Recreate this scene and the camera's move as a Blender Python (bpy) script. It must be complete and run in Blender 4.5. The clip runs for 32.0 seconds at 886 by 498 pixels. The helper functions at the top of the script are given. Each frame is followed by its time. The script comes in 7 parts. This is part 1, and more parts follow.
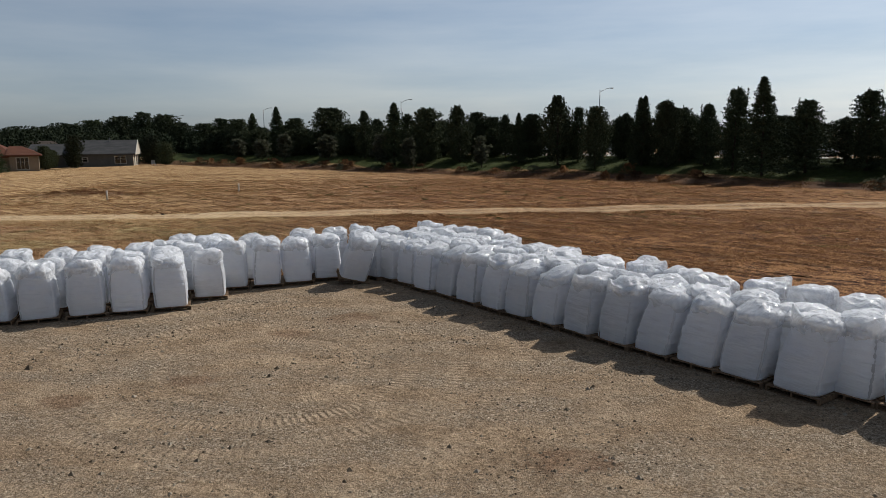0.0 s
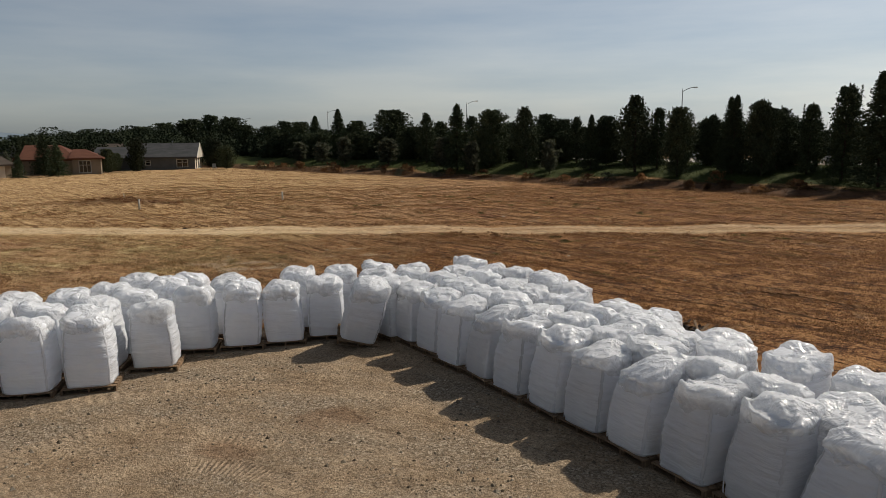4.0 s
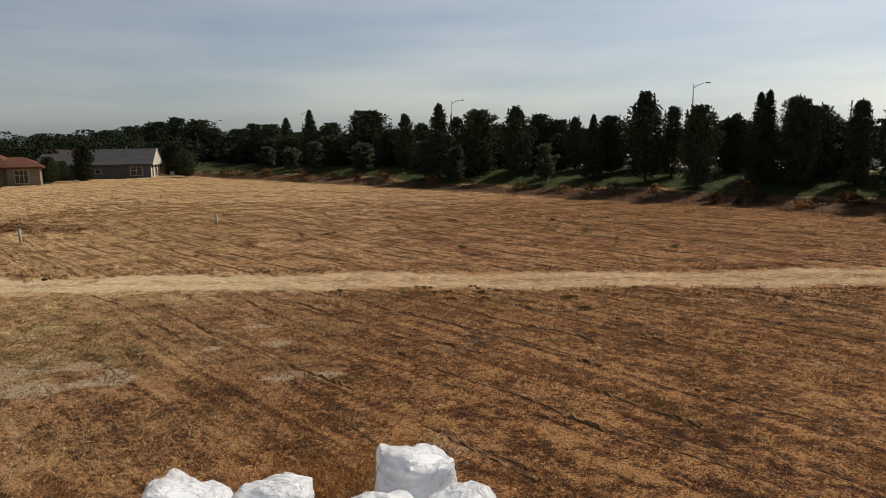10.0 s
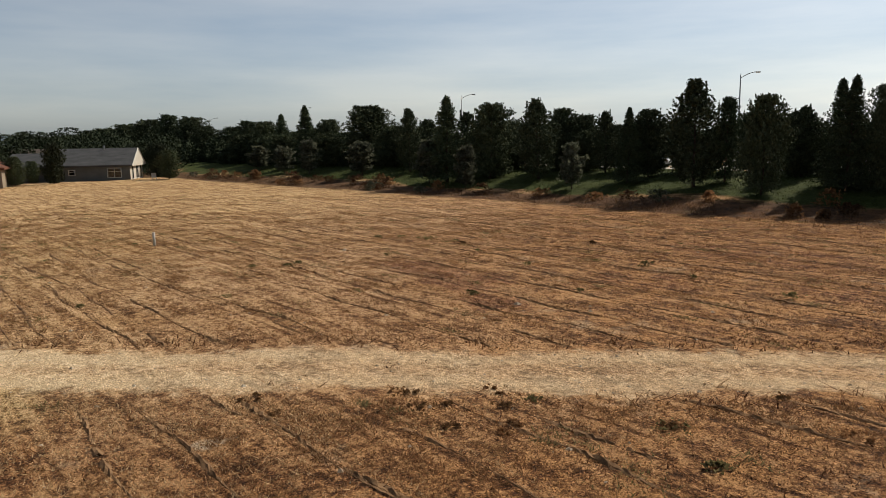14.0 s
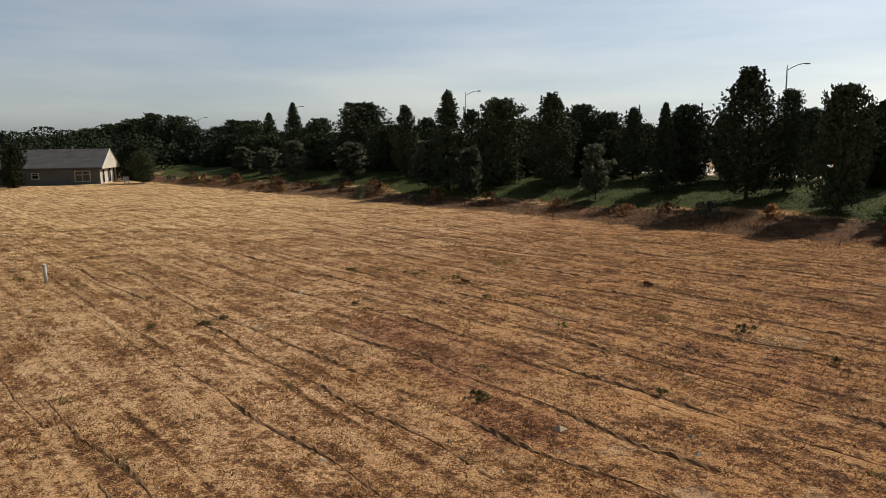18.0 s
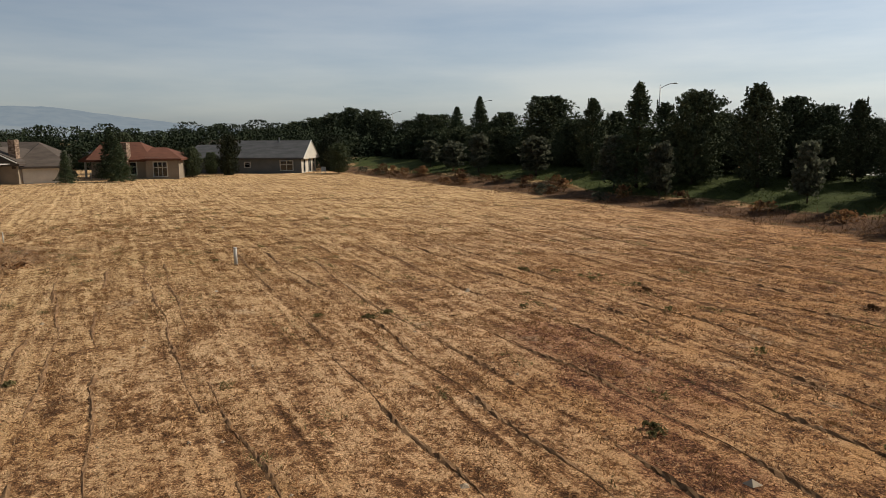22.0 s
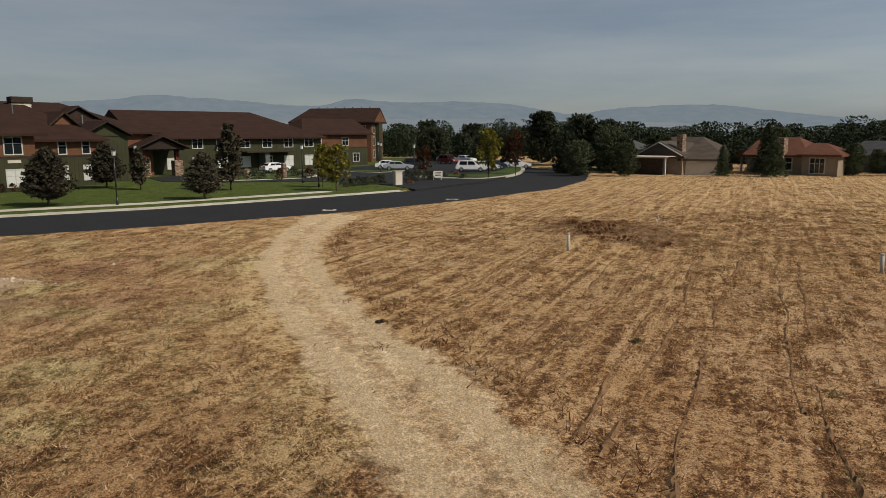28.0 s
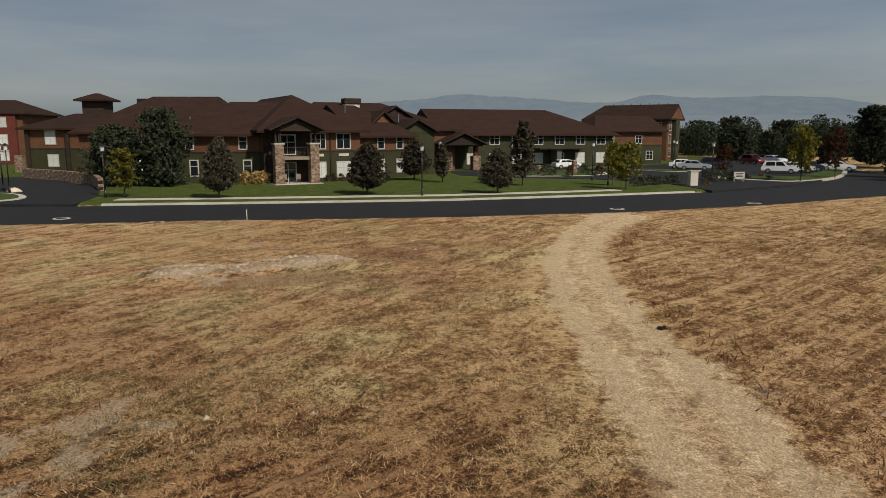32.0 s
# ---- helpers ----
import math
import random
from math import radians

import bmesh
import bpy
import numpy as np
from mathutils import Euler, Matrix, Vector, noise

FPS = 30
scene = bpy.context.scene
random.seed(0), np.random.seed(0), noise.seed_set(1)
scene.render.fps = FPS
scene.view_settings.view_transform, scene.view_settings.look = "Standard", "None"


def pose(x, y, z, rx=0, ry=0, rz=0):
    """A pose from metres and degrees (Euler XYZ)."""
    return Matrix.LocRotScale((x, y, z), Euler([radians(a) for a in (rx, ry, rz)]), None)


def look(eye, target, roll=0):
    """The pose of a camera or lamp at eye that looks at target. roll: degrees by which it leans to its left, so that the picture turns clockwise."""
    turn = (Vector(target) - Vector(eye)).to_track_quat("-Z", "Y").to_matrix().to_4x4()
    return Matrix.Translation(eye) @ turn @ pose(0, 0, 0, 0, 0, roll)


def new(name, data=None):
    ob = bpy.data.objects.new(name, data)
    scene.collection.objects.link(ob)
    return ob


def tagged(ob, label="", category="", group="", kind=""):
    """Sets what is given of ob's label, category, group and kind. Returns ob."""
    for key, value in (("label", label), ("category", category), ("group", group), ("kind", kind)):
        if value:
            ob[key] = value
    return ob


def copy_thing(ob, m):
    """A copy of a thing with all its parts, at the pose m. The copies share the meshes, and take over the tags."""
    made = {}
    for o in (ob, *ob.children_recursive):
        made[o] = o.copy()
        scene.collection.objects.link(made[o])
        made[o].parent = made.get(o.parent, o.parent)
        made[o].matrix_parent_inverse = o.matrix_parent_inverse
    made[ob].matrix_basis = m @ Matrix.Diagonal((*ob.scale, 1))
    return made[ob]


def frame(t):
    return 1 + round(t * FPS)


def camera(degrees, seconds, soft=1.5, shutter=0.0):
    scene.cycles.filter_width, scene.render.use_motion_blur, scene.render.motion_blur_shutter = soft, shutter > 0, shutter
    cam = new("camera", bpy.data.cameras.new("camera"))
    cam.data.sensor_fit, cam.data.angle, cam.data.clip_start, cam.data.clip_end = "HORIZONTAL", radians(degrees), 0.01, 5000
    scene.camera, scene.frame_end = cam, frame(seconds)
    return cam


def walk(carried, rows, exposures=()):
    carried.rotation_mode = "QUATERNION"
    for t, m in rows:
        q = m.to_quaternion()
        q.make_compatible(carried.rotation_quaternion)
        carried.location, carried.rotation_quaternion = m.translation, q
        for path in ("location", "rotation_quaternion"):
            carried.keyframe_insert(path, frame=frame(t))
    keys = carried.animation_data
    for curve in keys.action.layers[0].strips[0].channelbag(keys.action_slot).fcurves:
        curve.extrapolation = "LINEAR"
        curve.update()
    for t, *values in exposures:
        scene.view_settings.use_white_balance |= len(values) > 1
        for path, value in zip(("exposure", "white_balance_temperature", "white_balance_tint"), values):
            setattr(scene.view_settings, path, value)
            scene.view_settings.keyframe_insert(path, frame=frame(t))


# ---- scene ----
cam = camera(64.44, 32.0, soft=0.75)
PATH = [
    (0, (1.671, -0.493, 5.230), (-0.300, 19.152, 2.038), -0.65),
    (0.5, (1.721, 0.530, 5.255), (-0.527, 20.150, 2.096), -0.54),
    (1, (1.806, 1.488, 5.284), (-0.745, 21.073, 2.137), -0.60),
    (1.5, (1.836, 2.374, 5.297), (-1.010, 21.921, 2.163), -0.58),
    (2, (1.879, 3.284, 5.311), (-1.305, 22.778, 2.172), -0.60),
    (2.5, (1.843, 4.161, 5.309), (-1.654, 23.606, 2.198), -0.56),
    (4.5, (1.717, 7.672, 5.409), (-2.230, 27.031, 2.304), -0.63),
    (5, (1.658, 8.656, 5.429), (-2.270, 28.021, 2.339), -0.71),
    (5.5, (1.573, 9.610, 5.541), (-2.338, 28.979, 2.449), -0.73),
    (6, (1.452, 10.599, 5.728), (-2.441, 29.970, 2.628), -0.79),
    (6.5, (1.325, 11.596, 5.864), (-2.545, 30.974, 2.777), -0.88),
    (7, (1.180, 12.672, 5.856), (-2.661, 32.058, 2.783), -0.94),
    (7.5, (1.085, 13.655, 5.887), (-2.735, 33.043, 2.804), -0.99),
    (8, (0.935, 14.726, 5.891), (-2.845, 34.122, 2.809), -1.04),
    (8.5, (0.857, 15.747, 5.921), (-2.898, 35.145, 2.820), -1.01),
    (9, (0.700, 16.922, 5.927), (-3.013, 36.327, 2.818), -0.99),
    (9.5, (0.556, 18.159, 5.892), (-3.138, 37.568, 2.786), -1.04),
    (10, (0.369, 19.440, 5.885), (-3.275, 38.858, 2.778), -1.03),
    (10.5, (0.185, 20.735, 5.878), (-3.430, 40.157, 2.758), -1.07),
    (11, (-0.038, 22.175, 5.828), (-3.620, 41.602, 2.703), -1.14),
    (11.5, (-0.294, 23.657, 5.801), (-3.843, 43.088, 2.659), -1.04),
    (12, (-0.525, 25.142, 5.795), (-4.033, 44.576, 2.631), -1.05),
    (12.5, (-0.790, 26.656, 5.773), (-4.251, 46.100, 2.619), -1.05),
    (13, (-1.050, 28.180, 5.759), (-4.491, 47.629, 2.612), -1.03),
    (13.5, (-1.321, 29.722, 5.763), (-4.957, 49.136, 2.618), -1.03),
    (14, (-1.489, 31.394, 5.693), (-5.438, 50.751, 2.579), -1.01),
    (14.5, (-1.845, 32.732, 5.900), (-6.057, 52.027, 2.741), -1.07),
    (16.5, (-2.593, 38.399, 5.596), (-6.782, 57.713, 2.526), -1.04),
    (17, (-2.855, 39.723, 5.602), (-6.997, 59.047, 2.532), -0.96),
    (17.5, (-3.073, 40.870, 5.608), (-7.165, 60.204, 2.536), -0.89),
    (18, (-3.244, 41.914, 5.593), (-7.304, 61.255, 2.524), -0.85),
    (18.5, (-3.414, 42.794, 5.624), (-7.450, 62.138, 2.537), -0.76),
    (19, (-3.517, 43.419, 5.637), (-7.558, 62.767, 2.587), -0.77),
    (19.5, (-3.513, 43.605, 5.635), (-7.578, 62.942, 2.543), -0.74),
    (20, (-3.500, 43.610, 5.609), (-7.864, 62.880, 2.504), -0.65),
    (20.5, (-3.499, 43.560, 5.591), (-8.756, 62.602, 2.466), -0.55),
    (21, (-3.430, 43.505, 5.577), (-10.056, 62.112, 2.434), -0.45),
    (21.5, (-3.413, 43.504, 5.535), (-11.234, 61.641, 2.390), -0.39),
    (22, (-3.396, 43.502, 5.494), (-12.307, 61.127, 2.340), -0.29),
    (22.5, (-3.416, 43.549, 5.442), (-13.471, 60.548, 2.291), -0.25),
    (23, (-3.413, 43.540, 5.431), (-14.764, 59.700, 2.270), -0.19),
    (23.5, (-3.368, 43.532, 5.395), (-15.976, 58.734, 2.240), -0.16),
    (24, (-3.295, 43.475, 5.426), (-17.052, 57.639, 2.247), -0.14),
    (24.5, (-3.266, 43.457, 5.424), (-18.087, 56.503, 2.236), -0.11),
    (25, (-3.248, 43.436, 5.386), (-19.003, 55.337, 2.205), -0.05),
    (25.5, (-3.219, 43.476, 5.381), (-19.807, 54.183, 2.184), -0.13),
    (27.5, (-2.937, 43.561, 5.368), (-21.809, 49.358, 2.168), -0.21),
    (28, (-2.863, 43.593, 5.365), (-22.079, 48.131, 2.183), -0.23),
    (28.5, (-2.870, 43.588, 5.381), (-22.302, 47.079, 2.184), -0.05),
    (29, (-2.830, 43.604, 5.385), (-22.415, 46.094, 2.188), -0.07),
    (29.5, (-2.836, 43.600, 5.391), (-22.517, 45.128, 2.179), -0.00),
    (30, (-2.817, 43.606, 5.399), (-22.547, 44.153, 2.174), 0.07),
    (30.5, (-2.825, 43.603, 5.401), (-22.556, 43.154, 2.161), 0.02),
    (31, (-2.841, 43.594, 5.405), (-22.503, 41.890, 2.161), 0.05),
    (31.5, (-2.817, 43.598, 5.410), (-22.377, 40.997, 2.151), 0.01),
    (32, (-2.819, 43.596, 5.404), (-22.260, 40.204, 2.159), -0.03),
]
EXPOSURES = [(0, -0.25, 6000, 10), (2, -0.25, 6300, 10), (5, -0.25, 6500, 10), (6, -0.32, 6450, 10), (8, -0.47, 6450, 10), (9, -0.36, 6480, 10), (10, -0.1, 6550, 10), (12, 0.06, 6550, 10), (14, 0.12, 6500, 10), (21, 0.14, 6500, 10), (25, 0.0, 6480, 10), (28, -0.2, 6450, 10), (32, -0.26, 6400, 10)]
walk(cam, [(t, look(eye, target, roll)) for t, eye, target, roll in PATH], EXPOSURES)

# ---- sky and sun ----
SUN_X, SUN_Y, SUN_UP = 0.655, 0.756, 42.5
sun_az = math.atan2(SUN_X, SUN_Y)
world = bpy.data.worlds.new("sky")
scene.world = world
world.use_nodes = True
wn, wl = world.node_tree.nodes, world.node_tree.links
wn.clear()
sky = wn.new("ShaderNodeTexSky")
sky.sky_type = 'NISHITA'
sky.sun_disc = False
sky.sun_elevation = radians(SUN_UP)
sky.sun_rotation = sun_az
sky.air_density, sky.dust_density, sky.ozone_density = 1.0, 0.9, 1.6
# thin high cloud over the blue
wc = wn.new("ShaderNodeTexCoord")
wm = wn.new("ShaderNodeMapping")
wm.inputs["Scale"].default_value = (1.0, 1.0, 7.0)
wz = wn.new("ShaderNodeTexNoise")
wz.inputs["Scale"].default_value = 1.9
wz.inputs["Detail"].default_value = 7
wz.inputs["Roughness"].default_value = 0.55
wr = wn.new("ShaderNodeMapRange")
wr.inputs[1].default_value, wr.inputs[2].default_value = 0.36, 0.68
wr.inputs[3].default_value, wr.inputs[4].default_value = 0.0, 1.0
haze = wn.new("ShaderNodeHueSaturation")
haze.inputs["Saturation"].default_value = 0.42
mix = wn.new("ShaderNodeMix")
mix.data_type, mix.blend_type = 'RGBA', 'MULTIPLY'
mix.inputs[0].default_value = 1.0
tint = wn.new("ShaderNodeValToRGB")
tint.color_ramp.elements[0].color = (0.80, 0.90, 1.0, 1)
tint.color_ramp.elements[1].color = (1.13, 1.14, 1.14, 1)
bg = wn.new("ShaderNodeBackground")
bg.inputs["Strength"].default_value = 0.081
out = wn.new("ShaderNodeOutputWorld")
wl.new(wc.outputs["Generated"], wm.inputs[0])
wl.new(wm.outputs[0], wz.inputs["Vector"])
wl.new(wz.outputs["Fac"], wr.inputs[0])
wl.new(wr.outputs[0], tint.inputs[0])
wl.new(sky.outputs[0], haze.inputs["Color"])
wl.new(haze.outputs[0], mix.inputs[6])
wl.new(tint.outputs[0], mix.inputs[7])
# thin haze scatters forward: brighter towards the sun, dimmer away from it
toward = wn.new("ShaderNodeVectorMath")
toward.operation = 'DOT_PRODUCT'
toward.inputs[1].default_value = (SUN_X, SUN_Y, 0.0)
glow = wn.new("ShaderNodeMapRange")
for i, v in enumerate((-1.0, 0.1, 0.60, 1.0)):
    glow.inputs[i + 1].default_value = v
dim = wn.new("ShaderNodeMix")
dim.data_type, dim.blend_type = 'RGBA', 'MULTIPLY'
dim.inputs[0].default_value = 1.0
wl.new(wc.outputs["Generated"], toward.inputs[0])
wl.new(toward.outputs["Value"], glow.inputs[0])
wl.new(mix.outputs[2], dim.inputs[6])
wl.new(glow.outputs[0], dim.inputs[7])
wl.new(dim.outputs[2], bg.inputs["Color"])
wl.new(bg.outputs[0], out.inputs["Surface"])

sun_data = bpy.data.lights.new("sun", 'SUN')
sun_data.energy, sun_data.angle, sun_data.color = 4.3, radians(0.53), (1.0, 0.91, 0.78)
sun = new("sun", sun_data)
cu = math.cos(radians(SUN_UP))
sun.matrix_world = look((SUN_X * 200 * cu, SUN_Y * 200 * cu, 200 * math.sin(radians(SUN_UP))), (0, 0, 0))

# ---- materials ----
def material(name, rough=0.8, metal=0.0, spec=0.3):
    m = bpy.data.materials.new(name)
    m.use_nodes = True
    b = m.node_tree.nodes["Principled BSDF"]
    b.inputs["Roughness"].default_value = rough
    b.inputs["Metallic"].default_value = metal
    b.inputs["Specular IOR Level"].default_value = spec
    return m, m.node_tree.nodes, m.node_tree.links, b


def coords(N, Lk, scale=(1, 1, 1), turn=0.0, space="Object"):
    tc = N.new("ShaderNodeTexCoord")
    mp = N.new("ShaderNodeMapping")
    mp.inputs["Scale"].default_value = scale
    mp.inputs["Rotation"].default_value = (0, 0, turn)
    Lk.new(tc.outputs[space], mp.inputs[0])
    return mp.outputs[0]


def noise_tex(N, Lk, vec, scale, detail=4, rough=0.55, warp=0.0):
    n = N.new("ShaderNodeTexNoise")
    n.inputs["Scale"].default_value = scale
    n.inputs["Detail"].default_value = detail
    n.inputs["Roughness"].default_value = rough
    n.inputs["Distortion"].default_value = warp
    Lk.new(vec, n.inputs["Vector"])
    return n.outputs["Fac"]


def ramp(N, Lk, fac, stops):
    r = N.new("ShaderNodeValToRGB")
    while len(r.color_ramp.elements) < len(stops):
        r.color_ramp.elements.new(0.5)
    for e, (p, c) in zip(r.color_ramp.elements, stops):
        e.position, e.color = p, (*c, 1)
    Lk.new(fac, r.inputs[0])
    return r.outputs[0]


def blend(N, Lk, fac, a, b, how='MIX'):
    m = N.new("ShaderNodeMix")
    m.data_type, m.blend_type = 'RGBA', how
    for slot, v in ((0, fac), (6, a), (7, b)):
        if isinstance(v, bpy.types.NodeSocket):
            Lk.new(v, m.inputs[slot])
        elif slot == 0:
            m.inputs[0].default_value = v
        else:
            m.inputs[slot].default_value = (*v, 1)
    return m.outputs[2]


def maths(N, Lk, op, a, b=0.0, clamp=False):
    m = N.new("ShaderNodeMath")
    m.operation, m.use_clamp = op, clamp
    for i, v in enumerate((a, b)):
        if isinstance(v, bpy.types.NodeSocket):
            Lk.new(v, m.inputs[i])
        else:
            m.inputs[i].default_value = v
    return m.outputs[0]


def span(N, Lk, v, a, b, c=0.0, d=1.0):
    r = N.new("ShaderNodeMapRange")
    Lk.new(v, r.inputs[0])
    for i, x in enumerate((a, b, c, d)):
        r.inputs[i + 1].default_value = x
    return r.outputs[0]


def relief(N, Lk, b, height, strength=0.4, dist=0.02):
    bp = N.new("ShaderNodeBump")
    bp.inputs["Strength"].default_value = strength
    bp.inputs["Distance"].default_value = dist
    Lk.new(height, bp.inputs["Height"])
    Lk.new(bp.outputs[0], b.inputs["Normal"])


def mottled(name, c1, c2, scale=3.0, fine=40.0, rough=0.8, spec=0.3, bump=0.3, dist=0.01, metal=0.0, vary=0.25, stretch=(1, 1, 1)):
    """Two tones in large patches, fine grain over them, and a small shift from object to object."""
    m, N, Lk, b = material(name, rough, metal, spec)
    v = coords(N, Lk, stretch)
    big = noise_tex(N, Lk, v, scale, 5, 0.6)
    small = noise_tex(N, Lk, v, fine, 4, 0.65)
    mixed = maths(N, Lk, 'ADD', maths(N, Lk, 'MULTIPLY', big, 0.65), maths(N, Lk, 'MULTIPLY', small, 0.35))
    col = ramp(N, Lk, mixed, [(0.32, c1), (0.66, c2)])
    if vary:
        oi = N.new("ShaderNodeObjectInfo")
        tone = span(N, Lk, oi.outputs["Random"], 0, 1, 1 - vary, 1 + vary)
        hsv = N.new("ShaderNodeHueSaturation")
        Lk.new(col, hsv.inputs["Color"])
        Lk.new(tone, hsv.inputs["Value"])
        col = hsv.outputs[0]
    Lk.new(col, b.inputs["Base Color"])
    relief(N, Lk, b, small, bump, dist)
    return m


# the dry field: straw, brown thatch, reddish weed patches, mown lines; gravel, track, lawn and bank by mask
def ground_material():
    m, N, Lk, b = material("field_ground", 0.95, 0, 0.1)
    flat = coords(N, Lk)

    def mask(name):
        a = N.new("ShaderNodeAttribute")
        a.attribute_name = name
        return a.outputs["Fac"]

    rough_edge = noise_tex(N, Lk, flat, 0.9, 6, 0.7)

    def edged(name, soft=0.5):
        return span(N, Lk, maths(N, Lk, 'ADD', mask(name), maths(N, Lk, 'MULTIPLY', maths(N, Lk, 'SUBTRACT', rough_edge, 0.5), soft * 1.6)), 0.35, 0.65)

    plain = N.new("ShaderNodeSeparateXYZ")
    Lk.new(flat, plain.inputs[0])
    mown_x = plain.outputs[0]

    # field
    def mown(turn, stretch):
        spin = coords(N, Lk, (1, 1, 1), turn)
        mp = N.new("ShaderNodeMapping")
        mp.inputs["Scale"].default_value = (stretch, 1, 1)
        Lk.new(spin, mp.inputs[0])
        return mp.outputs[0]

    def choose(fac, x, y):
        sm = N.new("ShaderNodeMix")
        Lk.new(fac, sm.inputs[0]); Lk.new(x, sm.inputs[2]); Lk.new(y, sm.inputs[3])
        return sm.outputs[0]

    side = edged("west", 0.3)
    streak = choose(side, noise_tex(N, Lk, mown(radians(38.0), 0.10), 2.0, 6, 0.7, 0.3), noise_tex(N, Lk, mown(radians(16.0), 0.4), 1.0, 6, 0.7, 0.3))
    def furrows(turn, gap):
        """Wheel-worn lines along the mowing, wavering and broken."""
        spin = coords(N, Lk, (1, 1, 1), turn)
        sep = N.new("ShaderNodeSeparateXYZ")
        Lk.new(spin, sep.inputs[0])
        warp = noise_tex(N, Lk, mown(turn, 0.35), 0.16, 1, 0.5)
        wiggle = noise_tex(N, Lk, mown(turn, 0.8), 0.42, 2, 0.5)
        across = maths(N, Lk, 'ADD', sep.outputs[1], maths(N, Lk, 'ADD', maths(N, Lk, 'MULTIPLY', warp, 1.6), maths(N, Lk, 'MULTIPLY', wiggle, 0.35)))
        cell = maths(N, Lk, 'FRACT', maths(N, Lk, 'DIVIDE', across, gap))
        off = maths(N, Lk, 'ABSOLUTE', maths(N, Lk, 'SUBTRACT', cell, 0.5))
        return span(N, Lk, maths(N, Lk, 'ADD', off, maths(N, Lk, 'MULTIPLY', maths(N, Lk, 'SUBTRACT', noise_tex(N, Lk, flat, 3.0, 4, 0.7), 0.5), 0.05)), 0.012, 0.05, 1.0, 0.0), span(N, Lk, maths(N, Lk, 'ABSOLUTE', maths(N, Lk, 'SUBTRACT', off, 0.14)), 0.02, 0.08, 1.0, 0.0)

    rut_a, ridge_a = furrows(radians(38.0), 1.75)
    rut_b, ridge_b = furrows(radians(16.0), 2.9)
    gaps = span(N, Lk, noise_tex(N, Lk, mown(radians(38.0), 0.12), 0.45, 4, 0.6), 0.34, 0.50, 0.2, 1.0)
    rut = maths(N, Lk, 'MULTIPLY', choose(side, rut_a, maths(N, Lk, 'MULTIPLY', rut_b, 0.08)), gaps)
    bare = maths(N, Lk, 'MAXIMUM', mask("track"), maths(N, Lk, 'MAXIMUM', mask("gravel"), mask("lawn")))
    rut = maths(N, Lk, 'MULTIPLY', rut, span(N, Lk, bare, 0.2, 0.5, 1.0, 0.0))
    rut = maths(N, Lk, 'MULTIPLY', rut, span(N, Lk, mask("sunny"), 0.2, 0.9, 1.0, 0.5))
    ridge = maths(N, Lk, 'MULTIPLY', choose(side, ridge_a, ridge_b), gaps)
    big = noise_tex(N, Lk, flat, 0.055, 5, 0.6)
    mid = noise_tex(N, Lk, flat, 0.75, 7, 0.7)
    fine = noise_tex(N, Lk, flat, 6.0, 6, 0.75)
    grit = noise_tex(N, Lk, flat, 22.0, 5, 0.85)
    clump = noise_tex(N, Lk, flat, 2.4, 5, 0.7, 0.4)
    wool = N.new("ShaderNodeTexVoronoi")
    wool.inputs["Scale"].default_value = 5.5
    shaken = N.new("ShaderNodeVectorMath")
    shaken.operation = 'ADD'
    shake = N.new("ShaderNodeTexNoise")
    shake.inputs["Scale"].default_value = 7.0
    Lk.new(flat, shake.inputs["Vector"]); Lk.new(flat, shaken.inputs[0]); Lk.new(shake.outputs["Color"], shaken.inputs[1])
    Lk.new(shaken.outputs[0], wool.inputs["Vector"])
    tuft = wool.outputs["Distance"]
    tone = maths(N, Lk, 'ADD', maths(N, Lk, 'MULTIPLY', streak, 0.56), maths(N, Lk, 'SUBTRACT', maths(N, Lk, 'MULTIPLY', mid, 0.54), 0.558))
    tone = maths(N, Lk, 'ADD', tone, maths(N, Lk, 'MULTIPLY', clump, 0.52))
    tone = maths(N, Lk, 'ADD', tone, maths(N, Lk, 'MULTIPLY', fine, 0.60))
    tone = maths(N, Lk, 'SUBTRACT', tone, maths(N, Lk, 'MULTIPLY', rut, 0.05))
    tone = maths(N, Lk, 'ADD', tone, span(N, Lk, grit, 0.34, 0.66, -0.075, 0.075))
    tone = maths(N, Lk, 'ADD', tone, span(N, Lk, tuft, 0.10, 0.55, 0.035, -0.06))
    tone = maths(N, Lk, 'ADD', tone, maths(N, Lk, 'MULTIPLY', ridge, 0.06))
    straw = ramp(N, Lk, tone, [(0.36, (0.090, 0.043, 0.019)), (0.44, (0.18, 0.088, 0.038)), (0.51, (0.31, 0.170, 0.078)), (0.60, (0.54, 0.355, 0.20))])
    red = ramp(N, Lk, tone, [(0.38, (0.050, 0.023, 0.011)), (0.49, (0.190, 0.088, 0.034)), (0.60, (0.40, 0.225, 0.095))])
    redness = span(N, Lk, maths(N, Lk, 'ADD', maths(N, Lk, 'MULTIPLY', big, 0.6), maths(N, Lk, 'MULTIPLY', mid, 0.4)), 0.46, 0.60)
    redness = maths(N, Lk, 'MULTIPLY', redness, 0.75)
    spot = span(N, Lk, noise_tex(N, Lk, coords(N, Lk, (0.7, 1.2, 1), 0.5), 0.16, 4, 0.6, 0.5), 0.54, 0.66)
    redness = maths(N, Lk, 'MAXIMUM', redness, maths(N, Lk, 'MULTIPLY', spot, 0.85))
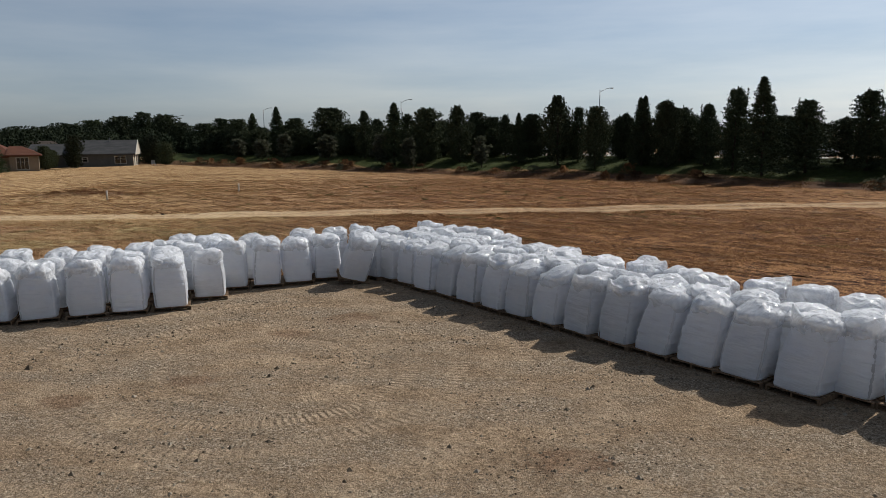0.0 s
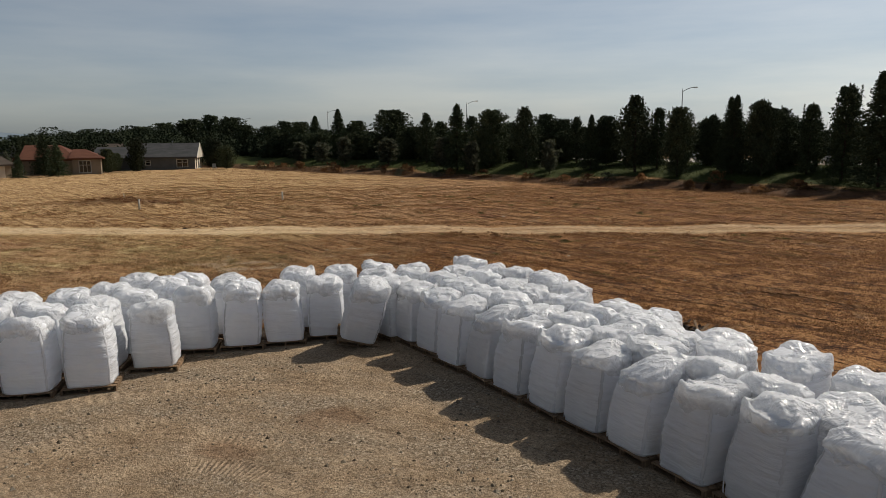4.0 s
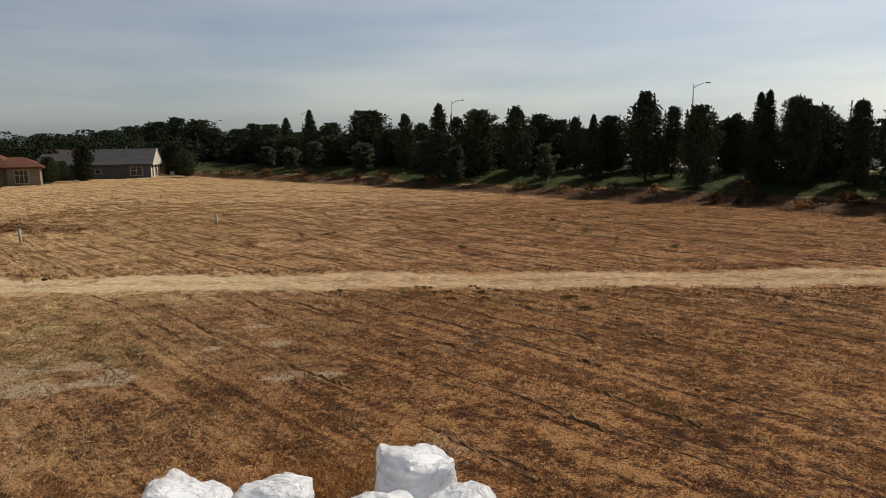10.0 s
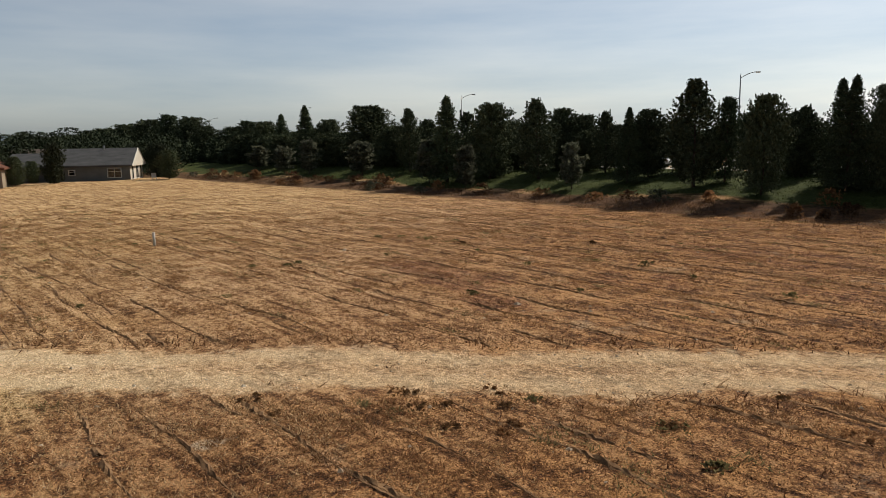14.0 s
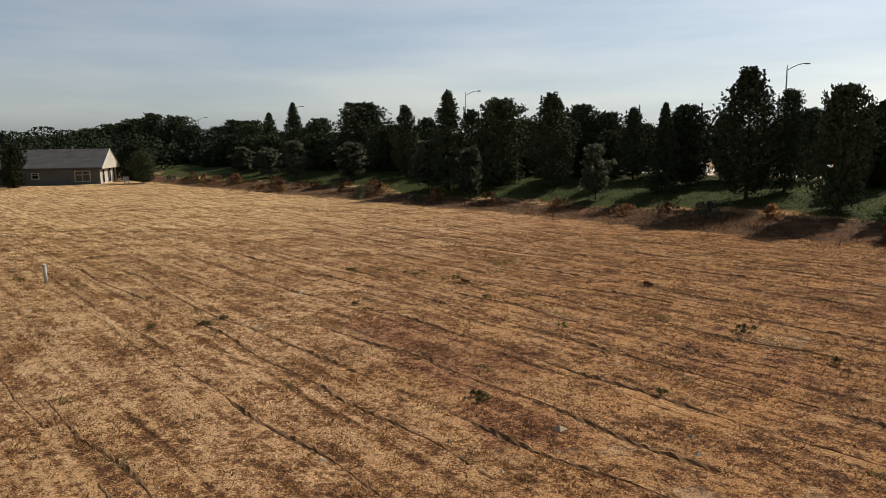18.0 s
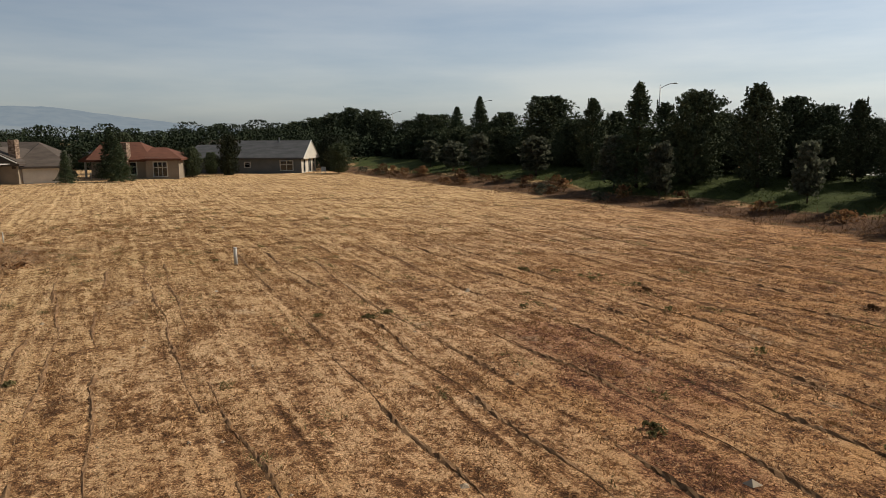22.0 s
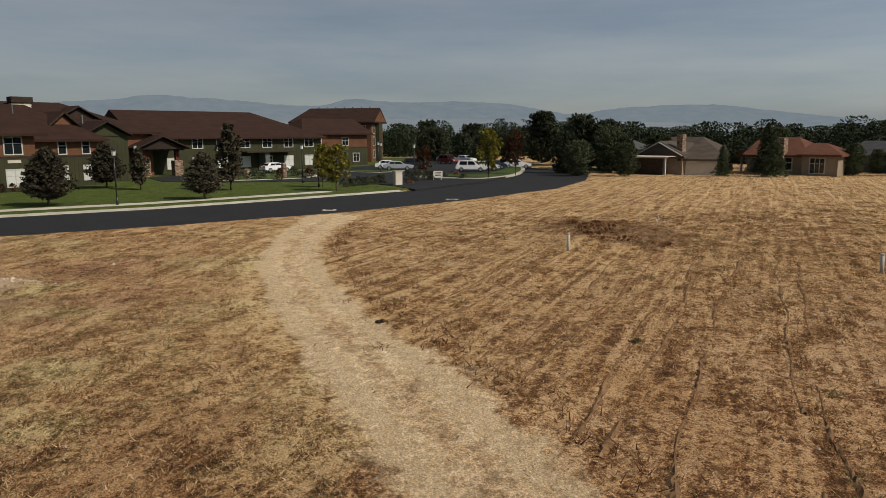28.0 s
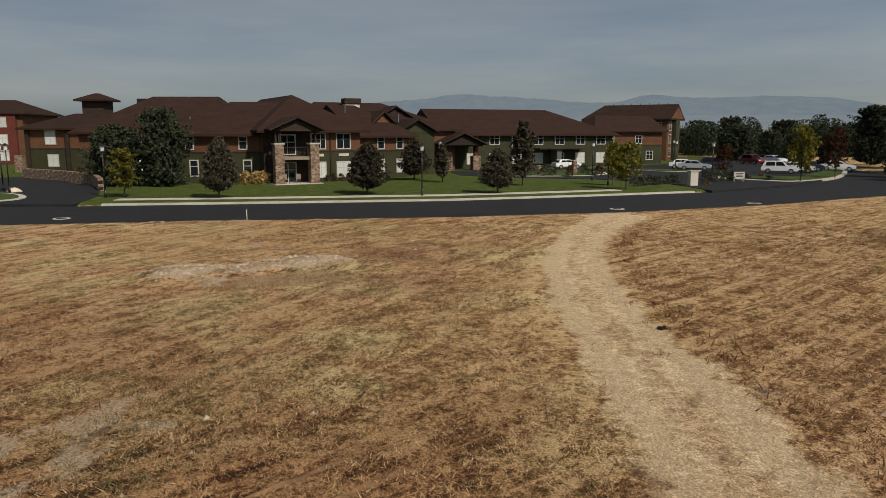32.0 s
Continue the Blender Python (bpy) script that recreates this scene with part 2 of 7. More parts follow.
    redness = maths(N, Lk, 'MAXIMUM', redness, maths(N, Lk, 'MULTIPLY', mask("east"), span(N, Lk, mid, 0.35, 0.62, 0.25, 0.95)))
    field = blend(N, Lk, redness, straw, red)
    field = blend(N, Lk, maths(N, Lk, 'MULTIPLY', edged("redspot", 1.2), 0.85), field, ramp(N, Lk, tone, [(0.37, (0.050, 0.018, 0.011)), (0.49, (0.150, 0.060, 0.032)), (0.60, (0.33, 0.175, 0.10))]))
    south = maths(N, Lk, 'MULTIPLY', mask("south"), span(N, Lk, mid, 0.38, 0.66, 1.0, 0.75))
    field = blend(N, Lk, south, field, ramp(N, Lk, tone, [(0.39, (0.040, 0.017, 0.008)), (0.50, (0.150, 0.066, 0.026)), (0.62, (0.34, 0.18, 0.078))]))
    pale = maths(N, Lk, 'MULTIPLY', mask("west"), span(N, Lk, big, 0.4, 0.6, 0.0, 0.32))
    field = blend(N, Lk, pale, field, ramp(N, Lk, tone, [(0.38, (0.20, 0.105, 0.043)), (0.46, (0.38, 0.225, 0.092)), (0.52, (0.53, 0.345, 0.150)), (0.60, (0.72, 0.53, 0.28))]))
    green_dry = maths(N, Lk, 'MULTIPLY', mask("west"), span(N, Lk, noise_tex(N, Lk, coords(N, Lk, (1, 1, 1), 1.1), 0.22, 5, 0.65), 0.48, 0.62, 0.0, 0.8))
    field = blend(N, Lk, green_dry, field, ramp(N, Lk, tone, [(0.38, (0.10, 0.075, 0.030)), (0.50, (0.29, 0.225, 0.095)), (0.60, (0.55, 0.45, 0.23))]))
    field = blend(N, Lk, maths(N, Lk, 'MULTIPLY', mask("sunny"), 0.48), field, ramp(N, Lk, tone, [(0.37, (0.14, 0.075, 0.030)), (0.45, (0.27, 0.160, 0.062)), (0.51, (0.42, 0.275, 0.115)), (0.60, (0.64, 0.47, 0.245))]))
    field = blend(N, Lk, maths(N, Lk, 'MULTIPLY', mask("rust"), span(N, Lk, mid, 0.36, 0.62, 0.35, 0.9)), field, ramp(N, Lk, tone, [(0.37, (0.037, 0.017, 0.008)), (0.49, (0.170, 0.074, 0.027)), (0.60, (0.37, 0.19, 0.074))]))
    bald = span(N, Lk, noise_tex(N, Lk, coords(N, Lk, (1, 1, 1), 0.4), 0.30, 6, 0.7), 0.60, 0.70)
    field = blend(N, Lk, maths(N, Lk, 'MULTIPLY', bald, 0.5), field, ramp(N, Lk, fine, [(0.35, (0.28, 0.20, 0.125)), (0.65, (0.52, 0.42, 0.29))]))
    # dirt track
    dirt = ramp(N, Lk, maths(N, Lk, 'ADD', maths(N, Lk, 'MULTIPLY', fine, 0.5), maths(N, Lk, 'MULTIPLY', clump, 0.5)), [(0.36, (0.36, 0.24, 0.126)), (0.5, (0.62, 0.46, 0.27)), (0.64, (0.84, 0.69, 0.47))])
    worn = span(N, Lk, noise_tex(N, Lk, coords(N, Lk, (0.5, 1.2, 1), 0.1), 0.5, 5, 0.65), 0.36, 0.56, 0.55, 0.95)
    col = blend(N, Lk, maths(N, Lk, 'MULTIPLY', edged("track", 1.3), maths(N, Lk, 'MULTIPLY', worn, span(N, Lk, mask("trodden"), 0, 1, 0.52, 1.0))), field, dirt)
    # gravel pad
    vor = N.new("ShaderNodeTexVoronoi")
    vor.inputs["Scale"].default_value = 24.0
    Lk.new(flat, vor.inputs["Vector"])
    stone = ramp(N, Lk, vor.outputs["Color"], [(0.0, (0.13, 0.095, 0.062)), (0.55, (0.27, 0.21, 0.145)), (1.0, (0.50, 0.42, 0.32))])
    dust = ramp(N, Lk, maths(N, Lk, 'ADD', maths(N, Lk, 'MULTIPLY', mid, 0.6), maths(N, Lk, 'MULTIPLY', fine, 0.4)), [(0.36, (0.175, 0.118, 0.070)), (0.5, (0.30, 0.215, 0.135)), (0.64, (0.46, 0.345, 0.225))])
    gravel = blend(N, Lk, span(N, Lk, noise_tex(N, Lk, coords(N, Lk, (0.6, 1.3, 1), 0.25), 0.5, 6, 0.68), 0.42, 0.62, 0.02, 0.9), dust, stone)
    col = blend(N, Lk, edged("gravel", 0.4), col, gravel)
    col = blend(N, Lk, maths(N, Lk, 'MULTIPLY', edged("scuff", 1.0), 0.6), col, ramp(N, Lk, fine, [(0.3, (0.10, 0.055, 0.030)), (0.7, (0.26, 0.155, 0.09))]))
    # smoother tan wheel lines and a tufted crown
    col = blend(N, Lk, maths(N, Lk, 'MULTIPLY', edged("wheel", 0.9), span(N, Lk, mask("trodden"), 0, 1, 0.30, 0.7)), col, ramp(N, Lk, fine, [(0.3, (0.42, 0.295, 0.165)), (0.7, (0.68, 0.52, 0.325))]))
    col = blend(N, Lk, maths(N, Lk, 'MULTIPLY', edged("crown", 0.9), 0.35), col, straw)
    # tyre bands of a machine that turned on the pad, with lug marks across them
    ring = N.new("ShaderNodeVectorMath")
    ring.operation = 'SUBTRACT'
    ring.inputs[1].default_value = (-4.0, 14.6, 0)
    Lk.new(flat, ring.inputs[0])
    rs = N.new("ShaderNodeSeparateXYZ")
    Lk.new(ring.outputs[0], rs.inputs[0])
    away = maths(N, Lk, 'SQRT', maths(N, Lk, 'ADD', maths(N, Lk, 'MULTIPLY', rs.outputs[0], rs.outputs[0]), maths(N, Lk, 'MULTIPLY', rs.outputs[1], rs.outputs[1])))
    away = maths(N, Lk, 'ADD', away, maths(N, Lk, 'MULTIPLY', noise_tex(N, Lk, flat, 0.35, 2), 0.5))
    lug = maths(N, Lk, 'SINE', maths(N, Lk, 'MULTIPLY', maths(N, Lk, 'ARCTAN2', rs.outputs[1], rs.outputs[0]), 150.0))
    bands = None
    for r0 in (2.5, 3.6, 4.75, 6.4, 8.1):
        one = span(N, Lk, maths(N, Lk, 'ABSOLUTE', maths(N, Lk, 'SUBTRACT', away, r0)), 0.12, 0.26, 1.0, 0.0)
        bands = one if bands is None else maths(N, Lk, 'MAXIMUM', bands, one)
    bands = maths(N, Lk, 'MULTIPLY', maths(N, Lk, 'MULTIPLY', bands, mask("gravel")), span(N, Lk, noise_tex(N, Lk, flat, 0.33, 3), 0.42, 0.56, 0.0, 1.0))
    col = blend(N, Lk, maths(N, Lk, 'MULTIPLY', bands, 0.6), col, ramp(N, Lk, fine, [(0.3, (0.27, 0.195, 0.125)), (0.7, (0.44, 0.335, 0.225))]))
    # bare spoil heap and bald pads
    col = blend(N, Lk, edged("spoil", 1.3), col, ramp(N, Lk, fine, [(0.3, (0.30, 0.215, 0.13)), (0.7, (0.52, 0.41, 0.29))]))
    col = blend(N, Lk, edged("pan", 0.6), col, ramp(N, Lk, maths(N, Lk, 'ADD', maths(N, Lk, 'MULTIPLY', mid, 0.6), maths(N, Lk, 'MULTIPLY', fine, 0.4)), [(0.35, (0.25, 0.165, 0.085)), (0.65, (0.36, 0.25, 0.145))]))
    col = blend(N, Lk, maths(N, Lk, 'MULTIPLY', edged("scrub", 1.0), 0.75), col, ramp(N, Lk, tone, [(0.38, (0.035, 0.020, 0.012)), (0.60, (0.19, 0.105, 0.055))]))
    # bank grass
    green = ramp(N, Lk, maths(N, Lk, 'ADD', maths(N, Lk, 'MULTIPLY', mid, 0.6), maths(N, Lk, 'MULTIPLY', fine, 0.4)), [(0.34, (0.020, 0.029, 0.007)), (0.52, (0.042, 0.054, 0.013)), (0.68, (0.078, 0.088, 0.026))])
    col = blend(N, Lk, edged("lawn", 0.5), col, green)
    stripe = maths(N, Lk, 'SINE', maths(N, Lk, 'MULTIPLY', maths(N, Lk, 'ADD', mown_x, maths(N, Lk, 'MULTIPLY', mid, 0.5)), 5.6))
    turf = ramp(N, Lk, maths(N, Lk, 'ADD', maths(N, Lk, 'ADD', maths(N, Lk, 'MULTIPLY', mid, 0.5), maths(N, Lk, 'MULTIPLY', fine, 0.5)), maths(N, Lk, 'MULTIPLY', stripe, 0.035)), [(0.34, (0.030, 0.047, 0.009)), (0.52, (0.072, 0.094, 0.020)), (0.68, (0.125, 0.145, 0.040))])
    col = blend(N, Lk, edged("turf", 0.2), col, turf)
    weedy = ramp(N, Lk, mid, [(0.35, (0.028, 0.020, 0.014)), (0.65, (0.125, 0.062, 0.032))])
    col = blend(N, Lk, maths(N, Lk, 'MULTIPLY', edged("brush", 0.9), 0.9), col, weedy)
    speck = span(N, Lk, grit, 0.32, 0.68, 0.30, 1.72)
    hsv = N.new("ShaderNodeHueSaturation")
    Lk.new(col, hsv.inputs["Color"]); Lk.new(speck, hsv.inputs["Value"])
    Lk.new(hsv.outputs[0], b.inputs["Base Color"])
    height = maths(N, Lk, 'ADD', maths(N, Lk, 'SUBTRACT', maths(N, Lk, 'ADD', maths(N, Lk, 'MULTIPLY', streak, 0.25), maths(N, Lk, 'MULTIPLY', clump, 0.45)), maths(N, Lk, 'MULTIPLY', rut, 0.22)), maths(N, Lk, 'ADD', maths(N, Lk, 'MULTIPLY', fine, 0.6), maths(N, Lk, 'MULTIPLY', grit, 0.16)))
    tread = maths(N, Lk, 'MULTIPLY', bands, maths(N, Lk, 'SUBTRACT', maths(N, Lk, 'MULTIPLY', lug, 0.10), 0.22))
    height = maths(N, Lk, 'ADD', height, tread)
    height = maths(N, Lk, 'MULTIPLY', height, span(N, Lk, mask("gravel"), 0, 1, 1.0, 0.8))
    relief(N, Lk, b, height, 0.9, 0.16)
    return m


M_GROUND = ground_material()
M_ASPHALT = mottled("asphalt", (0.010, 0.010, 0.011), (0.020, 0.020, 0.021), 0.5, 25, 0.85, 0.3, 0.3, 0.01, vary=0)
M_CONCRETE = mottled("pale_concrete", (0.36, 0.33, 0.27), (0.55, 0.51, 0.43), 0.8, 18, 0.85, 0.3, vary=0.08)
M_LAWN = mottled("lawn_grass", (0.030, 0.050, 0.010), (0.075, 0.105, 0.026), 0.5, 14, 0.9, 0.15, 0.8, 0.06, vary=0)
M_BARK = mottled("bark", (0.03, 0.022, 0.016), (0.10, 0.075, 0.055), 2, 22, 0.95, 0.1, 0.8, 0.03)


def leaf_material(name, c1, c2, c3, thin=0.0):
    m, N, Lk, b = material(name, 0.85, 0, 0.08)
    g = N.new("ShaderNodeNewGeometry")
    v = coords(N, Lk)
    k = maths(N, Lk, 'ADD', maths(N, Lk, 'MULTIPLY', g.outputs["Random Per Island"], 0.55), maths(N, Lk, 'MULTIPLY', noise_tex(N, Lk, v, 0.7, 3), 0.45))
    col = ramp(N, Lk, k, [(0.2, c1), (0.55, c2), (0.85, c3)])
    oi = N.new("ShaderNodeObjectInfo")
    hsv = N.new("ShaderNodeHueSaturation")
    Lk.new(col, hsv.inputs["Color"])
    Lk.new(span(N, Lk, oi.outputs["Random"], 0, 1, 0.75, 1.25), hsv.inputs["Value"])
    Lk.new(hsv.outputs[0], b.inputs["Base Color"])
    if thin:
        tr = N.new("ShaderNodeBsdfTranslucent")
        Lk.new(hsv.outputs[0], tr.inputs["Color"])
        ms = N.new("ShaderNodeMixShader")
        ms.inputs[0].default_value = thin
        Lk.new(b.outputs[0], ms.inputs[1])
        Lk.new(tr.outputs[0], ms.inputs[2])
        Lk.new(ms.outputs[0], N["Material Output"].inputs["Surface"])
    return m




def stubble_material():
    """Blades that change tone in the same patches as the ground under them."""
    m, N, Lk, b = material("straw_stubble", 0.8, 0, 0.2)
    flat = coords(N, Lk)
    g = N.new("ShaderNodeNewGeometry")
    k = maths(N, Lk, 'ADD', maths(N, Lk, 'MULTIPLY', noise_tex(N, Lk, flat, 0.75, 7, 0.7), 0.55), maths(N, Lk, 'MULTIPLY', noise_tex(N, Lk, flat, 2.4, 5, 0.7, 0.4), 0.45))
    k = maths(N, Lk, 'ADD', k, span(N, Lk, g.outputs["Random Per Island"], 0, 1, -0.20, 0.20))
    straw = ramp(N, Lk, k, [(0.32, (0.09, 0.041, 0.019)), (0.45, (0.22, 0.112, 0.05)), (0.55, (0.37, 0.215, 0.105)), (0.68, (0.60, 0.41, 0.235))])
    red = ramp(N, Lk, k, [(0.32, (0.035, 0.014, 0.008)), (0.5, (0.155, 0.064, 0.025)), (0.68, (0.34, 0.175, 0.076))])
    big = noise_tex(N, Lk, flat, 0.055, 5, 0.6)
    sep = N.new("ShaderNodeSeparateXYZ")
    Lk.new(flat, sep.inputs[0])
    east = span(N, Lk, sep.outputs[0], -22.0, 8.0, -0.10, 0.15)
    col = blend(N, Lk, span(N, Lk, maths(N, Lk, 'ADD', big, east), 0.47, 0.60, 0.05, 0.85), straw, red)
    Lk.new(col, b.inputs["Base Color"])
    tr = N.new("ShaderNodeBsdfTranslucent")
    Lk.new(col, tr.inputs["Color"])
    ms = N.new("ShaderNodeMixShader")
    ms.inputs[0].default_value = 0.4
    Lk.new(b.outputs[0], ms.inputs[1])
    Lk.new(tr.outputs[0], ms.inputs[2])
    Lk.new(ms.outputs[0], N["Material Output"].inputs["Surface"])
    return m


M_STRAW = stubble_material()
M_BANKGRASS = leaf_material("bank_grass", (0.022, 0.032, 0.008), (0.045, 0.058, 0.015), (0.082, 0.094, 0.028), 0.3)
M_DRYGRASS = leaf_material("orange_dry_grass", (0.20, 0.085, 0.028), (0.36, 0.17, 0.06), (0.52, 0.30, 0.12), 0.5)
M_REDWEED = leaf_material("red_brown_weeds", (0.15, 0.072, 0.033), (0.27, 0.14, 0.062), (0.43, 0.265, 0.13), 0.5)
M_PALESTRAW = leaf_material("pale_straw", (0.30, 0.19, 0.095), (0.46, 0.32, 0.17), (0.66, 0.50, 0.30), 0.3)
M_PLUME = leaf_material("tan_grass_plumes", (0.26, 0.17, 0.06), (0.44, 0.31, 0.12), (0.60, 0.46, 0.22), 0.4)
M_THATCH = leaf_material("brown_thatch", (0.11, 0.057, 0.026), (0.21, 0.115, 0.052), (0.36, 0.215, 0.10), 0.4)
M_WEED = leaf_material("olive_weeds", (0.10, 0.09, 0.038), (0.20, 0.17, 0.075), (0.34, 0.27, 0.13), 0.5)
M_PINE = leaf_material("pine_needles", (0.033, 0.045, 0.024), (0.058, 0.074, 0.038), (0.092, 0.110, 0.056))
M_LEAF = leaf_material("green_leaves", (0.037, 0.046, 0.024), (0.065, 0.078, 0.040), (0.105, 0.120, 0.064))
M_SHADE = leaf_material("dark_shade_leaves", (0.022, 0.027, 0.015), (0.040, 0.047, 0.026), (0.066, 0.074, 0.042))
M_PURPLE = leaf_material("dark_purple_leaves", (0.026, 0.022, 0.015), (0.050, 0.043, 0.028), (0.088, 0.078, 0.048))
M_YELLOW = leaf_material("yellow_green_leaves", (0.06, 0.065, 0.014), (0.16, 0.14, 0.025), (0.32, 0.25, 0.04), 0.5)
M_RUST = leaf_material("rust_leaves", (0.045, 0.020, 0.013), (0.085, 0.038, 0.021), (0.15, 0.075, 0.038), 0.4)
M_BRUSH = leaf_material("dry_brush", (0.05, 0.028, 0.017), (0.12, 0.066, 0.033), (0.22, 0.13, 0.065), 0.5)
M_SAGE = leaf_material("sage_leaves", (0.05, 0.055, 0.035), (0.10, 0.105, 0.07), (0.17, 0.17, 0.12), 0.5)

# ---- helpers for meshes ----
def mesh_of(name, bm, mat, smooth=False):
    me = bpy.data.meshes.new(name)
    bm.normal_update()
    bm.to_mesh(me)
    bm.free()
    me.materials.append(mat)
    if smooth:
        me.polygons.foreach_set("use_smooth", [True] * len(me.polygons))
    return me


def part(name, bm, mat, parent, label="", smooth=False):
    ob = new(name, mesh_of(name, bm, mat, smooth))
    ob.parent = parent
    return tagged(ob, label)


def share(name, me, parent, m=None, label=""):
    ob = new(name, me)
    ob.parent = parent
    if m is not None:
        ob.matrix_basis = m
    return tagged(ob, label)


def thing(name, m, label, category, group="", kind=""):
    ob = new(name)
    ob.matrix_basis = m
    ob.empty_display_size = 0.2
    return tagged(ob, label, category, group, kind)


def raw(name, verts, faces, mat, parent=None, smooth=False):
    me = bpy.data.meshes.new(name)
    me.from_pydata(verts, [], faces)
    me.materials.append(mat)
    if smooth:
        me.polygons.foreach_set("use_smooth", [True] * len(me.polygons))
    ob = new(name, me)
    ob.parent = parent
    return ob


def box(bm, x0, x1, y0, y1, z0, z1, m=None):
    vs = [bm.verts.new((x, y, z)) for z in (z0, z1) for x, y in ((x0, y0), (x1, y0), (x1, y1), (x0, y1))]
    for f in ((3, 2, 1, 0), (4, 5, 6, 7), (0, 1, 5, 4), (1, 2, 6, 5), (2, 3, 7, 6), (3, 0, 4, 7)):
        bm.faces.new([vs[i] for i in f])
    if m is not None:
        for v in vs:
            v.co = m @ v.co
    return vs


def boxed(*dims, bevel=0.0):
    bm = bmesh.new()
    box(bm, *dims)
    if bevel:
        bmesh.ops.bevel(bm, geom=bm.edges[:], offset=bevel, segments=1, affect='EDGES')
    return bm


def tube(bm, a, b, r0, r1, sides=8, cap=True):
    a, b = Vector(a), Vector(b)
    q = (b - a).to_track_quat('Z', 'Y')
    ring = lambda c, r: [bm.verts.new(c + q @ Vector((r * math.cos(k * math.tau / sides), r * math.sin(k * math.tau / sides), 0))) for k in range(sides)]
    lo, hi = ring(a, r0), ring(b, r1)
    for k in range(sides):
        bm.faces.new((lo[k], lo[(k + 1) % sides], hi[(k + 1) % sides], hi[k]))
    if cap:
        bm.faces.new(lo[::-1])
        bm.faces.new(hi)


# ---- lie of the land ----
# the bank runs along (BX, BY); n is the distance across it
BX, BY = -0.817, 0.577
NX, NY = 0.577, 0.817
ROAD_N, ROAD_Z = 95.0, 1.9


def smooth01(t):
    t = np.clip(t, 0, 1)
    return t * t * (3 - 2 * t)


def polyline_distance(px, py, pts):
    best = np.full(np.shape(px), 1e9)
    for (ax, ay), (bx, by) in zip(pts, pts[1:]):
        dx, dy = bx - ax, by - ay
        t = np.clip(((px - ax) * dx + (py - ay) * dy) / (dx * dx + dy * dy), 0, 1)
        best = np.minimum(best, np.hypot(px - ax - t * dx, py - ay - t * dy))
    return best


# centre of the dirt track across the field, and the near edge and the far kerb of the estate road
TRACK = [(90, 62), (40, 54.8), (8.5, 49.7), (3, 49.0), (-2.5, 48.2), (-8.3, 47.5), (-13.5, 46.6), (-18, 45.8), (-22, 45.1), (-26.4, 44.4), (-31.6, 44.05), (-36, 44.05), (-40, 44.5), (-45, 45.6), (-50, 47.0)]
ROAD_NEAR = [(-22, -60), (-33, -18), (-40.3, 9.5), (-44.5, 22.2), (-49.3, 36.3), (-54.2, 48.0), (-61.9, 60.0), (-71.5, 71.5), (-84, 81.0), (-98, 88.0), (-118, 94.0)]
ROAD_FAR = [(-33.5, -60), (-44.5, -18), (-51.6, 7.0), (-55.5, 19.5), (-60.6, 34.3), (-65.9, 44.5), (-73.4, 57.3), (-82, 67.0), (-94.5, 75.0), (-106, 80.5), (-121, 85.5)]


# crest of the low heap of broken soil
HEAP = [(-26.9, 28.6), (-28.1, 30.7), (-29.3, 32.0), (-30.6, 34.2)]


def inside_pad(px, py):
    """1 on the gravel pad in front of and under the bags."""
    edge = np.where(px < -3.0, 27.6 + (px + 3.0) * 0.62, 27.8 - (px + 3.0) * 0.98)
    return np.clip((edge - py) / 1.2 + 0.5, 0, 1)


def far_side(px, py):
    """How far west of the far kerb, in metres."""
    ys = np.array([p[1] for p in ROAD_FAR]); xs = np.array([p[0] for p in ROAD_FAR])
    return np.interp(py, ys, xs) - px


def road_side(px, py):
    """How far west of the road's near edge, in metres (positive beyond the edge)."""
    ys = np.array([p[1] for p in ROAD_NEAR]); xs = np.array([p[0] for p in ROAD_NEAR])
    return np.interp(py, ys, xs) - px


def land(px, py):
    px, py = np.asarray(px, float), np.asarray(py, float)
    n = px * NX + py * NY
    s = px * BX + py * BY
    rise = ROAD_Z * smooth01((n - 73.0 - 1.3 * np.sin(s * 0.11)) / 17.0)
    rise = rise * smooth01((260 - s) / 120)
    calm_w = smooth01((far_side(px, py) * -1 + 0.5) / 1.0)
    bumps = 0.06 * np.sin(px * 0.21 + 1.3) * np.cos(py * 0.17) + 0.035 * np.sin(px * 0.61 + py * 0.4) + 0.02 * np.sin(py * 1.3 - px * 0.9)
    hump = 0.45 * np.exp(-(((px + 37.5) / 5.0) ** 2 + ((py - 60.5) / 3.4) ** 2))
    spoil = (0.30 + 0.10 * np.sin(px * 2.3 + py * 3.1)) * np.exp(-(polyline_distance(px, py, HEAP) / 0.85) ** 2)
    hollow = -0.30 * smooth01((road_side(px, py) + 1.2) / 1.6) * smooth01((1.2 - far_side(px, py)) / 1.2) * (py < 87)
    calm = smooth01((n - 20) / 10)
    return rise + bumps * (0.35 + 0.65 * calm) * smooth01((140 - np.abs(px)) / 60) * (0.15 + 0.85 * calm_w) + hump + spoil + hollow


def spaced(lo, hi, step, far):
    mid = list(np.arange(lo, hi + 1e-6, step))
    left, right, g = [], [], step
    a, b = lo, hi
    while a > -far:
        g *= 1.22
        a -= g
        b += g
        left.append(a)
        right.append(b)
    return np.array(left[::-1] + mid + right)


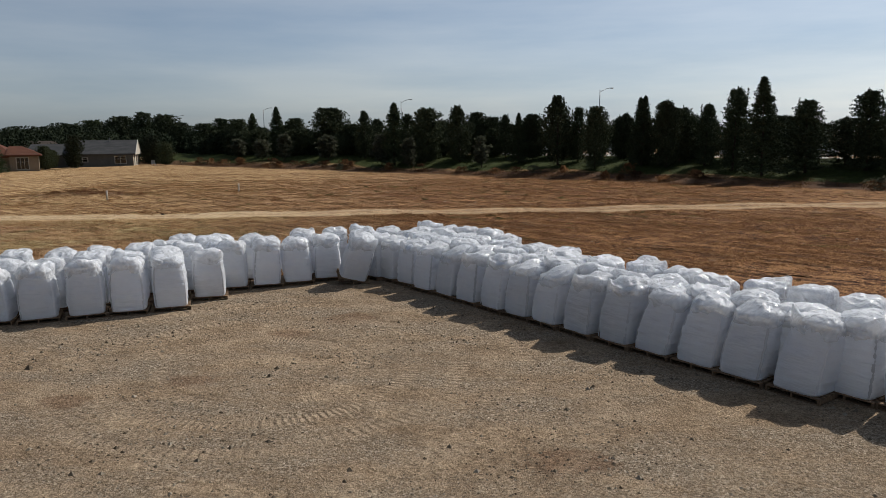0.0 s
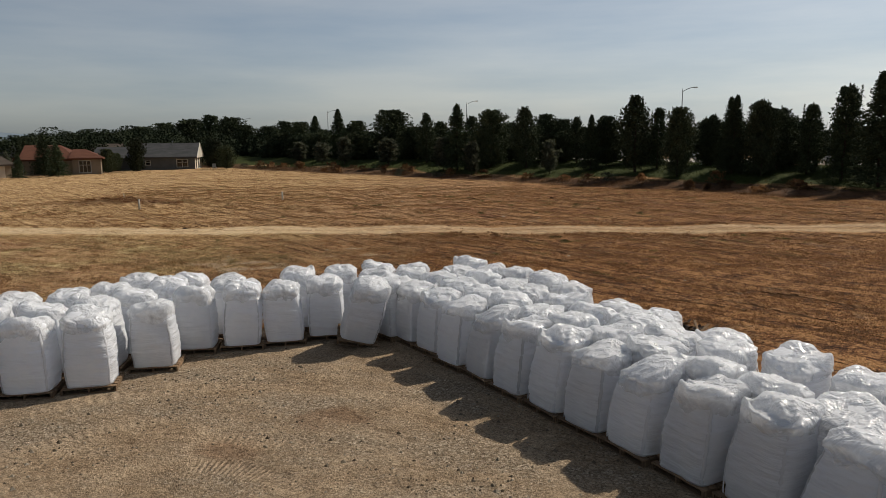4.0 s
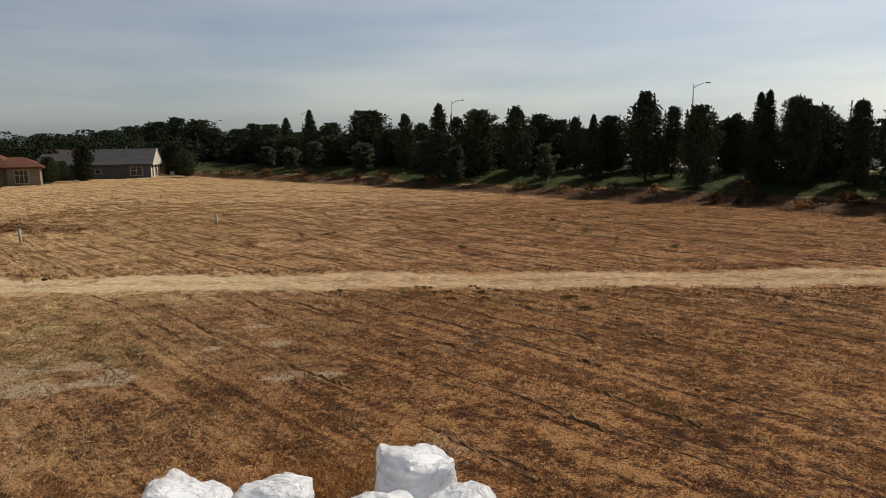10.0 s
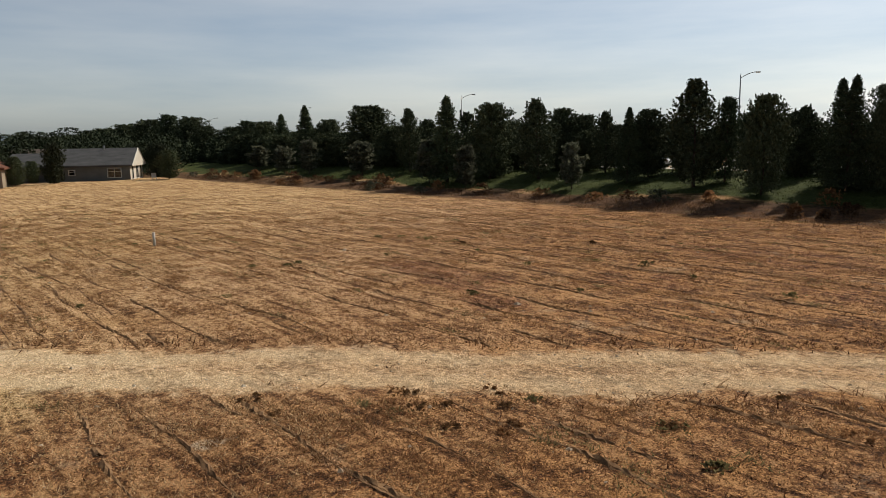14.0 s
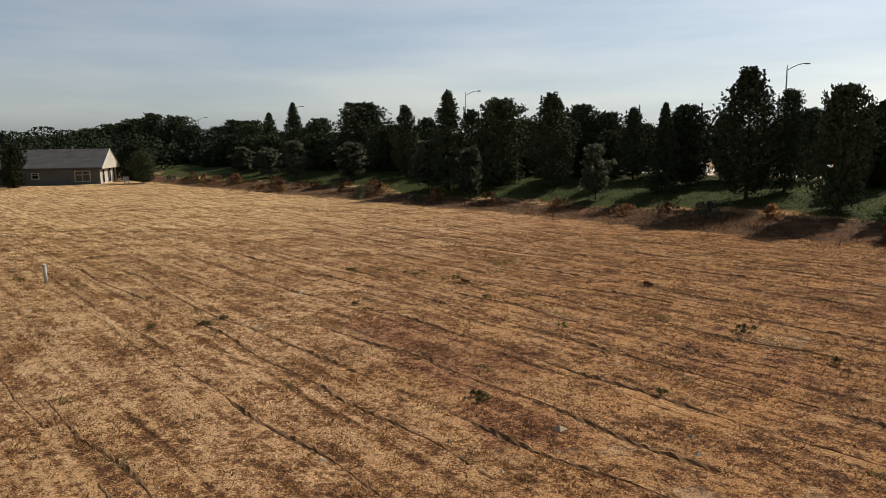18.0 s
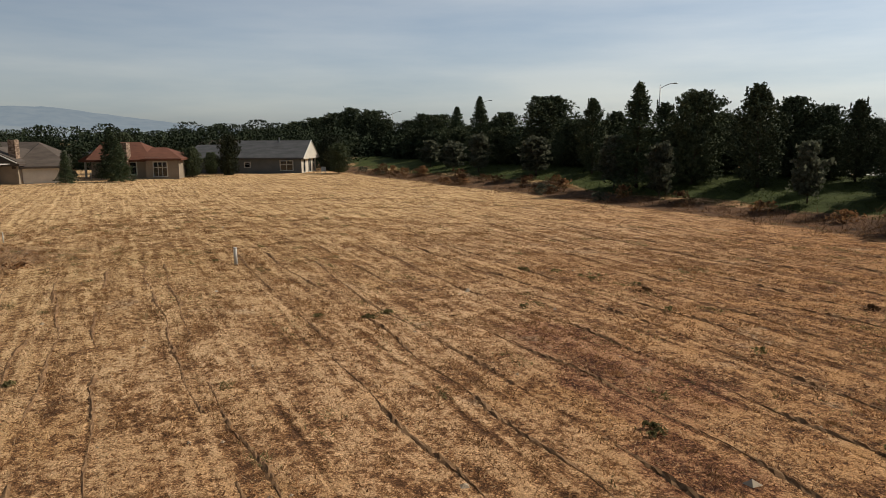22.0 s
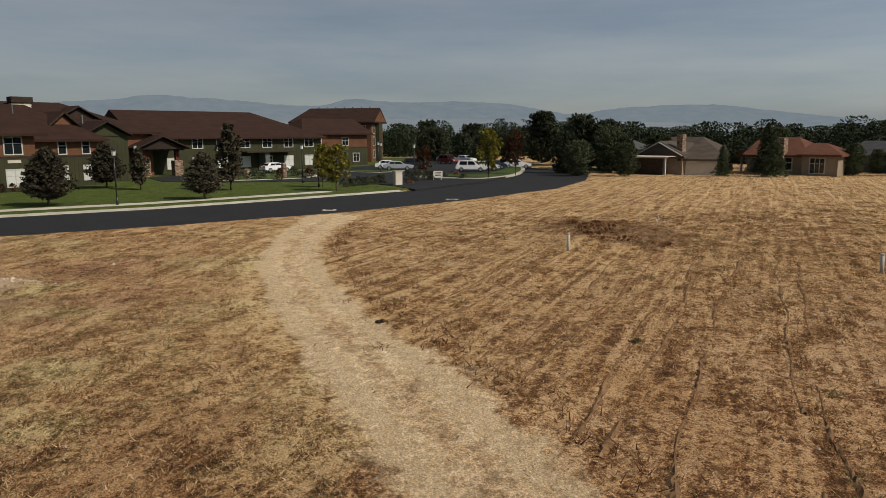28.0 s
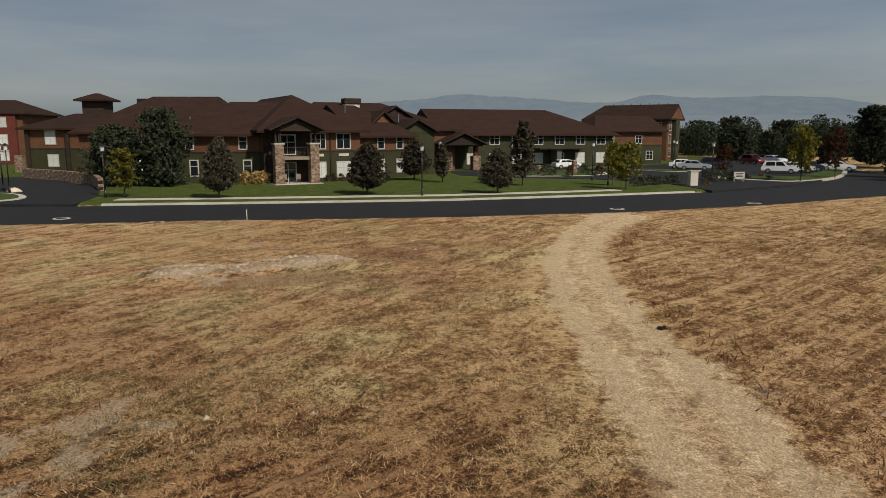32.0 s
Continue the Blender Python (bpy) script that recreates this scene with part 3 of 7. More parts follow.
gx, gy = spaced(-98, 42, 0.45, 4200), spaced(-20, 124, 0.45, 4200)
GX, GY = np.meshgrid(gx, gy)
px, py = GX.ravel(), GY.ravel()
pz = land(px, py)
cols, rows_n = len(gx), len(gy)
idx = np.arange(cols * rows_n).reshape(rows_n, cols)
quads = np.stack([idx[:-1, :-1], idx[:-1, 1:], idx[1:, 1:], idx[1:, :-1]], -1).reshape(-1, 4)
gme = bpy.data.meshes.new("ground")
gme.from_pydata(np.stack([px, py, pz], 1).tolist(), [], quads.tolist())
gme.polygons.foreach_set("use_smooth", [True] * len(gme.polygons))
gme.materials.append(M_GROUND)
ground = tagged(new("ground", gme), "dry mown field of straw-coloured grass with reddish patches", "ground", kind="structure")

n_all = px * NX + py * NY
s_all = px * BX + py * BY
MASKS = {
    "gravel": inside_pad(px, py),
    "track": np.clip(1.5 - polyline_distance(px, py, TRACK) / np.interp(px, [-52, -44, -30, -18, -8, 8], [2.2, 1.3, 1.2, 1.45, 1.62, 1.6]), 0, 1),
    "south": np.clip((46.5 - py) / 5, 0, 1) * smooth01((px + 26) / 14),
    "west": np.clip((45 - py - (px + 15) * -0.05) / 3 + 0.5, 0, 1) * smooth01((-7 - px) / 13),
    "sunny": np.maximum(smooth01((-8 - px) / 26) * smooth01((py - 40) / 8), smooth01((-10 - px) / 12) * np.exp(-(polyline_distance(px, py, TRACK) / 5.0) ** 2)),
    "rust": smooth01((px + 15) / 16) * smooth01((78 - n_all) / 6),
    "east": smooth01((px + 16) / 26) * smooth01((py - 44) / 6),
    "lawn": np.maximum(smooth01((n_all - 76.5 - np.sin(s_all * 0.3)) / 4) * smooth01((97 - n_all) / 2) * (s_all < 160), smooth01(far_side(px, py) - 0.2) * (px > -175) * (py < 92) * (py > -60)),
    "turf": smooth01((far_side(px, py) - 0.2) / 0.8) * (px > -175) * (py < 92) * (py > -60),
    "brush": smooth01((n_all - 70.5) / 3) * smooth01((79.5 - n_all) / 3),
    "redspot": np.maximum.reduce([np.clip(1.5 - np.hypot(((px - a) * -0.788 + (py - b) * 0.616) / (r * 1.9), ((px - a) * 0.616 + (py - b) * 0.788) / r), 0, 1) for a, b, r in ((-8.5, 61.2, 1.4), (-6.2, 59.7, 1.2), (0.6, 60.2, 1.3), (-5.8, 57.3, 0.8), (-4.5, 55.2, 0.9), (-7.0, 58.7, 0.9), (4.5, 37.5, 1.6), (7.5, 40.0, 2.0), (-3.0, 37.2, 1.1), (10.0, 57.0, 2.2), (-27.0, 37.2, 1.6), (-33.0, 35.0, 2.0), (6.5, 66.0, 2.6))]),
    "scuff": np.maximum.reduce([np.clip(1.4 - np.hypot((px - a) / (r * 1.7), (py - b) / r), 0, 1) for a, b, r in ((-3.1, 19.2, 0.5), (-4.3, 17.5, 0.45), (-5.4, 13.6, 0.4), (2.6, 10.4, 0.5), (-7.4, 12.2, 0.4))]),
    "trodden": smooth01((-6 - px) / 14),
    "crown": np.clip(1.2 - polyline_distance(px, py, TRACK) / 0.4, 0, 1),
    "spoil": np.maximum.reduce([np.clip(1.35 - np.hypot(px - a, (py - b) * 1.2) / r, 0, 1) for a, b, r in ((-9.6, 40.3, 0.45), (-8.2, 38.4, 0.5), (-9.8, 37.5, 0.5), (-6.8, 35.5, 0.55), (-5.8, 35.7, 0.5), (-8.6, 43.0, 0.3), (-12.6, 33.7, 0.9), (-11.2, 34.6, 0.7), (-14.0, 34.9, 0.6), (-35.0, 28.6, 0.7), (-34.4, 30.2, 0.6), (-37.6, 27.2, 0.6), (-36.2, 33.0, 0.5), (-26.3, 31.0, 0.9))] + [np.clip(1.25 - polyline_distance(px, py, LANE) / 0.4, 0, 0.6) for LANE in (((-10.6, 35.0), (-14.2, 36.0)), ((-12.6, 33.6), (-15.6, 35.0)))] + [np.clip(1.4 - polyline_distance(px, py, HEAP) / 0.9, 0, 1)]),
    "pan": np.clip(1.6 - np.hypot((px + 27.2 - (py - 33.4) * -0.5) / 1.25, (py - 33.4) / 1.9), 0, 1),
    "wheel": np.exp(-((polyline_distance(px, py, TRACK) - 0.95) / 0.38) ** 2),
    "scrub": np.clip(1.5 - np.hypot((px + 38.5) / 6.0, (py - 62.0) / 3.6), 0, 1),
}
for key, vals in MASKS.items():
    at = gme.attributes.new(key, 'FLOAT', 'POINT')
    at.data.foreach_set("value", vals.astype(np.float32))


def ribbon(name, near, far, z_of, lift, mat, label, category, thick=0.12):
    """A slab between two polylines that follows the land."""
    bm = bmesh.new()
    rows = []
    for (ax, ay), (bx, by) in zip(near, far):
        za, zb = z_of(ax, ay) + lift, z_of(bx, by) + lift
        rows.append([bm.verts.new(p) for p in ((ax, ay, za), (bx, by, zb), (bx, by, zb - thick), (ax, ay, za - thick))])
    for a, b in zip(rows, rows[1:]):
        for k in range(4):
            bm.faces.new((a[k], a[(k + 1) % 4], b[(k + 1) % 4], b[k]))
    bm.faces.new(rows[0][::-1])
    bm.faces.new(rows[-1])
    bmesh.ops.recalc_face_normals(bm, faces=bm.faces[:])
    ob = new(name, mesh_of(name, bm, mat))
    return tagged(ob, label, category, kind="structure")


def resample(pts, count):
    p = np.array(pts, float)
    d = np.r_[0, np.cumsum(np.hypot(*np.diff(p, axis=0).T))]
    q = np.linspace(0, d[-1], count)
    return [(float(a), float(b)) for a, b in zip(np.interp(q, d, p[:, 0]), np.interp(q, d, p[:, 1]))]


def shifted(pts, off):
    """A polyline moved sideways, to its left where off is positive."""
    p = np.array(pts, float)
    t = np.gradient(p, axis=0)
    t /= np.hypot(t[:, 0], t[:, 1])[:, None]
    return [(float(a), float(b)) for a, b in zip(p[:, 0] - t[:, 1] * off, p[:, 1] + t[:, 0] * off)]


level = lambda z: (lambda x, y: z)
near60, far60 = resample(ROAD_NEAR, 60), resample(ROAD_FAR, 60)
ribbon("road", near60, far60, level(-0.15), 0.0, M_ASPHALT, "dark smooth asphalt estate road curving past the field", "road")
# main road on the bank
main_a = [(BX * s + NX * 96.5, BY * s + NY * 96.5) for s in range(-60, 320, 20)]
main_b = [(BX * s + NX * 112, BY * s + NY * 112) for s in range(-60, 320, 20)]
ribbon("road", main_a, main_b, level(ROAD_Z), 0.03, M_CONCRETE, "pale sunlit main road along the top of the bank", "road")

# kerb and path beyond the estate road
kerb_pts = [p for p in far60 if 6.5 < p[1] < 57.5]
ribbon("kerb", kerb_pts, shifted(kerb_pts, 0.45), level(-0.02), 0.02, M_CONCRETE, "pale concrete kerb and gutter edging the estate road", "kerb", 0.22)
walk_in = shifted([p for p in far60 if 7 < p[1] < 52], 2.9)
ribbon("pavement", walk_in, shifted(walk_in, 1.5), level(0.02), 0.012, M_CONCRETE, "pale concrete footpath through the lawn", "path", 0.1)


def slab(name, pts, z, mat, label, category, thick=0.14):
    bm = bmesh.new()
    top = [bm.verts.new((x, y, z)) for x, y in pts]
    low = [bm.verts.new((x, y, z - thick)) for x, y in pts]
    bm.faces.new(top)
    bm.faces.new(low[::-1])
    for k in range(len(pts)):
        j = (k + 1) % len(pts)
        bm.faces.new((low[k], low[j], top[j], top[k]))
    bmesh.ops.recalc_face_normals(bm, faces=bm.faces[:])
    return tagged(new(name, mesh_of(name, bm, mat)), label, category, kind="structure")


def rounded(pts, times=2):
    for _ in range(times):
        q = []
        for k in range(len(pts)):
            (ax, ay), (bx, by) = pts[k], pts[(k + 1) % len(pts)]
            q += [(ax * 0.75 + bx * 0.25, ay * 0.75 + by * 0.25), (ax * 0.25 + bx * 0.75, ay * 0.25 + by * 0.75)]
        pts = q
    return pts


def island(pts, label):
    """A raised bed: concrete kerb with grass inside."""
    ring = rounded(pts)
    slab("kerb", ring, 0.10, M_CONCRETE, "pale concrete kerb round a planted island", "kerb", 0.3)
    c = np.mean(ring, axis=0)
    inner = [(x + (c[0] - x) * 0.10, y + (c[1] - y) * 0.10) for x, y in ring]
    slab("lawn", inner, 0.125, M_LAWN, label, "lawn", 0.1)


slab("car_park", [(-72.5, 57.2), (-78, 56.0), (-85, 53.5), (-89, 46), (-90, 36), (-94, 30), (-103, 27), (-109, 33), (-111, 45), (-121, 53), (-133, 61), (-152, 70), (-150, 92), (-125, 90), (-104, 79), (-92, 73.4), (-82, 66.9)], 0.05, M_ASPHALT, "dark asphalt car park and entrance loop", "car park", 0.3)
slab("driveway", [(-51, 6.4), (-58, 3.4), (-66, -2.0), (-73, -11), (-82, -22), (-76, -29), (-66, -17), (-59, -7), (-50, -1)], 0.045, M_ASPHALT, "dark asphalt driveway off the estate road", "driveway", 0.3)
island([(-91.5, 36), (-94, 47), (-101, 50), (-107, 46), (-104, 37), (-97, 33)], "planted island with shrubs and standing stones")
island([(-93.4, 60.1), (-88.6, 65.2), (-86.3, 68.7), (-94.6, 75.7), (-106, 81), (-118, 85.2), (-119.3, 83.5), (-104, 76), (-96.6, 71.7), (-97.2, 64.1)], "grassy kerbed island at the car park entrance")
island([(-113.5, 52), (-105.6, 57.0), (-107, 60.5), (-110.5, 63.8), (-114, 60)], "grassy kerbed island beside parked cars")
island([(-54, 0.5), (-60, -6.5), (-57, -16), (-50, -14), (-49.5, -3)], "grassy kerbed corner beside the driveway")
island([(-96, 89.5), (-104, 86.5), (-116, 88), (-112, 95), (-100, 97)], "grassy verge beside the estate road")
for mx, my in ((-43.2, 18.1), (-56.3, 47.4), (-62.5, 58.5), (-44.0, 10.8), (-66, 66)):
    bm = bmesh.new()
    bmesh.ops.create_cone(bm, cap_ends=True, segments=24, radius1=0.55, radius2=0.55, depth=0.03)
    mh = thing("manhole", pose(mx, my, -0.14), "round manhole cover in a pale concrete collar", "manhole", "manholes in the road")
    part("collar", bm, M_CONCRETE, mh)
    bm = bmesh.new()
    bmesh.ops.create_cone(bm, cap_ends=True, segments=20, radius1=0.33, radius2=0.33, depth=0.02, matrix=pose(0, 0, 0.014))
    part("cover", bm, M_ASPHALT, mh, "dark iron cover")

# ---- dry grass, weeds and stones ----
def blades(name, label, xy, tall, wide, mat, seed, per=4, spread=0.10, category="grass"):
    """Thin upright blades in tufts, joined."""
    rng = np.random.default_rng(seed)
    xy = np.repeat(xy, per, 0) + rng.normal(0, spread, (len(xy) * per, 2))
    count = len(xy)
    z = land(xy[:, 0], xy[:, 1])
    az = rng.uniform(0, math.tau, count)
    h = tall * rng.uniform(0.45, 1.3, count)
    w = wide * rng.uniform(0.5, 1.3, count)
    lean = rng.normal(0, 1.1, (count, 2)) * h[:, None]
    c, s = np.cos(az) * w, np.sin(az) * w
    base = np.stack([xy[:, 0], xy[:, 1], z - 0.01], -1)
    a, b = base.copy(), base.copy()
    a[:, 0] -= c; a[:, 1] -= s
    b[:, 0] += c; b[:, 1] += s
    t = base.copy()
    t[:, :2] += lean
    t[:, 2] += h
    v = np.stack([a, b, t], 1).reshape(-1, 3)
    ob = raw(name, v.tolist(), np.arange(count * 3).reshape(-1, 3).tolist(), mat)
    return tagged(ob, label, category, kind="stuff")


grng = np.random.default_rng(21)


def scatter(count, x0, x1, y0, y1, keep):
    p = np.stack([grng.uniform(x0, x1, count), grng.uniform(y0, y1, count)], -1)
    return p[grng.uniform(0, 1, count) < keep(p[:, 0], p[:, 1])]


def patchy(x, y):
    """Clumps drawn out along the mown lines."""
    n, s = x * NX + y * NY, x * BX + y * BY
    k = np.sin(n * 2.9 + 0.9 * np.sin(s * 0.13)) + 0.9 * np.sin(n * 1.27 + s * 0.21 + 1) + 0.8 * np.sin(s * 0.55 + n * 0.4) + 0.6 * np.sin(x * 1.7 - y * 1.1)
    return np.clip(0.45 + 0.33 * k, 0.04, 1)


def open_field(x, y):
    n = x * NX + y * NY
    free = (polyline_distance(x, y, TRACK) > 2.1) * (inside_pad(x, y) < 0.3) * (road_side(x, y) < -0.3) * (n < 74)
    return np.where(free, 1.0, np.where((road_side(x, y) < 0) & (inside_pad(x, y) < 0.3) & (n < 74), 0.05, 0.0))


p = scatter(120000, -46, 24, 28, 84, lambda x, y: patchy(x, y) * open_field(x, y))
blades("dry_grass", "short dry straw-coloured stubble over the field", p, 0.050, 0.012, M_STRAW, 31, 7, 0.10)
p = scatter(46000, -64, 34, 40, 128, lambda x, y: patchy(x, y) * open_field(x, y))
blades("dry_grass", "short dry straw-coloured stubble over the far field", p, 0.07, 0.022, M_STRAW, 32, 6, 0.16)
p = scatter(44000, -9, 24, 26, 47, lambda x, y: (1.05 - patchy(x, y)) * open_field(x, y))
blades("dry_weeds", "low reddish-brown weeds among the stubble", p, 0.06, 0.014, M_REDWEED, 33, 6, 0.10)
p = scatter(20000, -40, 24, 50, 80, lambda x, y: np.clip(0.9 - 1.4 * patchy(x, y) + 0.5 * np.sin(x * 0.23 + y * 0.31), 0, 1) * open_field(x, y))
blades("dry_weeds", "reddish-brown weed patches in the field", p, 0.06, 0.016, M_REDWEED, 34, 6, 0.12)
p = scatter(60000, -44, -6, 20, 46, lambda x, y: (0.25 + 0.75 * patchy(x * 0.7, y * 1.3)) * open_field(x, y))
blades("dry_grass", "pale dry straw strands over the field south of the track", p, 0.07, 0.012, M_PALESTRAW, 39, 4, 0.10)
olive = lambda x, y: np.exp(-(((x + 15.5) / 4.5) ** 2 + ((y - 36.0) / 3.0) ** 2)) + 0.6 * np.exp(-(((x + 22) / 5.0) ** 2 + ((y - 39.5) / 2.0) ** 2))
p = scatter(16000, -30, -7, 27, 44, lambda x, y: np.clip(olive(x, y) * (0.3 + 0.7 * patchy(y, x)), 0, 1) * open_field(x, y))
blades("olive_weeds", "low olive-green weeds in the stubble", p, 0.075, 0.015, M_WEED, 40, 5, 0.09)
# taller growth at the pad's edge, along the track and at the foot of the bank
p = scatter(46000, -18, 24, 6, 33, lambda x, y: (inside_pad(x, y) < 0.55) * np.exp(-(27.8 - np.where(x < -3, -0.62, 0.98) * (x + 3.0) - y + 2.3) ** 2 / 1.3) * np.clip(0.6 + 0.5 * np.sin(x * 1.1), 0.2, 1))
blades("tall_dry_grass", "tall orange-brown dry grass along the gravel pad", p, 0.42, 0.014, M_DRYGRASS, 35, 5, 0.10)
p = scatter(30000, -80, 60, 60, 150, lambda x, y: np.exp(-((x * NX + y * NY - 74.5) / 2.6) ** 2) * np.clip(0.55 + 0.6 * np.sin(x * 0.35) * np.sin(y * 0.3 + 1), 0.1, 1))
blades("dry_brush", "tall reddish dry brush at the foot of the bank", p, 0.46, 0.022, M_BRUSH, 36, 9, 0.30)
p = scatter(60000, -75, 60, 55, 140, lambda x, y: ((x * NX + y * NY) > 77) * ((x * NX + y * NY) < 95) * (x * BX + y * BY < 130) * 0.9)
blades("bank_grass", "dark green grass on the bank", p, 0.16, 0.03, M_BANKGRASS, 38, 4, 0.18)
p = scatter(5000, -46, 10, 46, 53, lambda x, y: np.exp(-((polyline_distance(x, y, TRACK) - 2.3) / 0.5) ** 2))
blades("verge_grass", "dry straw tufts along the dirt track", p, 0.16, 0.02, M_STRAW, 37, 5, 0.1)


# tyre lines worn along the mowing: low broken ridges of soil and thatch
def rut_lines(name, label, offsets, seed):
    rng = np.random.default_rng(seed)
    edge = []
    for n0, s0, s1 in offsets:
        verts, faces = [], []
        k = np.arange(s0, s1, 0.13)
        ph = rng.uniform(0, 9, 4)
        w = n0 + 0.20 * np.sin(k * 0.17 + ph[0]) + 0.10 * np.sin(k * 0.47 + ph[1]) + 0.05 * np.sin(k * 1.3 + ph[2])
        live = np.sin(k * 0.31 + ph[3]) + 0.8 * np.sin(k * 0.83 + ph[0]) + rng.normal(0, 0.35, len(k)) > -1.15
        x, y = -0.788 * k + 0.616 * w, 0.616 * k + 0.788 * w
        z = land(x, y)
        ok = live & (polyline_distance(x, y, TRACK) > 2.0) & (inside_pad(x, y) < 0.3) & (road_side(x, y) < -1.0) & (x * NX + y * NY < 71)
        prof = ((-0.085, 0.0), (-0.035, 0.028), (0.01, 0.042), (0.05, 0.015), (0.085, 0.0))
        lay = []
        girth = np.clip(0.75 + 0.45 * np.sin(k * 0.9 + ph[1]) + 0.3 * np.sin(k * 2.7 + ph[2]), 0.35, 1.4)
        for o, h in prof:
            oo = o * girth * rng.uniform(0.35, 1.4, len(k))
            hh = h * girth * rng.uniform(0.0, 1.5, len(k)) - 0.015 * (h == 0)
            lay.append(np.stack([x + 0.616 * oo, y + 0.788 * oo, z + hh], -1))
        base = 0
        verts = np.stack(lay, 1).reshape(-1, 3).tolist()
        edge.append(np.stack([x, y], -1)[ok])
        for i in np.nonzero(ok[:-1] & ok[1:])[0]:
            a = base + int(i) * 5
            faces += [(a + q, a + q + 1, a + q + 6, a + q + 5) for q in range(4)]
        if faces:
            tagged(raw(name, verts, faces, M_RUT), label, "rut", "wheel ruts in the field", "stuff")
    return np.concatenate(edge)


M_RUT = mottled("turned_soil_and_thatch", (0.075, 0.041, 0.021), (0.28, 0.165, 0.083), 2.0, 14, 0.95, 0.1, 0.6, 0.02, vary=0)
rut_rng = random.Random(17)
RUTS = [(n0, 6, 60) for n0 in (23.1, 24.2, 27.0, 28.2, 30.2)] + [(n0, 22, 62) for n0 in (29.8, 31.6, 33.4, 34.0)] + [(n0, 18, 64) for n0 in (37.1, 38.75, 40.0, 41.6, 43.9)]
RUTS += [(n0 + rut_rng.uniform(-0.5, 0.5), rut_rng.uniform(-6, 22), rut_rng.uniform(52, 72)) for n0 in (46.0, 47.9, 49.6, 51.8, 53.5, 55.6, 58.0, 60.2, 62.5)]
worn = rut_lines("wheel_rut", "broken dark wheel line worn along the mown stubble", RUTS, 51)
# flattened pale straw beside each line
beside = np.repeat(worn, 4, 0) + np.repeat(np.array([[0.616, 0.788]]), 4 * len(worn), 0) * grng.normal(0.30, 0.12, (4 * len(worn), 1))
blades("flattened_straw", "pale flattened straw beside the wheel lines", beside, 0.045, 0.014, M_PALESTRAW, 64, 2, 0.06)
# rounded clumps of darker thatch and dry weeds
crng = np.random.default_rng(77)
mid_c = scatter(3600, -46, 22, 27, 84, lambda x, y: np.clip(1.15 - 0.9 * patchy(x, y), 0.1, 1) * open_field(x, y))
far_c = scatter(2600, -50, 30, 58, 100, lambda x, y: np.clip(1.1 - 0.8 * patchy(x, y), 0.1, 1) * open_field(x, y))
near_n = len(mid_c)
mid_c = np.concatenate([mid_c, far_c])
own = np.repeat(mid_c, 34, 0)
size_c = np.repeat(crng.lognormal(-1.55, 0.45, len(mid_c)) * np.where(np.arange(len(mid_c)) < near_n, 1.0, 1.7), 34)
along, across = crng.normal(0, 1, len(own)) * size_c * 1.5, crng.normal(0, 1, len(own)) * size_c * 0.7
p = own + np.stack([-0.788 * along + 0.616 * across, 0.616 * along + 0.788 * across], -1)
pick = np.repeat(crng.uniform(0, 1, len(mid_c)), 34)
blades("dry_weeds", "brown thatch clumps among the stubble", p[pick < 0.62], 0.075, 0.016, M_THATCH, 61, 2, 0.03)
blades("dry_weeds", "rusty dry weed clumps among the stubble", p[(pick >= 0.62) & (pick < 0.90)], 0.085, 0.016, M_REDWEED, 62, 2, 0.03)
blades("dry_weeds", "olive weed clumps among the stubble", p[pick >= 0.90], 0.09, 0.016, M_WEED, 63, 2, 0.03)


def pebbles(name, label, xy, size, mat, seed, category="stones"):
    rng = np.random.default_rng(seed)
    count = len(xy)
    z = land(xy[:, 0], xy[:, 1])
    r = size * rng.lognormal(0, 0.45, count)
    dirs = np.array([(1, 0, 0), (0, 1, 0), (-1, 0, 0), (0, -1, 0), (0, 0, 0.75), (0, 0, -0.5)])
    v = dirs[None] * r[:, None, None] * rng.uniform(0.65, 1.25, (count, 6, 1))
    az = rng.uniform(0, math.tau, count)
    c, s = np.cos(az)[:, None], np.sin(az)[:, None]
    v = np.stack([v[..., 0] * c - v[..., 1] * s, v[..., 0] * s + v[..., 1] * c, v[..., 2]], -1)
    v += np.stack([xy[:, 0], xy[:, 1], z], -1)[:, None]
    tri = np.array([(0, 1, 4), (1, 2, 4), (2, 3, 4), (3, 0, 4), (1, 0, 5), (2, 1, 5), (3, 2, 5), (0, 3, 5)])
    f = (tri[None] + (np.arange(count) * 6)[:, None, None]).reshape(-1, 3)
    ob = raw(name, v.reshape(-1, 3).tolist(), f.tolist(), mat)
    return tagged(ob, label, category, kind="stuff")


M_PEBBLE = leaf_material("gravel_stones", (0.12, 0.09, 0.062), (0.24, 0.195, 0.14), (0.46, 0.40, 0.31))
M_PALESTONE = leaf_material("pale_stones", (0.28, 0.215, 0.145), (0.42, 0.34, 0.245), (0.56, 0.48, 0.37))
p = scatter(26000, -14, 12, 4, 25, lambda x, y: (inside_pad(x, y) > 0.6) * np.clip(0.35 + 0.65 * np.sin(x * 0.9 + np.sin(y)) * np.sin(y * 0.7), 0.05, 1))
pebbles("gravel", "loose gravel stones on the pad", p, 0.020, M_PEBBLE, 41)
p = scatter(900, -40, 20, 29, 80, lambda x, y: 0.6 * open_field(x, y))
pebbles("field_stones", "scattered pale stones in the stubble", p, 0.04, M_PALESTONE, 42)
p = scatter(1500, -44, 10, 42, 52, lambda x, y: polyline_distance(x, y, TRACK) < 1.7)
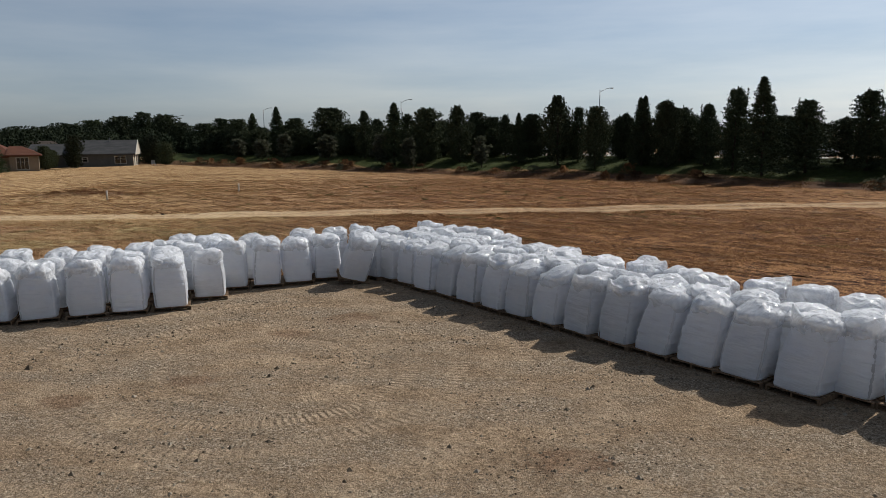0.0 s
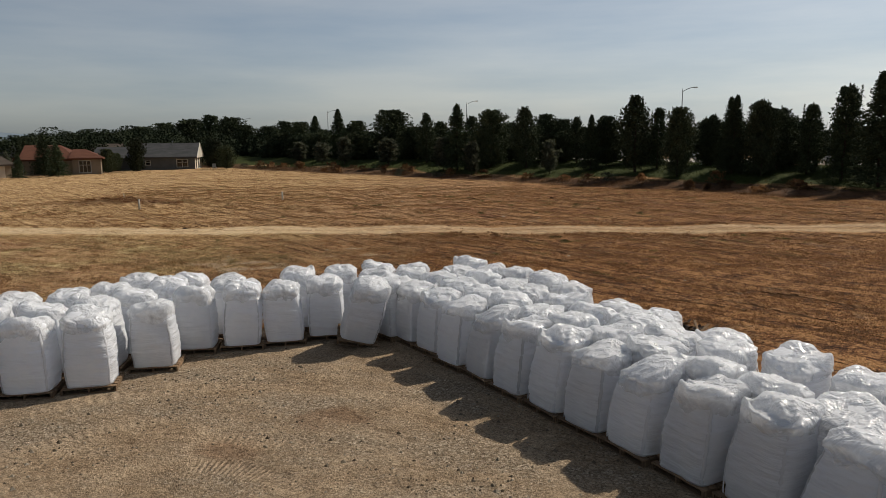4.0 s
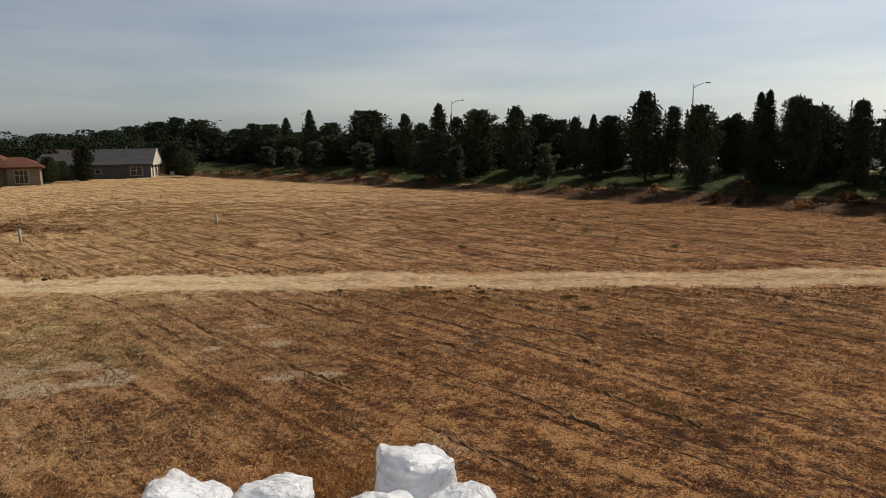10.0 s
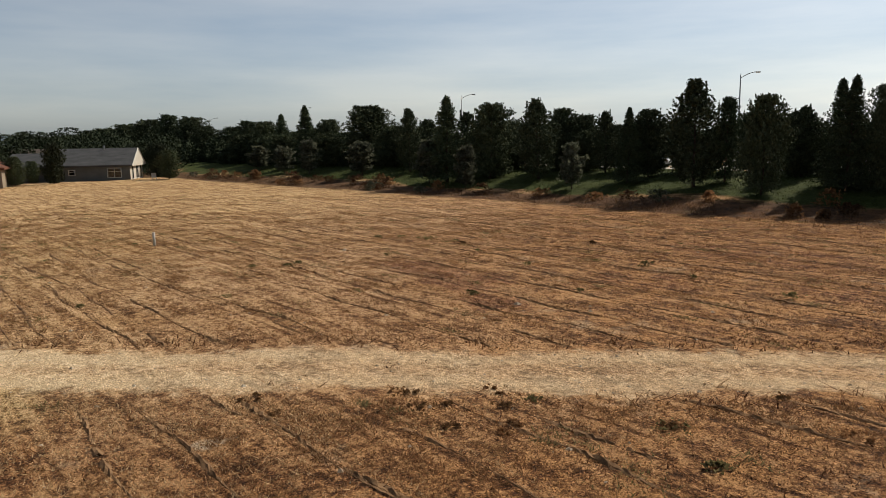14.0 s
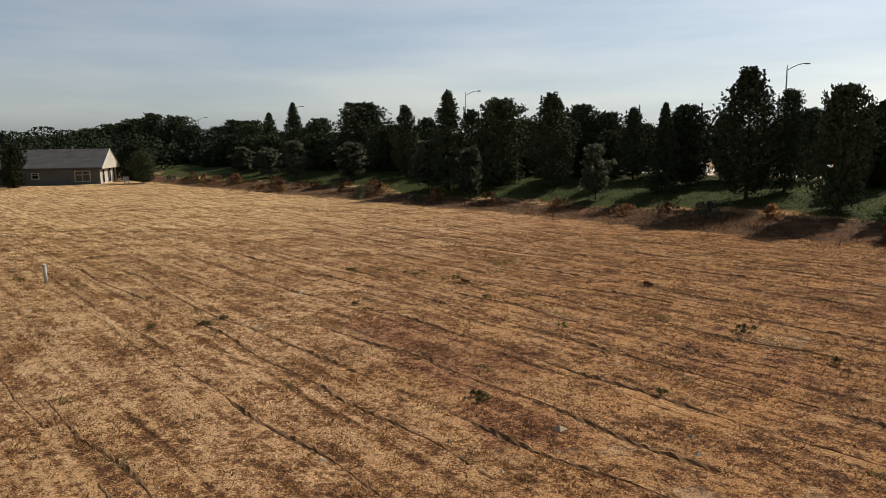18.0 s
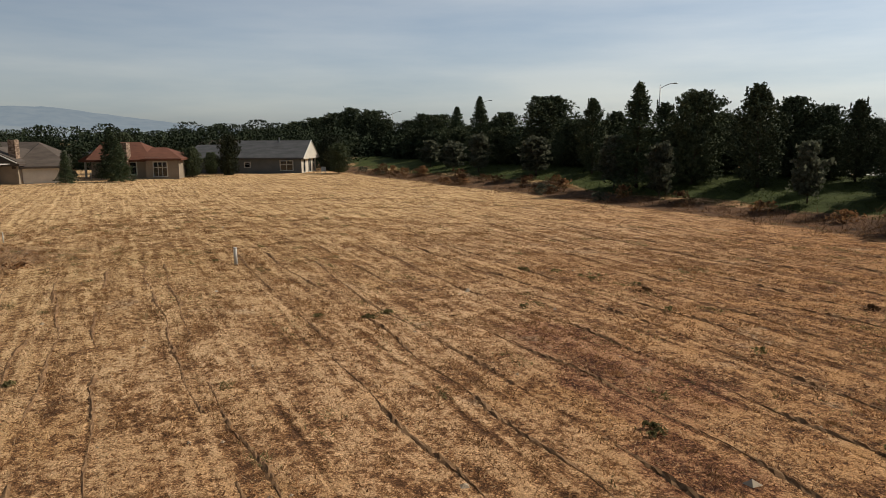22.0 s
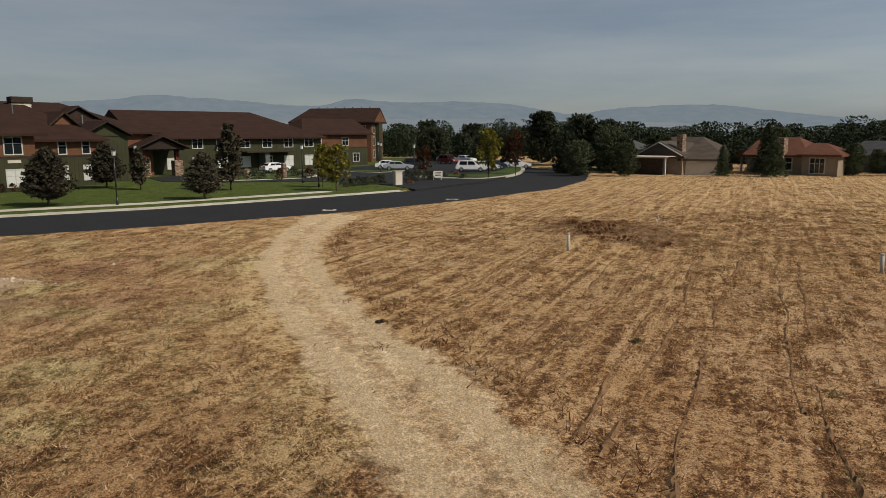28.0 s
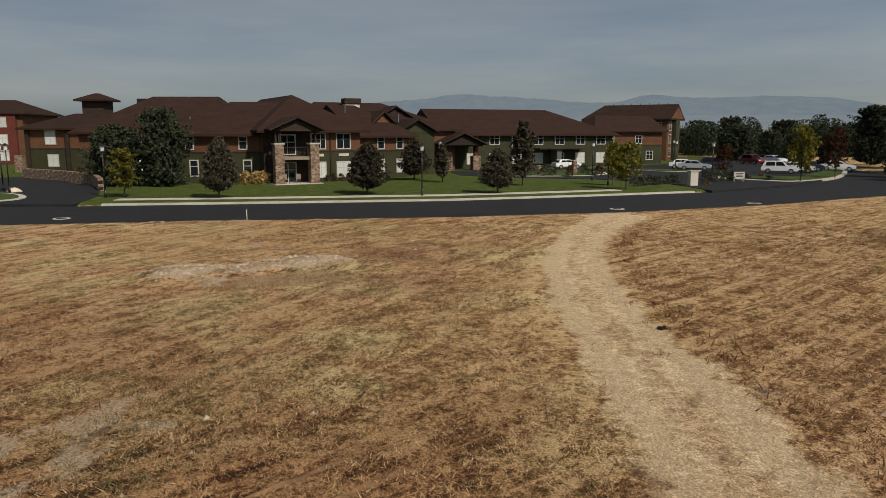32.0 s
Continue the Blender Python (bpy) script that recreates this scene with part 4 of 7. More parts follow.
pebbles("track_stones", "loose stones on the dirt track", p, 0.025, M_PALESTONE, 43)
p = scatter(22000, -33, -23, 25, 37, lambda x, y: np.exp(-(polyline_distance(x, y, HEAP) / 0.7) ** 2))
pebbles("spoil_heap", "low heap of pale broken soil and stones", p, 0.032, M_PALESTONE, 44)

# ---- bulk bags on pallets ----
def woven_material():
    m, N, Lk, b = material("white_woven_sack", 0.55, 0, 0.4)
    v = coords(N, Lk)
    folds = noise_tex(N, Lk, coords(N, Lk, (1.0, 1.0, 7.0)), 3.0, 2, 0.5, 0.3)
    dirty = noise_tex(N, Lk, v, 1.6, 4, 0.6)
    col = ramp(N, Lk, dirty, [(0.3, (0.84, 0.86, 0.91)), (0.62, (0.92, 0.935, 0.96))])
    oi = N.new("ShaderNodeObjectInfo")
    hsv = N.new("ShaderNodeHueSaturation")
    Lk.new(col, hsv.inputs["Color"])
    Lk.new(span(N, Lk, oi.outputs["Random"], 0, 1, 0.88, 1.06), hsv.inputs["Value"])
    Lk.new(hsv.outputs[0], b.inputs["Base Color"])
    crimp = maths(N, Lk, 'ABSOLUTE', maths(N, Lk, 'SUBTRACT', noise_tex(N, Lk, coords(N, Lk, (1.0, 1.0, 6.0)), 2.6, 2, 0.5, 0.2), 0.5))
    relief(N, Lk, b, maths(N, Lk, 'ADD', maths(N, Lk, 'MULTIPLY', folds, 0.5), crimp), 0.8, 0.05)
    glow = N.new("ShaderNodeBsdfTranslucent")
    Lk.new(hsv.outputs[0], glow.inputs["Color"])
    ms = N.new("ShaderNodeMixShader")
    ms.inputs[0].default_value = 0.30
    Lk.new(b.outputs[0], ms.inputs[1])
    Lk.new(glow.outputs[0], ms.inputs[2])
    Lk.new(ms.outputs[0], N["Material Output"].inputs["Surface"])
    return m


def film_material():
    m, N, Lk, b = material("clear_plastic_film", 0.15, 0, 1.0)
    v = coords(N, Lk)
    b.inputs["Base Color"].default_value = (0.97, 0.975, 0.985, 1)
    folds = noise_tex(N, Lk, v, 2.2, 3, 0.55, 1.4)
    crimps = maths(N, Lk, 'ABSOLUTE', maths(N, Lk, 'SUBTRACT', noise_tex(N, Lk, v, 3.1, 3, 0.6, 0.9), 0.5))
    nicks = maths(N, Lk, 'ABSOLUTE', maths(N, Lk, 'SUBTRACT', noise_tex(N, Lk, coords(N, Lk, (1, 1, 0.7), 0.7), 7.5, 2, 0.5, 0.8), 0.5))
    relief(N, Lk, b, maths(N, Lk, 'ADD', maths(N, Lk, 'ADD', folds, maths(N, Lk, 'MULTIPLY', crimps, 1.0)), maths(N, Lk, 'MULTIPLY', nicks, 0.10)), 1.0, 0.12)
    glow = N.new("ShaderNodeBsdfTranslucent")
    glow.inputs["Color"].default_value = (0.92, 0.93, 0.95, 1)
    clear = N.new("ShaderNodeBsdfTransparent")
    milk = N.new("ShaderNodeMixShader")
    milk.inputs[0].default_value = 0.30
    Lk.new(b.outputs[0], milk.inputs[1])
    Lk.new(glow.outputs[0], milk.inputs[2])
    film = N.new("ShaderNodeMixShader")
    Lk.new(span(N, Lk, folds, 0.35, 0.65, 0.50, 0.10), film.inputs[0])
    Lk.new(milk.outputs[0], film.inputs[1])
    Lk.new(clear.outputs[0], film.inputs[2])
    Lk.new(film.outputs[0], N["Material Output"].inputs["Surface"])
    return m


M_WOVEN, M_FILM = woven_material(), film_material()
M_WEB = mottled("white_webbing", (0.66, 0.67, 0.70), (0.78, 0.79, 0.82), 6, 80, 0.6, 0.3)
M_PALLET = mottled("weathered_pallet_wood", (0.10, 0.065, 0.04), (0.30, 0.20, 0.12), 2.5, 30, 0.9, 0.2, 0.5, 0.01, stretch=(1, 6, 1))


def bag_ring(k, total, half, power):
    a = math.tau * k / total
    c, s = math.cos(a), math.sin(a)
    r = half / (abs(c) ** power + abs(s) ** power) ** (1 / power)
    return r * c, r * s


def bag_profile(u, tall, fat, seed):
    """Half width, squareness and height at u from 0 (base) to 1 (top centre)."""
    if u < 0.70:
        t = u / 0.70
        return fat * (0.462 + 0.042 * math.sin(math.pi * min(1, t * 1.05)) - 0.005 * t), 6.2 - 2.9 * t, t * tall * 0.87
    t = (u - 0.70) / 0.30
    return fat * 0.457 * max(0.0, math.cos(t * math.pi / 2)) ** 0.50, 3.3 - 0.6 * t, tall * (0.87 + 0.13 * math.sin(t * math.pi / 2))


def bag_meshes(seed, tall, fat, sway=None):
    rng = random.Random(seed)
    off = Vector((rng.uniform(0, 50), rng.uniform(0, 50), seed * 3.7))
    lean = Vector((rng.uniform(-0.06, 0.06), rng.uniform(-0.06, 0.06))) if sway is None else Vector(sway)
    slope = Vector((rng.uniform(-0.20, 0.20), rng.uniform(-0.20, 0.20)))
    tot, levels = 52, 46
    # pulled-up corners of the loose film
    ears = [(rng.choice((6.5, 19.5, 32.5, 45.5)) + rng.uniform(-3, 3), rng.uniform(0.07, 0.20)) for _ in range(rng.choice((0, 1, 1, 2)))]

    def surface(bm, u0, u1, count, swell, loose):
        rings = []
        for j in range(count + 1):
            ring = []
            for k in range(tot):
                hem = 0.0
                if loose:
                    a = math.tau * k / tot
                    hem = 0.075 * noise.noise(Vector((math.cos(a) * 1.6, math.sin(a) * 1.6, 0)) + off) + 0.03 * noise.noise(Vector((math.cos(a) * 6, math.sin(a) * 6, 3)) + off)
                u = u0 + (u1 - u0) * j / count + hem * (1 - j / count) ** 2
                half, power, z = bag_profile(u, tall, fat, seed)
                half = max(half, 0.02)
                x, y = bag_ring(k, tot, half + swell, power)
                p = Vector((x, y, z + swell * (u > 0.72)))
                q = Vector((p.x, p.y, p.z * 1.3)) + off
                soft = noise.noise(q * 1.8)
                pleat = 0.30 - abs(noise.noise(Vector((q.x * 3.4, q.y * 3.4, q.z * 2.2))))
                crease = 0.22 - abs(noise.noise(Vector((q.x * 6.5, q.y * 6.5, q.z * 4.0))))
                roll = noise.noise(Vector((p.x * 1.6, p.y * 1.6, p.z * 10)) + off) + 0.8 * noise.noise(Vector((p.x * 3, p.y * 3, p.z * 21)) + off)
                out = Vector((x, y, 0.7 * max(0.0, u - 0.6))).normalized()
                top = max(0.0, (u - 0.62) / 0.38)
                p += out * (soft * (0.022 + 0.08 * loose * top) + pleat * (0.006 + 0.12 * loose * min(1, top * 3)) + crease * 0.05 * loose + roll * 0.022 * (1 - min(1, top)))
                if loose and top:
                    p.z += top ** 0.7 * (0.04 + 0.11 * noise.noise(Vector((p.x * 2.1, p.y * 2.1, 0)) + off))
                    for ek, eh in ears:
                        dk = min(abs(k - ek), tot - abs(k - ek))
                        p.z += eh * math.exp(-(dk / 3.6) ** 2) * math.exp(-((u - 0.78) / 0.07) ** 2)
                p.z += top ** 0.5 * (slope.x * x + slope.y * y)
                p.x += lean.x * z
                p.y += lean.y * z
                ring.append(bm.verts.new(p))
            rings.append(ring)
        for a, b in zip(rings, rings[1:]):
            for k in range(tot):
                bm.faces.new((a[k], a[(k + 1) % tot], b[(k + 1) % tot], b[k]))
        return rings

    body = bmesh.new()
    rings = surface(body, 0.0, 0.97, levels, 0.0, 0.0)
    body.faces.new(rings[0][::-1])
    body.faces.new(rings[-1])
    film = bmesh.new()
    rings = surface(film, rng.uniform(0.60, 0.665), 0.99, 26, 0.016, 1.0)
    film.faces.new(rings[-1])
    seams = []
    for k in (6.5, 19.5, 32.5, 45.5):
        bm = bmesh.new()
        prev = None
        for j in range(16):
            half, power, z = bag_profile(0.02 + 0.66 * j / 15, tall, fat, seed)
            pts = []
            for dk, lift in ((-0.42, 0.002), (0.0, 0.014), (0.42, 0.002)):
                x, y = bag_ring(k + dk + 0.10 * math.sin(j * 1.7 + seed), tot, half + lift, power)
                pts.append(bm.verts.new((x + lean.x * z, y + lean.y * z, z)))
            if prev:
                for q in (0, 1):
                    bm.faces.new((prev[q], prev[q + 1], pts[q + 1], pts[q]))
            prev = pts
        seams.append(mesh_of("corner_seam", bm, M_WEB, True))
    return mesh_of("sack_body", body, M_WOVEN, True), mesh_of("film_hood", film, M_FILM, True), seams


def make_bag(seed, tall, fat, sway=None):
    body, film, seams = bag_meshes(seed, tall, fat, sway)
    ob = thing("bulk_bag", pose(0, 0, -50), "full white woven bulk bag under a crinkled clear plastic hood", "bulk bag", "bulk bags on the gravel pad")
    share("sack_body", body, ob)
    share("film_hood", film, ob, label="shiny crinkled clear plastic film hood")
    for me in seams:
        share("corner_seam", me, ob)
    return ob


def make_pallet():
    ob = thing("wooden_pallet", pose(0, 0, -50), "weathered wooden pallet on gravel under a bulk bag", "pallet", "pallets under the bulk bags")
    deck = mesh_of("deck_board", boxed(-0.55, 0.55, -0.062, 0.062, 0, 0.018), M_PALLET)
    bearer = mesh_of("stringer", boxed(-0.019, 0.019, -0.5, 0.5, 0, 0.089), M_PALLET)
    for k in range(6):
        share("deck_board", deck, ob, pose(0, -0.438 + k * 0.175, 0.112))
    for k in range(3):
        share("bottom_board", deck, ob, pose(0, -0.438 + k * 0.438, 0.004))
        share("stringer", bearer, ob, pose(-0.53 + k * 0.53, 0, 0.0225))
    return ob


BAGS = [make_bag(11 + k, tall, fat) for k, (tall, fat) in enumerate(((1.52, 0.99), (1.47, 1.01), (1.58, 0.98), (1.44, 1.03), (1.53, 1.01), (1.49, 0.99), (1.42, 1.02), (1.55, 1.0), (1.50, 1.02), (1.46, 0.98)))]
# bags of the outer row, which sag along the row: slightly, more, most
SWAYED = [make_bag(31 + k, 1.38 + 0.03 * (k % 4), 1.0 + 0.01 * (k % 3), (0.669 * a, 0.743 * a)) for k, a in enumerate((0.03, 0.05, 0.09, 0.11, 0.08, 0.12, 0.16, 0.19, 0.21, 0.17))]
PALLET = make_pallet()
bag_rng = random.Random(5)
AX, AY = 0.669, -0.743


def set_bag(x, y, turn, which=None, spin=None):
    z = float(land(x, y))
    copy_thing(PALLET, pose(x, y, z + 0.001, 0, 0, turn))
    b = bag_rng.choice(BAGS) if which is None else which
    return copy_thing(b, pose(x, y, z + 0.131, 0, 0, turn + (bag_rng.choice((0, 90, 180, 270)) if spin is None else spin)))


# the long block: the outer row on the gravel, then two rows, and a fourth that stops short
for i in range(14):
    pick = SWAYED[i % 2] if i < 2 else SWAYED[2 + i % 4] if i < 10 else SWAYED[6 + i % 4]
    set_bag(-2.62 + i * 1.142 * 0.685 + bag_rng.uniform(-0.04, 0.04), 24.59 - i * 1.142 * 0.729 + bag_rng.uniform(-0.04, 0.04), -48 + bag_rng.uniform(-4, 4), pick, 0)
for along, across, step_out in ((-20.55, 15.52, 0.0), (-21.1, 16.6, 0.45)):
    for i in range(16):
        u, v = along + i * 1.145 + bag_rng.uniform(-0.07, 0.07), across + (step_out if i > 8 else 0.0) + bag_rng.uniform(-0.07, 0.07)
        set_bag(u * AX - v * AY, u * AY + v * AX, -48 + bag_rng.uniform(-7, 7))
for bx, by in ((-1.7, 28.3), (-0.95, 27.3), (-0.12, 26.5), (0.80, 25.8), (1.48, 24.9), (2.60, 23.45), (3.38, 22.7), (4.62, 21.35)):
    filled = set_bag(bx, by, -48 + bag_rng.uniform(-8, 8))
    if bx > 2:
        filled.scale.z = 0.87
# the two or three bent rows beside it
for bx, by, turn in ((-15.4, 16.9, 25), (-14.3, 17.4, 25), (-13.2, 17.9, 25), (-12.1, 18.3, 25), (-10.95, 18.8, 25), (-9.9, 19.3, 25), (-8.87, 19.9, 22), (-8.3, 21.45, 18), (-8.12, 22.95, 16), (-7.08, 23.45, 22), (-6.12, 24.0, 22), (-5.2, 24.7, 18), (-3.32, 25.0, -40)):
    set_bag(bx, by, turn + bag_rng.uniform(-4, 4))
for bx, by, turn in ((-14.75, 18.5, 25), (-13.65, 19.0, 25), (-12.55, 19.5, 25), (-11.5, 20.0, 25), (-10.45, 20.5, 22), (-9.5, 21.1, 20), (-9.35, 22.35, 18), (-9.25, 23.5, 20), (-8.0, 24.4, 20), (-6.28, 25.35, 15), (-5.22, 26.0, 15), (-4.15, 25.75, 12)):
    set_bag(bx, by, turn + bag_rng.uniform(-4, 4))
for bx, by, turn in ((-15.2, 19.7, 25), (-14.1, 20.2, 25), (-13.0, 20.7, 25), (-11.9, 21.2, 25), (-10.75, 21.65, 20), (-10.5, 22.8, 15), (-10.35, 23.95, 15), (-9.2, 24.7, 15), (-4.25, 26.85, 12), (-3.2, 26.15, 12), (-3.3, 27.25, 12)):
    set_bag(bx, by, turn + bag_rng.uniform(-4, 4))
# one has slid off level and leans on its neighbour
tipped = copy_thing(BAGS[0], Matrix.Translation((-4.12, 24.1, float(land(-4.1, 24.1)) + 0.24)) @ Matrix.Rotation(radians(17), 4, Vector((0.25, 0.97, 0))) @ pose(0, 0, 0, 0, 0, 20))
tagged(tipped, "white woven bulk bag leaning sideways on a tipped pallet")
copy_thing(PALLET, Matrix.Translation((-4.12, 24.1, float(land(-4.1, 24.1)) + 0.115)) @ Matrix.Rotation(radians(17), 4, Vector((0.25, 0.97, 0))) @ pose(0, 0, 0, 0, 0, 20))
for ob in (*BAGS, *SWAYED, PALLET):
    for o in (*ob.children_recursive, ob):
        bpy.data.objects.remove(o)

# ---- trees ----
def crown_mesh(name, seed, tall, wide, form, mat, leaves=2600, size=0.34, base=0.12):
    """Leaf tufts set along many branches; form gives the outline."""
    rng = np.random.default_rng(seed)
    branches = max(60, leaves // 22)
    h = rng.uniform(0, 1, branches) ** (1.05 if form == "cone" else 0.9)
    az = rng.uniform(0, math.tau, branches)
    if form == "cone":
        reach = (1 - h) ** 0.75 * (0.95 + 0.22 * np.sin(h * 26 + az * 2) * np.sin(az * 3 + seed)) + 0.02
        rise = -0.10 + 0.25 * h
    elif form == "pine":
        reach = np.sqrt(np.clip(1 - ((h - 0.35) / 0.68) ** 2, 0.03, 1)) * (0.72 + 0.28 * np.sin(az * 2 + seed))
        rise = 0.15 + 0.3 * h
    elif form == "tall":
        reach = (0.55 + 0.45 * np.sin(math.pi * np.clip(h * 0.9 + 0.1, 0, 1))) * (1 - 0.72 * np.clip(h - 0.55, 0, 1) / 0.45)
        rise = 0.9 + 0.5 * h
    elif form == "egg":
        reach = 1.15 * np.minimum(1.0, (h / 0.22 + 0.35)) * (1 - h) ** 0.62
        rise = 0.3 + 0.3 * h
    else:
        lobes = 0.78 + 0.22 * np.sin(az * 3 + seed) * np.sin(h * 7 + seed)
        reach = np.sqrt(np.clip(1 - ((h - 0.42) / 0.62) ** 2, 0.02, 1)) * lobes
        rise = 0.25 + 0.35 * h
    reach = reach * rng.uniform(0.55 if form == "cone" else 0.62, 1.18, branches) * wide / 2
    per = leaves // branches
    t = np.sqrt(rng.uniform(0.05, 1, (branches, per)))
    z0 = tall * (base + (1 - base) * h)
    x = np.cos(az)[:, None] * reach[:, None] * t
    y = np.sin(az)[:, None] * reach[:, None] * t
    z = z0[:, None] + rise[:, None] * reach[:, None] * (t - 0.6)
    c = np.stack([x, y, z], -1).reshape(-1, 3)
    c += rng.normal(0, size * 0.42, c.shape)
    c[:, 2] = np.maximum(c[:, 2], tall * base * 0.6)
    c[:, 2] *= tall / np.percentile(c[:, 2], 99.7)
    # loose upright shoots that break the outline
    shoots = 7 if form in ("tall", "pine") else 4 if form == "round" else 1
    for _ in range(shoots):
        a0, r0 = rng.uniform(0, math.tau), (rng.uniform(0.0, 0.55) if shoots > 1 else 0.0) * wide / 2
        top = tall * (rng.uniform(0.86, 1.10) - 0.25 * (r0 / wide))
        w = rng.uniform(0, 1, 70)
        up = np.stack([r0 * math.cos(a0) + rng.normal(0, size * 0.5, 70) * (1.15 - w), r0 * math.sin(a0) + rng.normal(0, size * 0.5, 70) * (1.15 - w), top - (1 - w) * tall * 0.22], -1)
        c[rng.integers(0, len(c), 70)] = up
    count = len(c)
    a = rng.normal(size=(count, 3))
    if form == "cone":
        a[:, :2] += c[:, :2] / (wide * 0.25)
        a[:, 2] *= 0.5
    a /= np.linalg.norm(a, axis=1)[:, None]
    b = np.cross(a, rng.normal(size=(count, 3)))
    b /= np.linalg.norm(b, axis=1)[:, None]
    s = size * rng.uniform(0.55, 1.25, (count, 1))
    a, b = a * s * 0.72, b * s * (0.32 if form in ("cone", "pine") else 0.50)
    verts = np.stack([c - a, c + a * 0.6 + b, c + a * 0.6 - b], 1).reshape(-1, 3)
    me = bpy.data.meshes.new(name)
    me.from_pydata(verts.tolist(), [], np.arange(count * 3).reshape(-1, 3).tolist())
    me.materials.append(mat)
    return me


def trunk_mesh(seed, tall, thick, limbs=5, to=0.8):
    rng = random.Random(seed)
    bm = bmesh.new()
    p, r = Vector((0, 0, -0.15)), thick
    steps = 5
    for k in range(steps):
        q = Vector((rng.uniform(-0.04, 0.04) * tall * 0.2, rng.uniform(-0.04, 0.04) * tall * 0.2, tall * to * (k + 1) / steps))
        tube(bm, p, q, r, r * 0.78, 7)
        if k > 0:
            for _ in range(limbs // 2):
                a = rng.uniform(0, math.tau)
                e = q + Vector((math.cos(a), math.sin(a), 0.7)) * tall * 0.13
                tube(bm, q, e, r * 0.45, r * 0.12, 5)
        p, r = q, r * 0.78
    return mesh_of("trunk", bm, M_BARK, True)


def make_tree(name, seed, form, tall, wide, mat, label, category="tree", group="", leaves=2600, size=0.34, base=0.12, thick=0.16):
    ob = thing(name, pose(0, 0, -60), label, category, group)
    share("trunk", trunk_mesh(seed, tall, thick), ob)
    share("crown", crown_mesh("crown", seed, tall, wide, form, mat, leaves, size, base), ob)
    return ob


T_CON = [make_tree("conifer_tree", 20 + k, "cone", 9, 5.4, M_PINE, "dark green conifer on the grassy bank", group="trees on the bank", leaves=14000, size=0.22, base=0.05) for k in range(2)]
T_PINE = [make_tree("pine_tree", 30 + k, "pine", 8, 5, M_PINE, "dark irregular pine on the grassy bank", group="trees on the bank", leaves=12000, size=0.21, base=0.04) for k in range(3)]
T_BROAD = [make_tree("broadleaf_tree", 40 + k, "round", 8, 7, M_LEAF, "dense dark green broadleaf tree on the grassy bank", group="trees on the bank", leaves=15000, size=0.21, base=0.06) for k in range(3)]
T_TALL = [make_tree("tall_tree", 50 + k, "tall", 9, 4.8, M_LEAF, "tall feathery dark green tree on the grassy bank", group="trees on the bank", leaves=10500, size=0.20, base=0.07) for k in range(2)]
T_SMALL = [make_tree("small_tree", 60 + k, "round", 4.6, 3.4, M_SAGE, "small grey-green tree on the grassy bank", group="trees on the bank", leaves=2600, size=0.28, base=0.18, thick=0.08) for k in range(2)]
M_FARWOOD = leaf_material("far_foliage", (0.020, 0.028, 0.015), (0.031, 0.041, 0.021), (0.045, 0.056, 0.030))
tree_rng = random.Random(9)
SIZES = {"conifer_tree": (9, 5.4), "pine_tree": (8, 5), "broadleaf_tree": (8, 7), "tall_tree": (9, 4.8), "small_tree": (4.6, 3.4)}


def plant(kinds, x, y, tall, wide, label=""):
    src = tree_rng.choice(kinds)
    t0, w0 = SIZES[src.name.split(".")[0]]
    m = pose(x, y, float(land(x, y)) - 0.05, tree_rng.uniform(-2, 2), tree_rng.uniform(-2, 2), tree_rng.uniform(0, 360))
    ob = copy_thing(src, m)
    ob.scale = (wide / w0, wide / w0, tall / t0)
    return tagged(ob, label)


def on_bank(kinds, *rows):
    for s, n, tall, wide in rows:
        plant(kinds, BX * s + NX * n, BY * s + NY * n, tall, wide)


on_bank(T_CON, (118.5, 88, 9.4, 5.4), (78.2, 81, 9.6, 6.2), (55.7, 83, 6.9, 3.6), (133.3, 92, 8.4, 6.0), (22.0, 80, 10.2, 5.8), (37.8, 84, 7.9, 4.0), (36.7, 82, 8.3, 3.8))
on_bank(T_BROAD, (117.6, 92, 7.2, 6.5), (104.4, 90, 8.7, 10.3), (74.3, 84, 8.4, 6.8), (68.7, 90, 6.9, 5.6), (66.6, 92, 6.1, 4.6), (55.3, 86, 6.4, 4.9), (53.7, 90, 5.4, 3.6),
        (48.1, 92, 5.7, 4.5), (42.0, 80, 7.6, 4.6), (42.5, 88, 5.5, 4.6), (124.7, 94, 6.0, 6.2), (103.3, 94, 5.6, 7.0), (77.6, 92, 5.8, 5.2), (65.6, 96, 5.0, 5.2), (33.6, 86, 6.5, 5.2), (33.5, 82, 7.5, 4.4), (96, 88, 5.6, 6.5))
on_bank(T_BROAD, (251.8, 100, 10.4, 15.5), (232.3, 100, 11.0, 13.0), (204.0, 96, 10.8, 14.0), (175.5, 94, 9.9, 11.0), (163.8, 92, 7.4, 8.0), (162.8, 98, 7.2, 10.0), (138.5, 92, 7.4, 7.6), (167.2, 84, 5.0, 10.5), (150, 96, 6.5, 9.0), (190, 98, 8.5, 12.0),
        (299.7, 105, 8.9, 18.0), (330, 108, 9.0, 18), (359.3, 110, 9.2, 22.0), (270, 104, 9.4, 16.0), (128, 88, 5.0, 7), (110, 86, 5.0, 6.5), (143, 90, 5.2, 8))
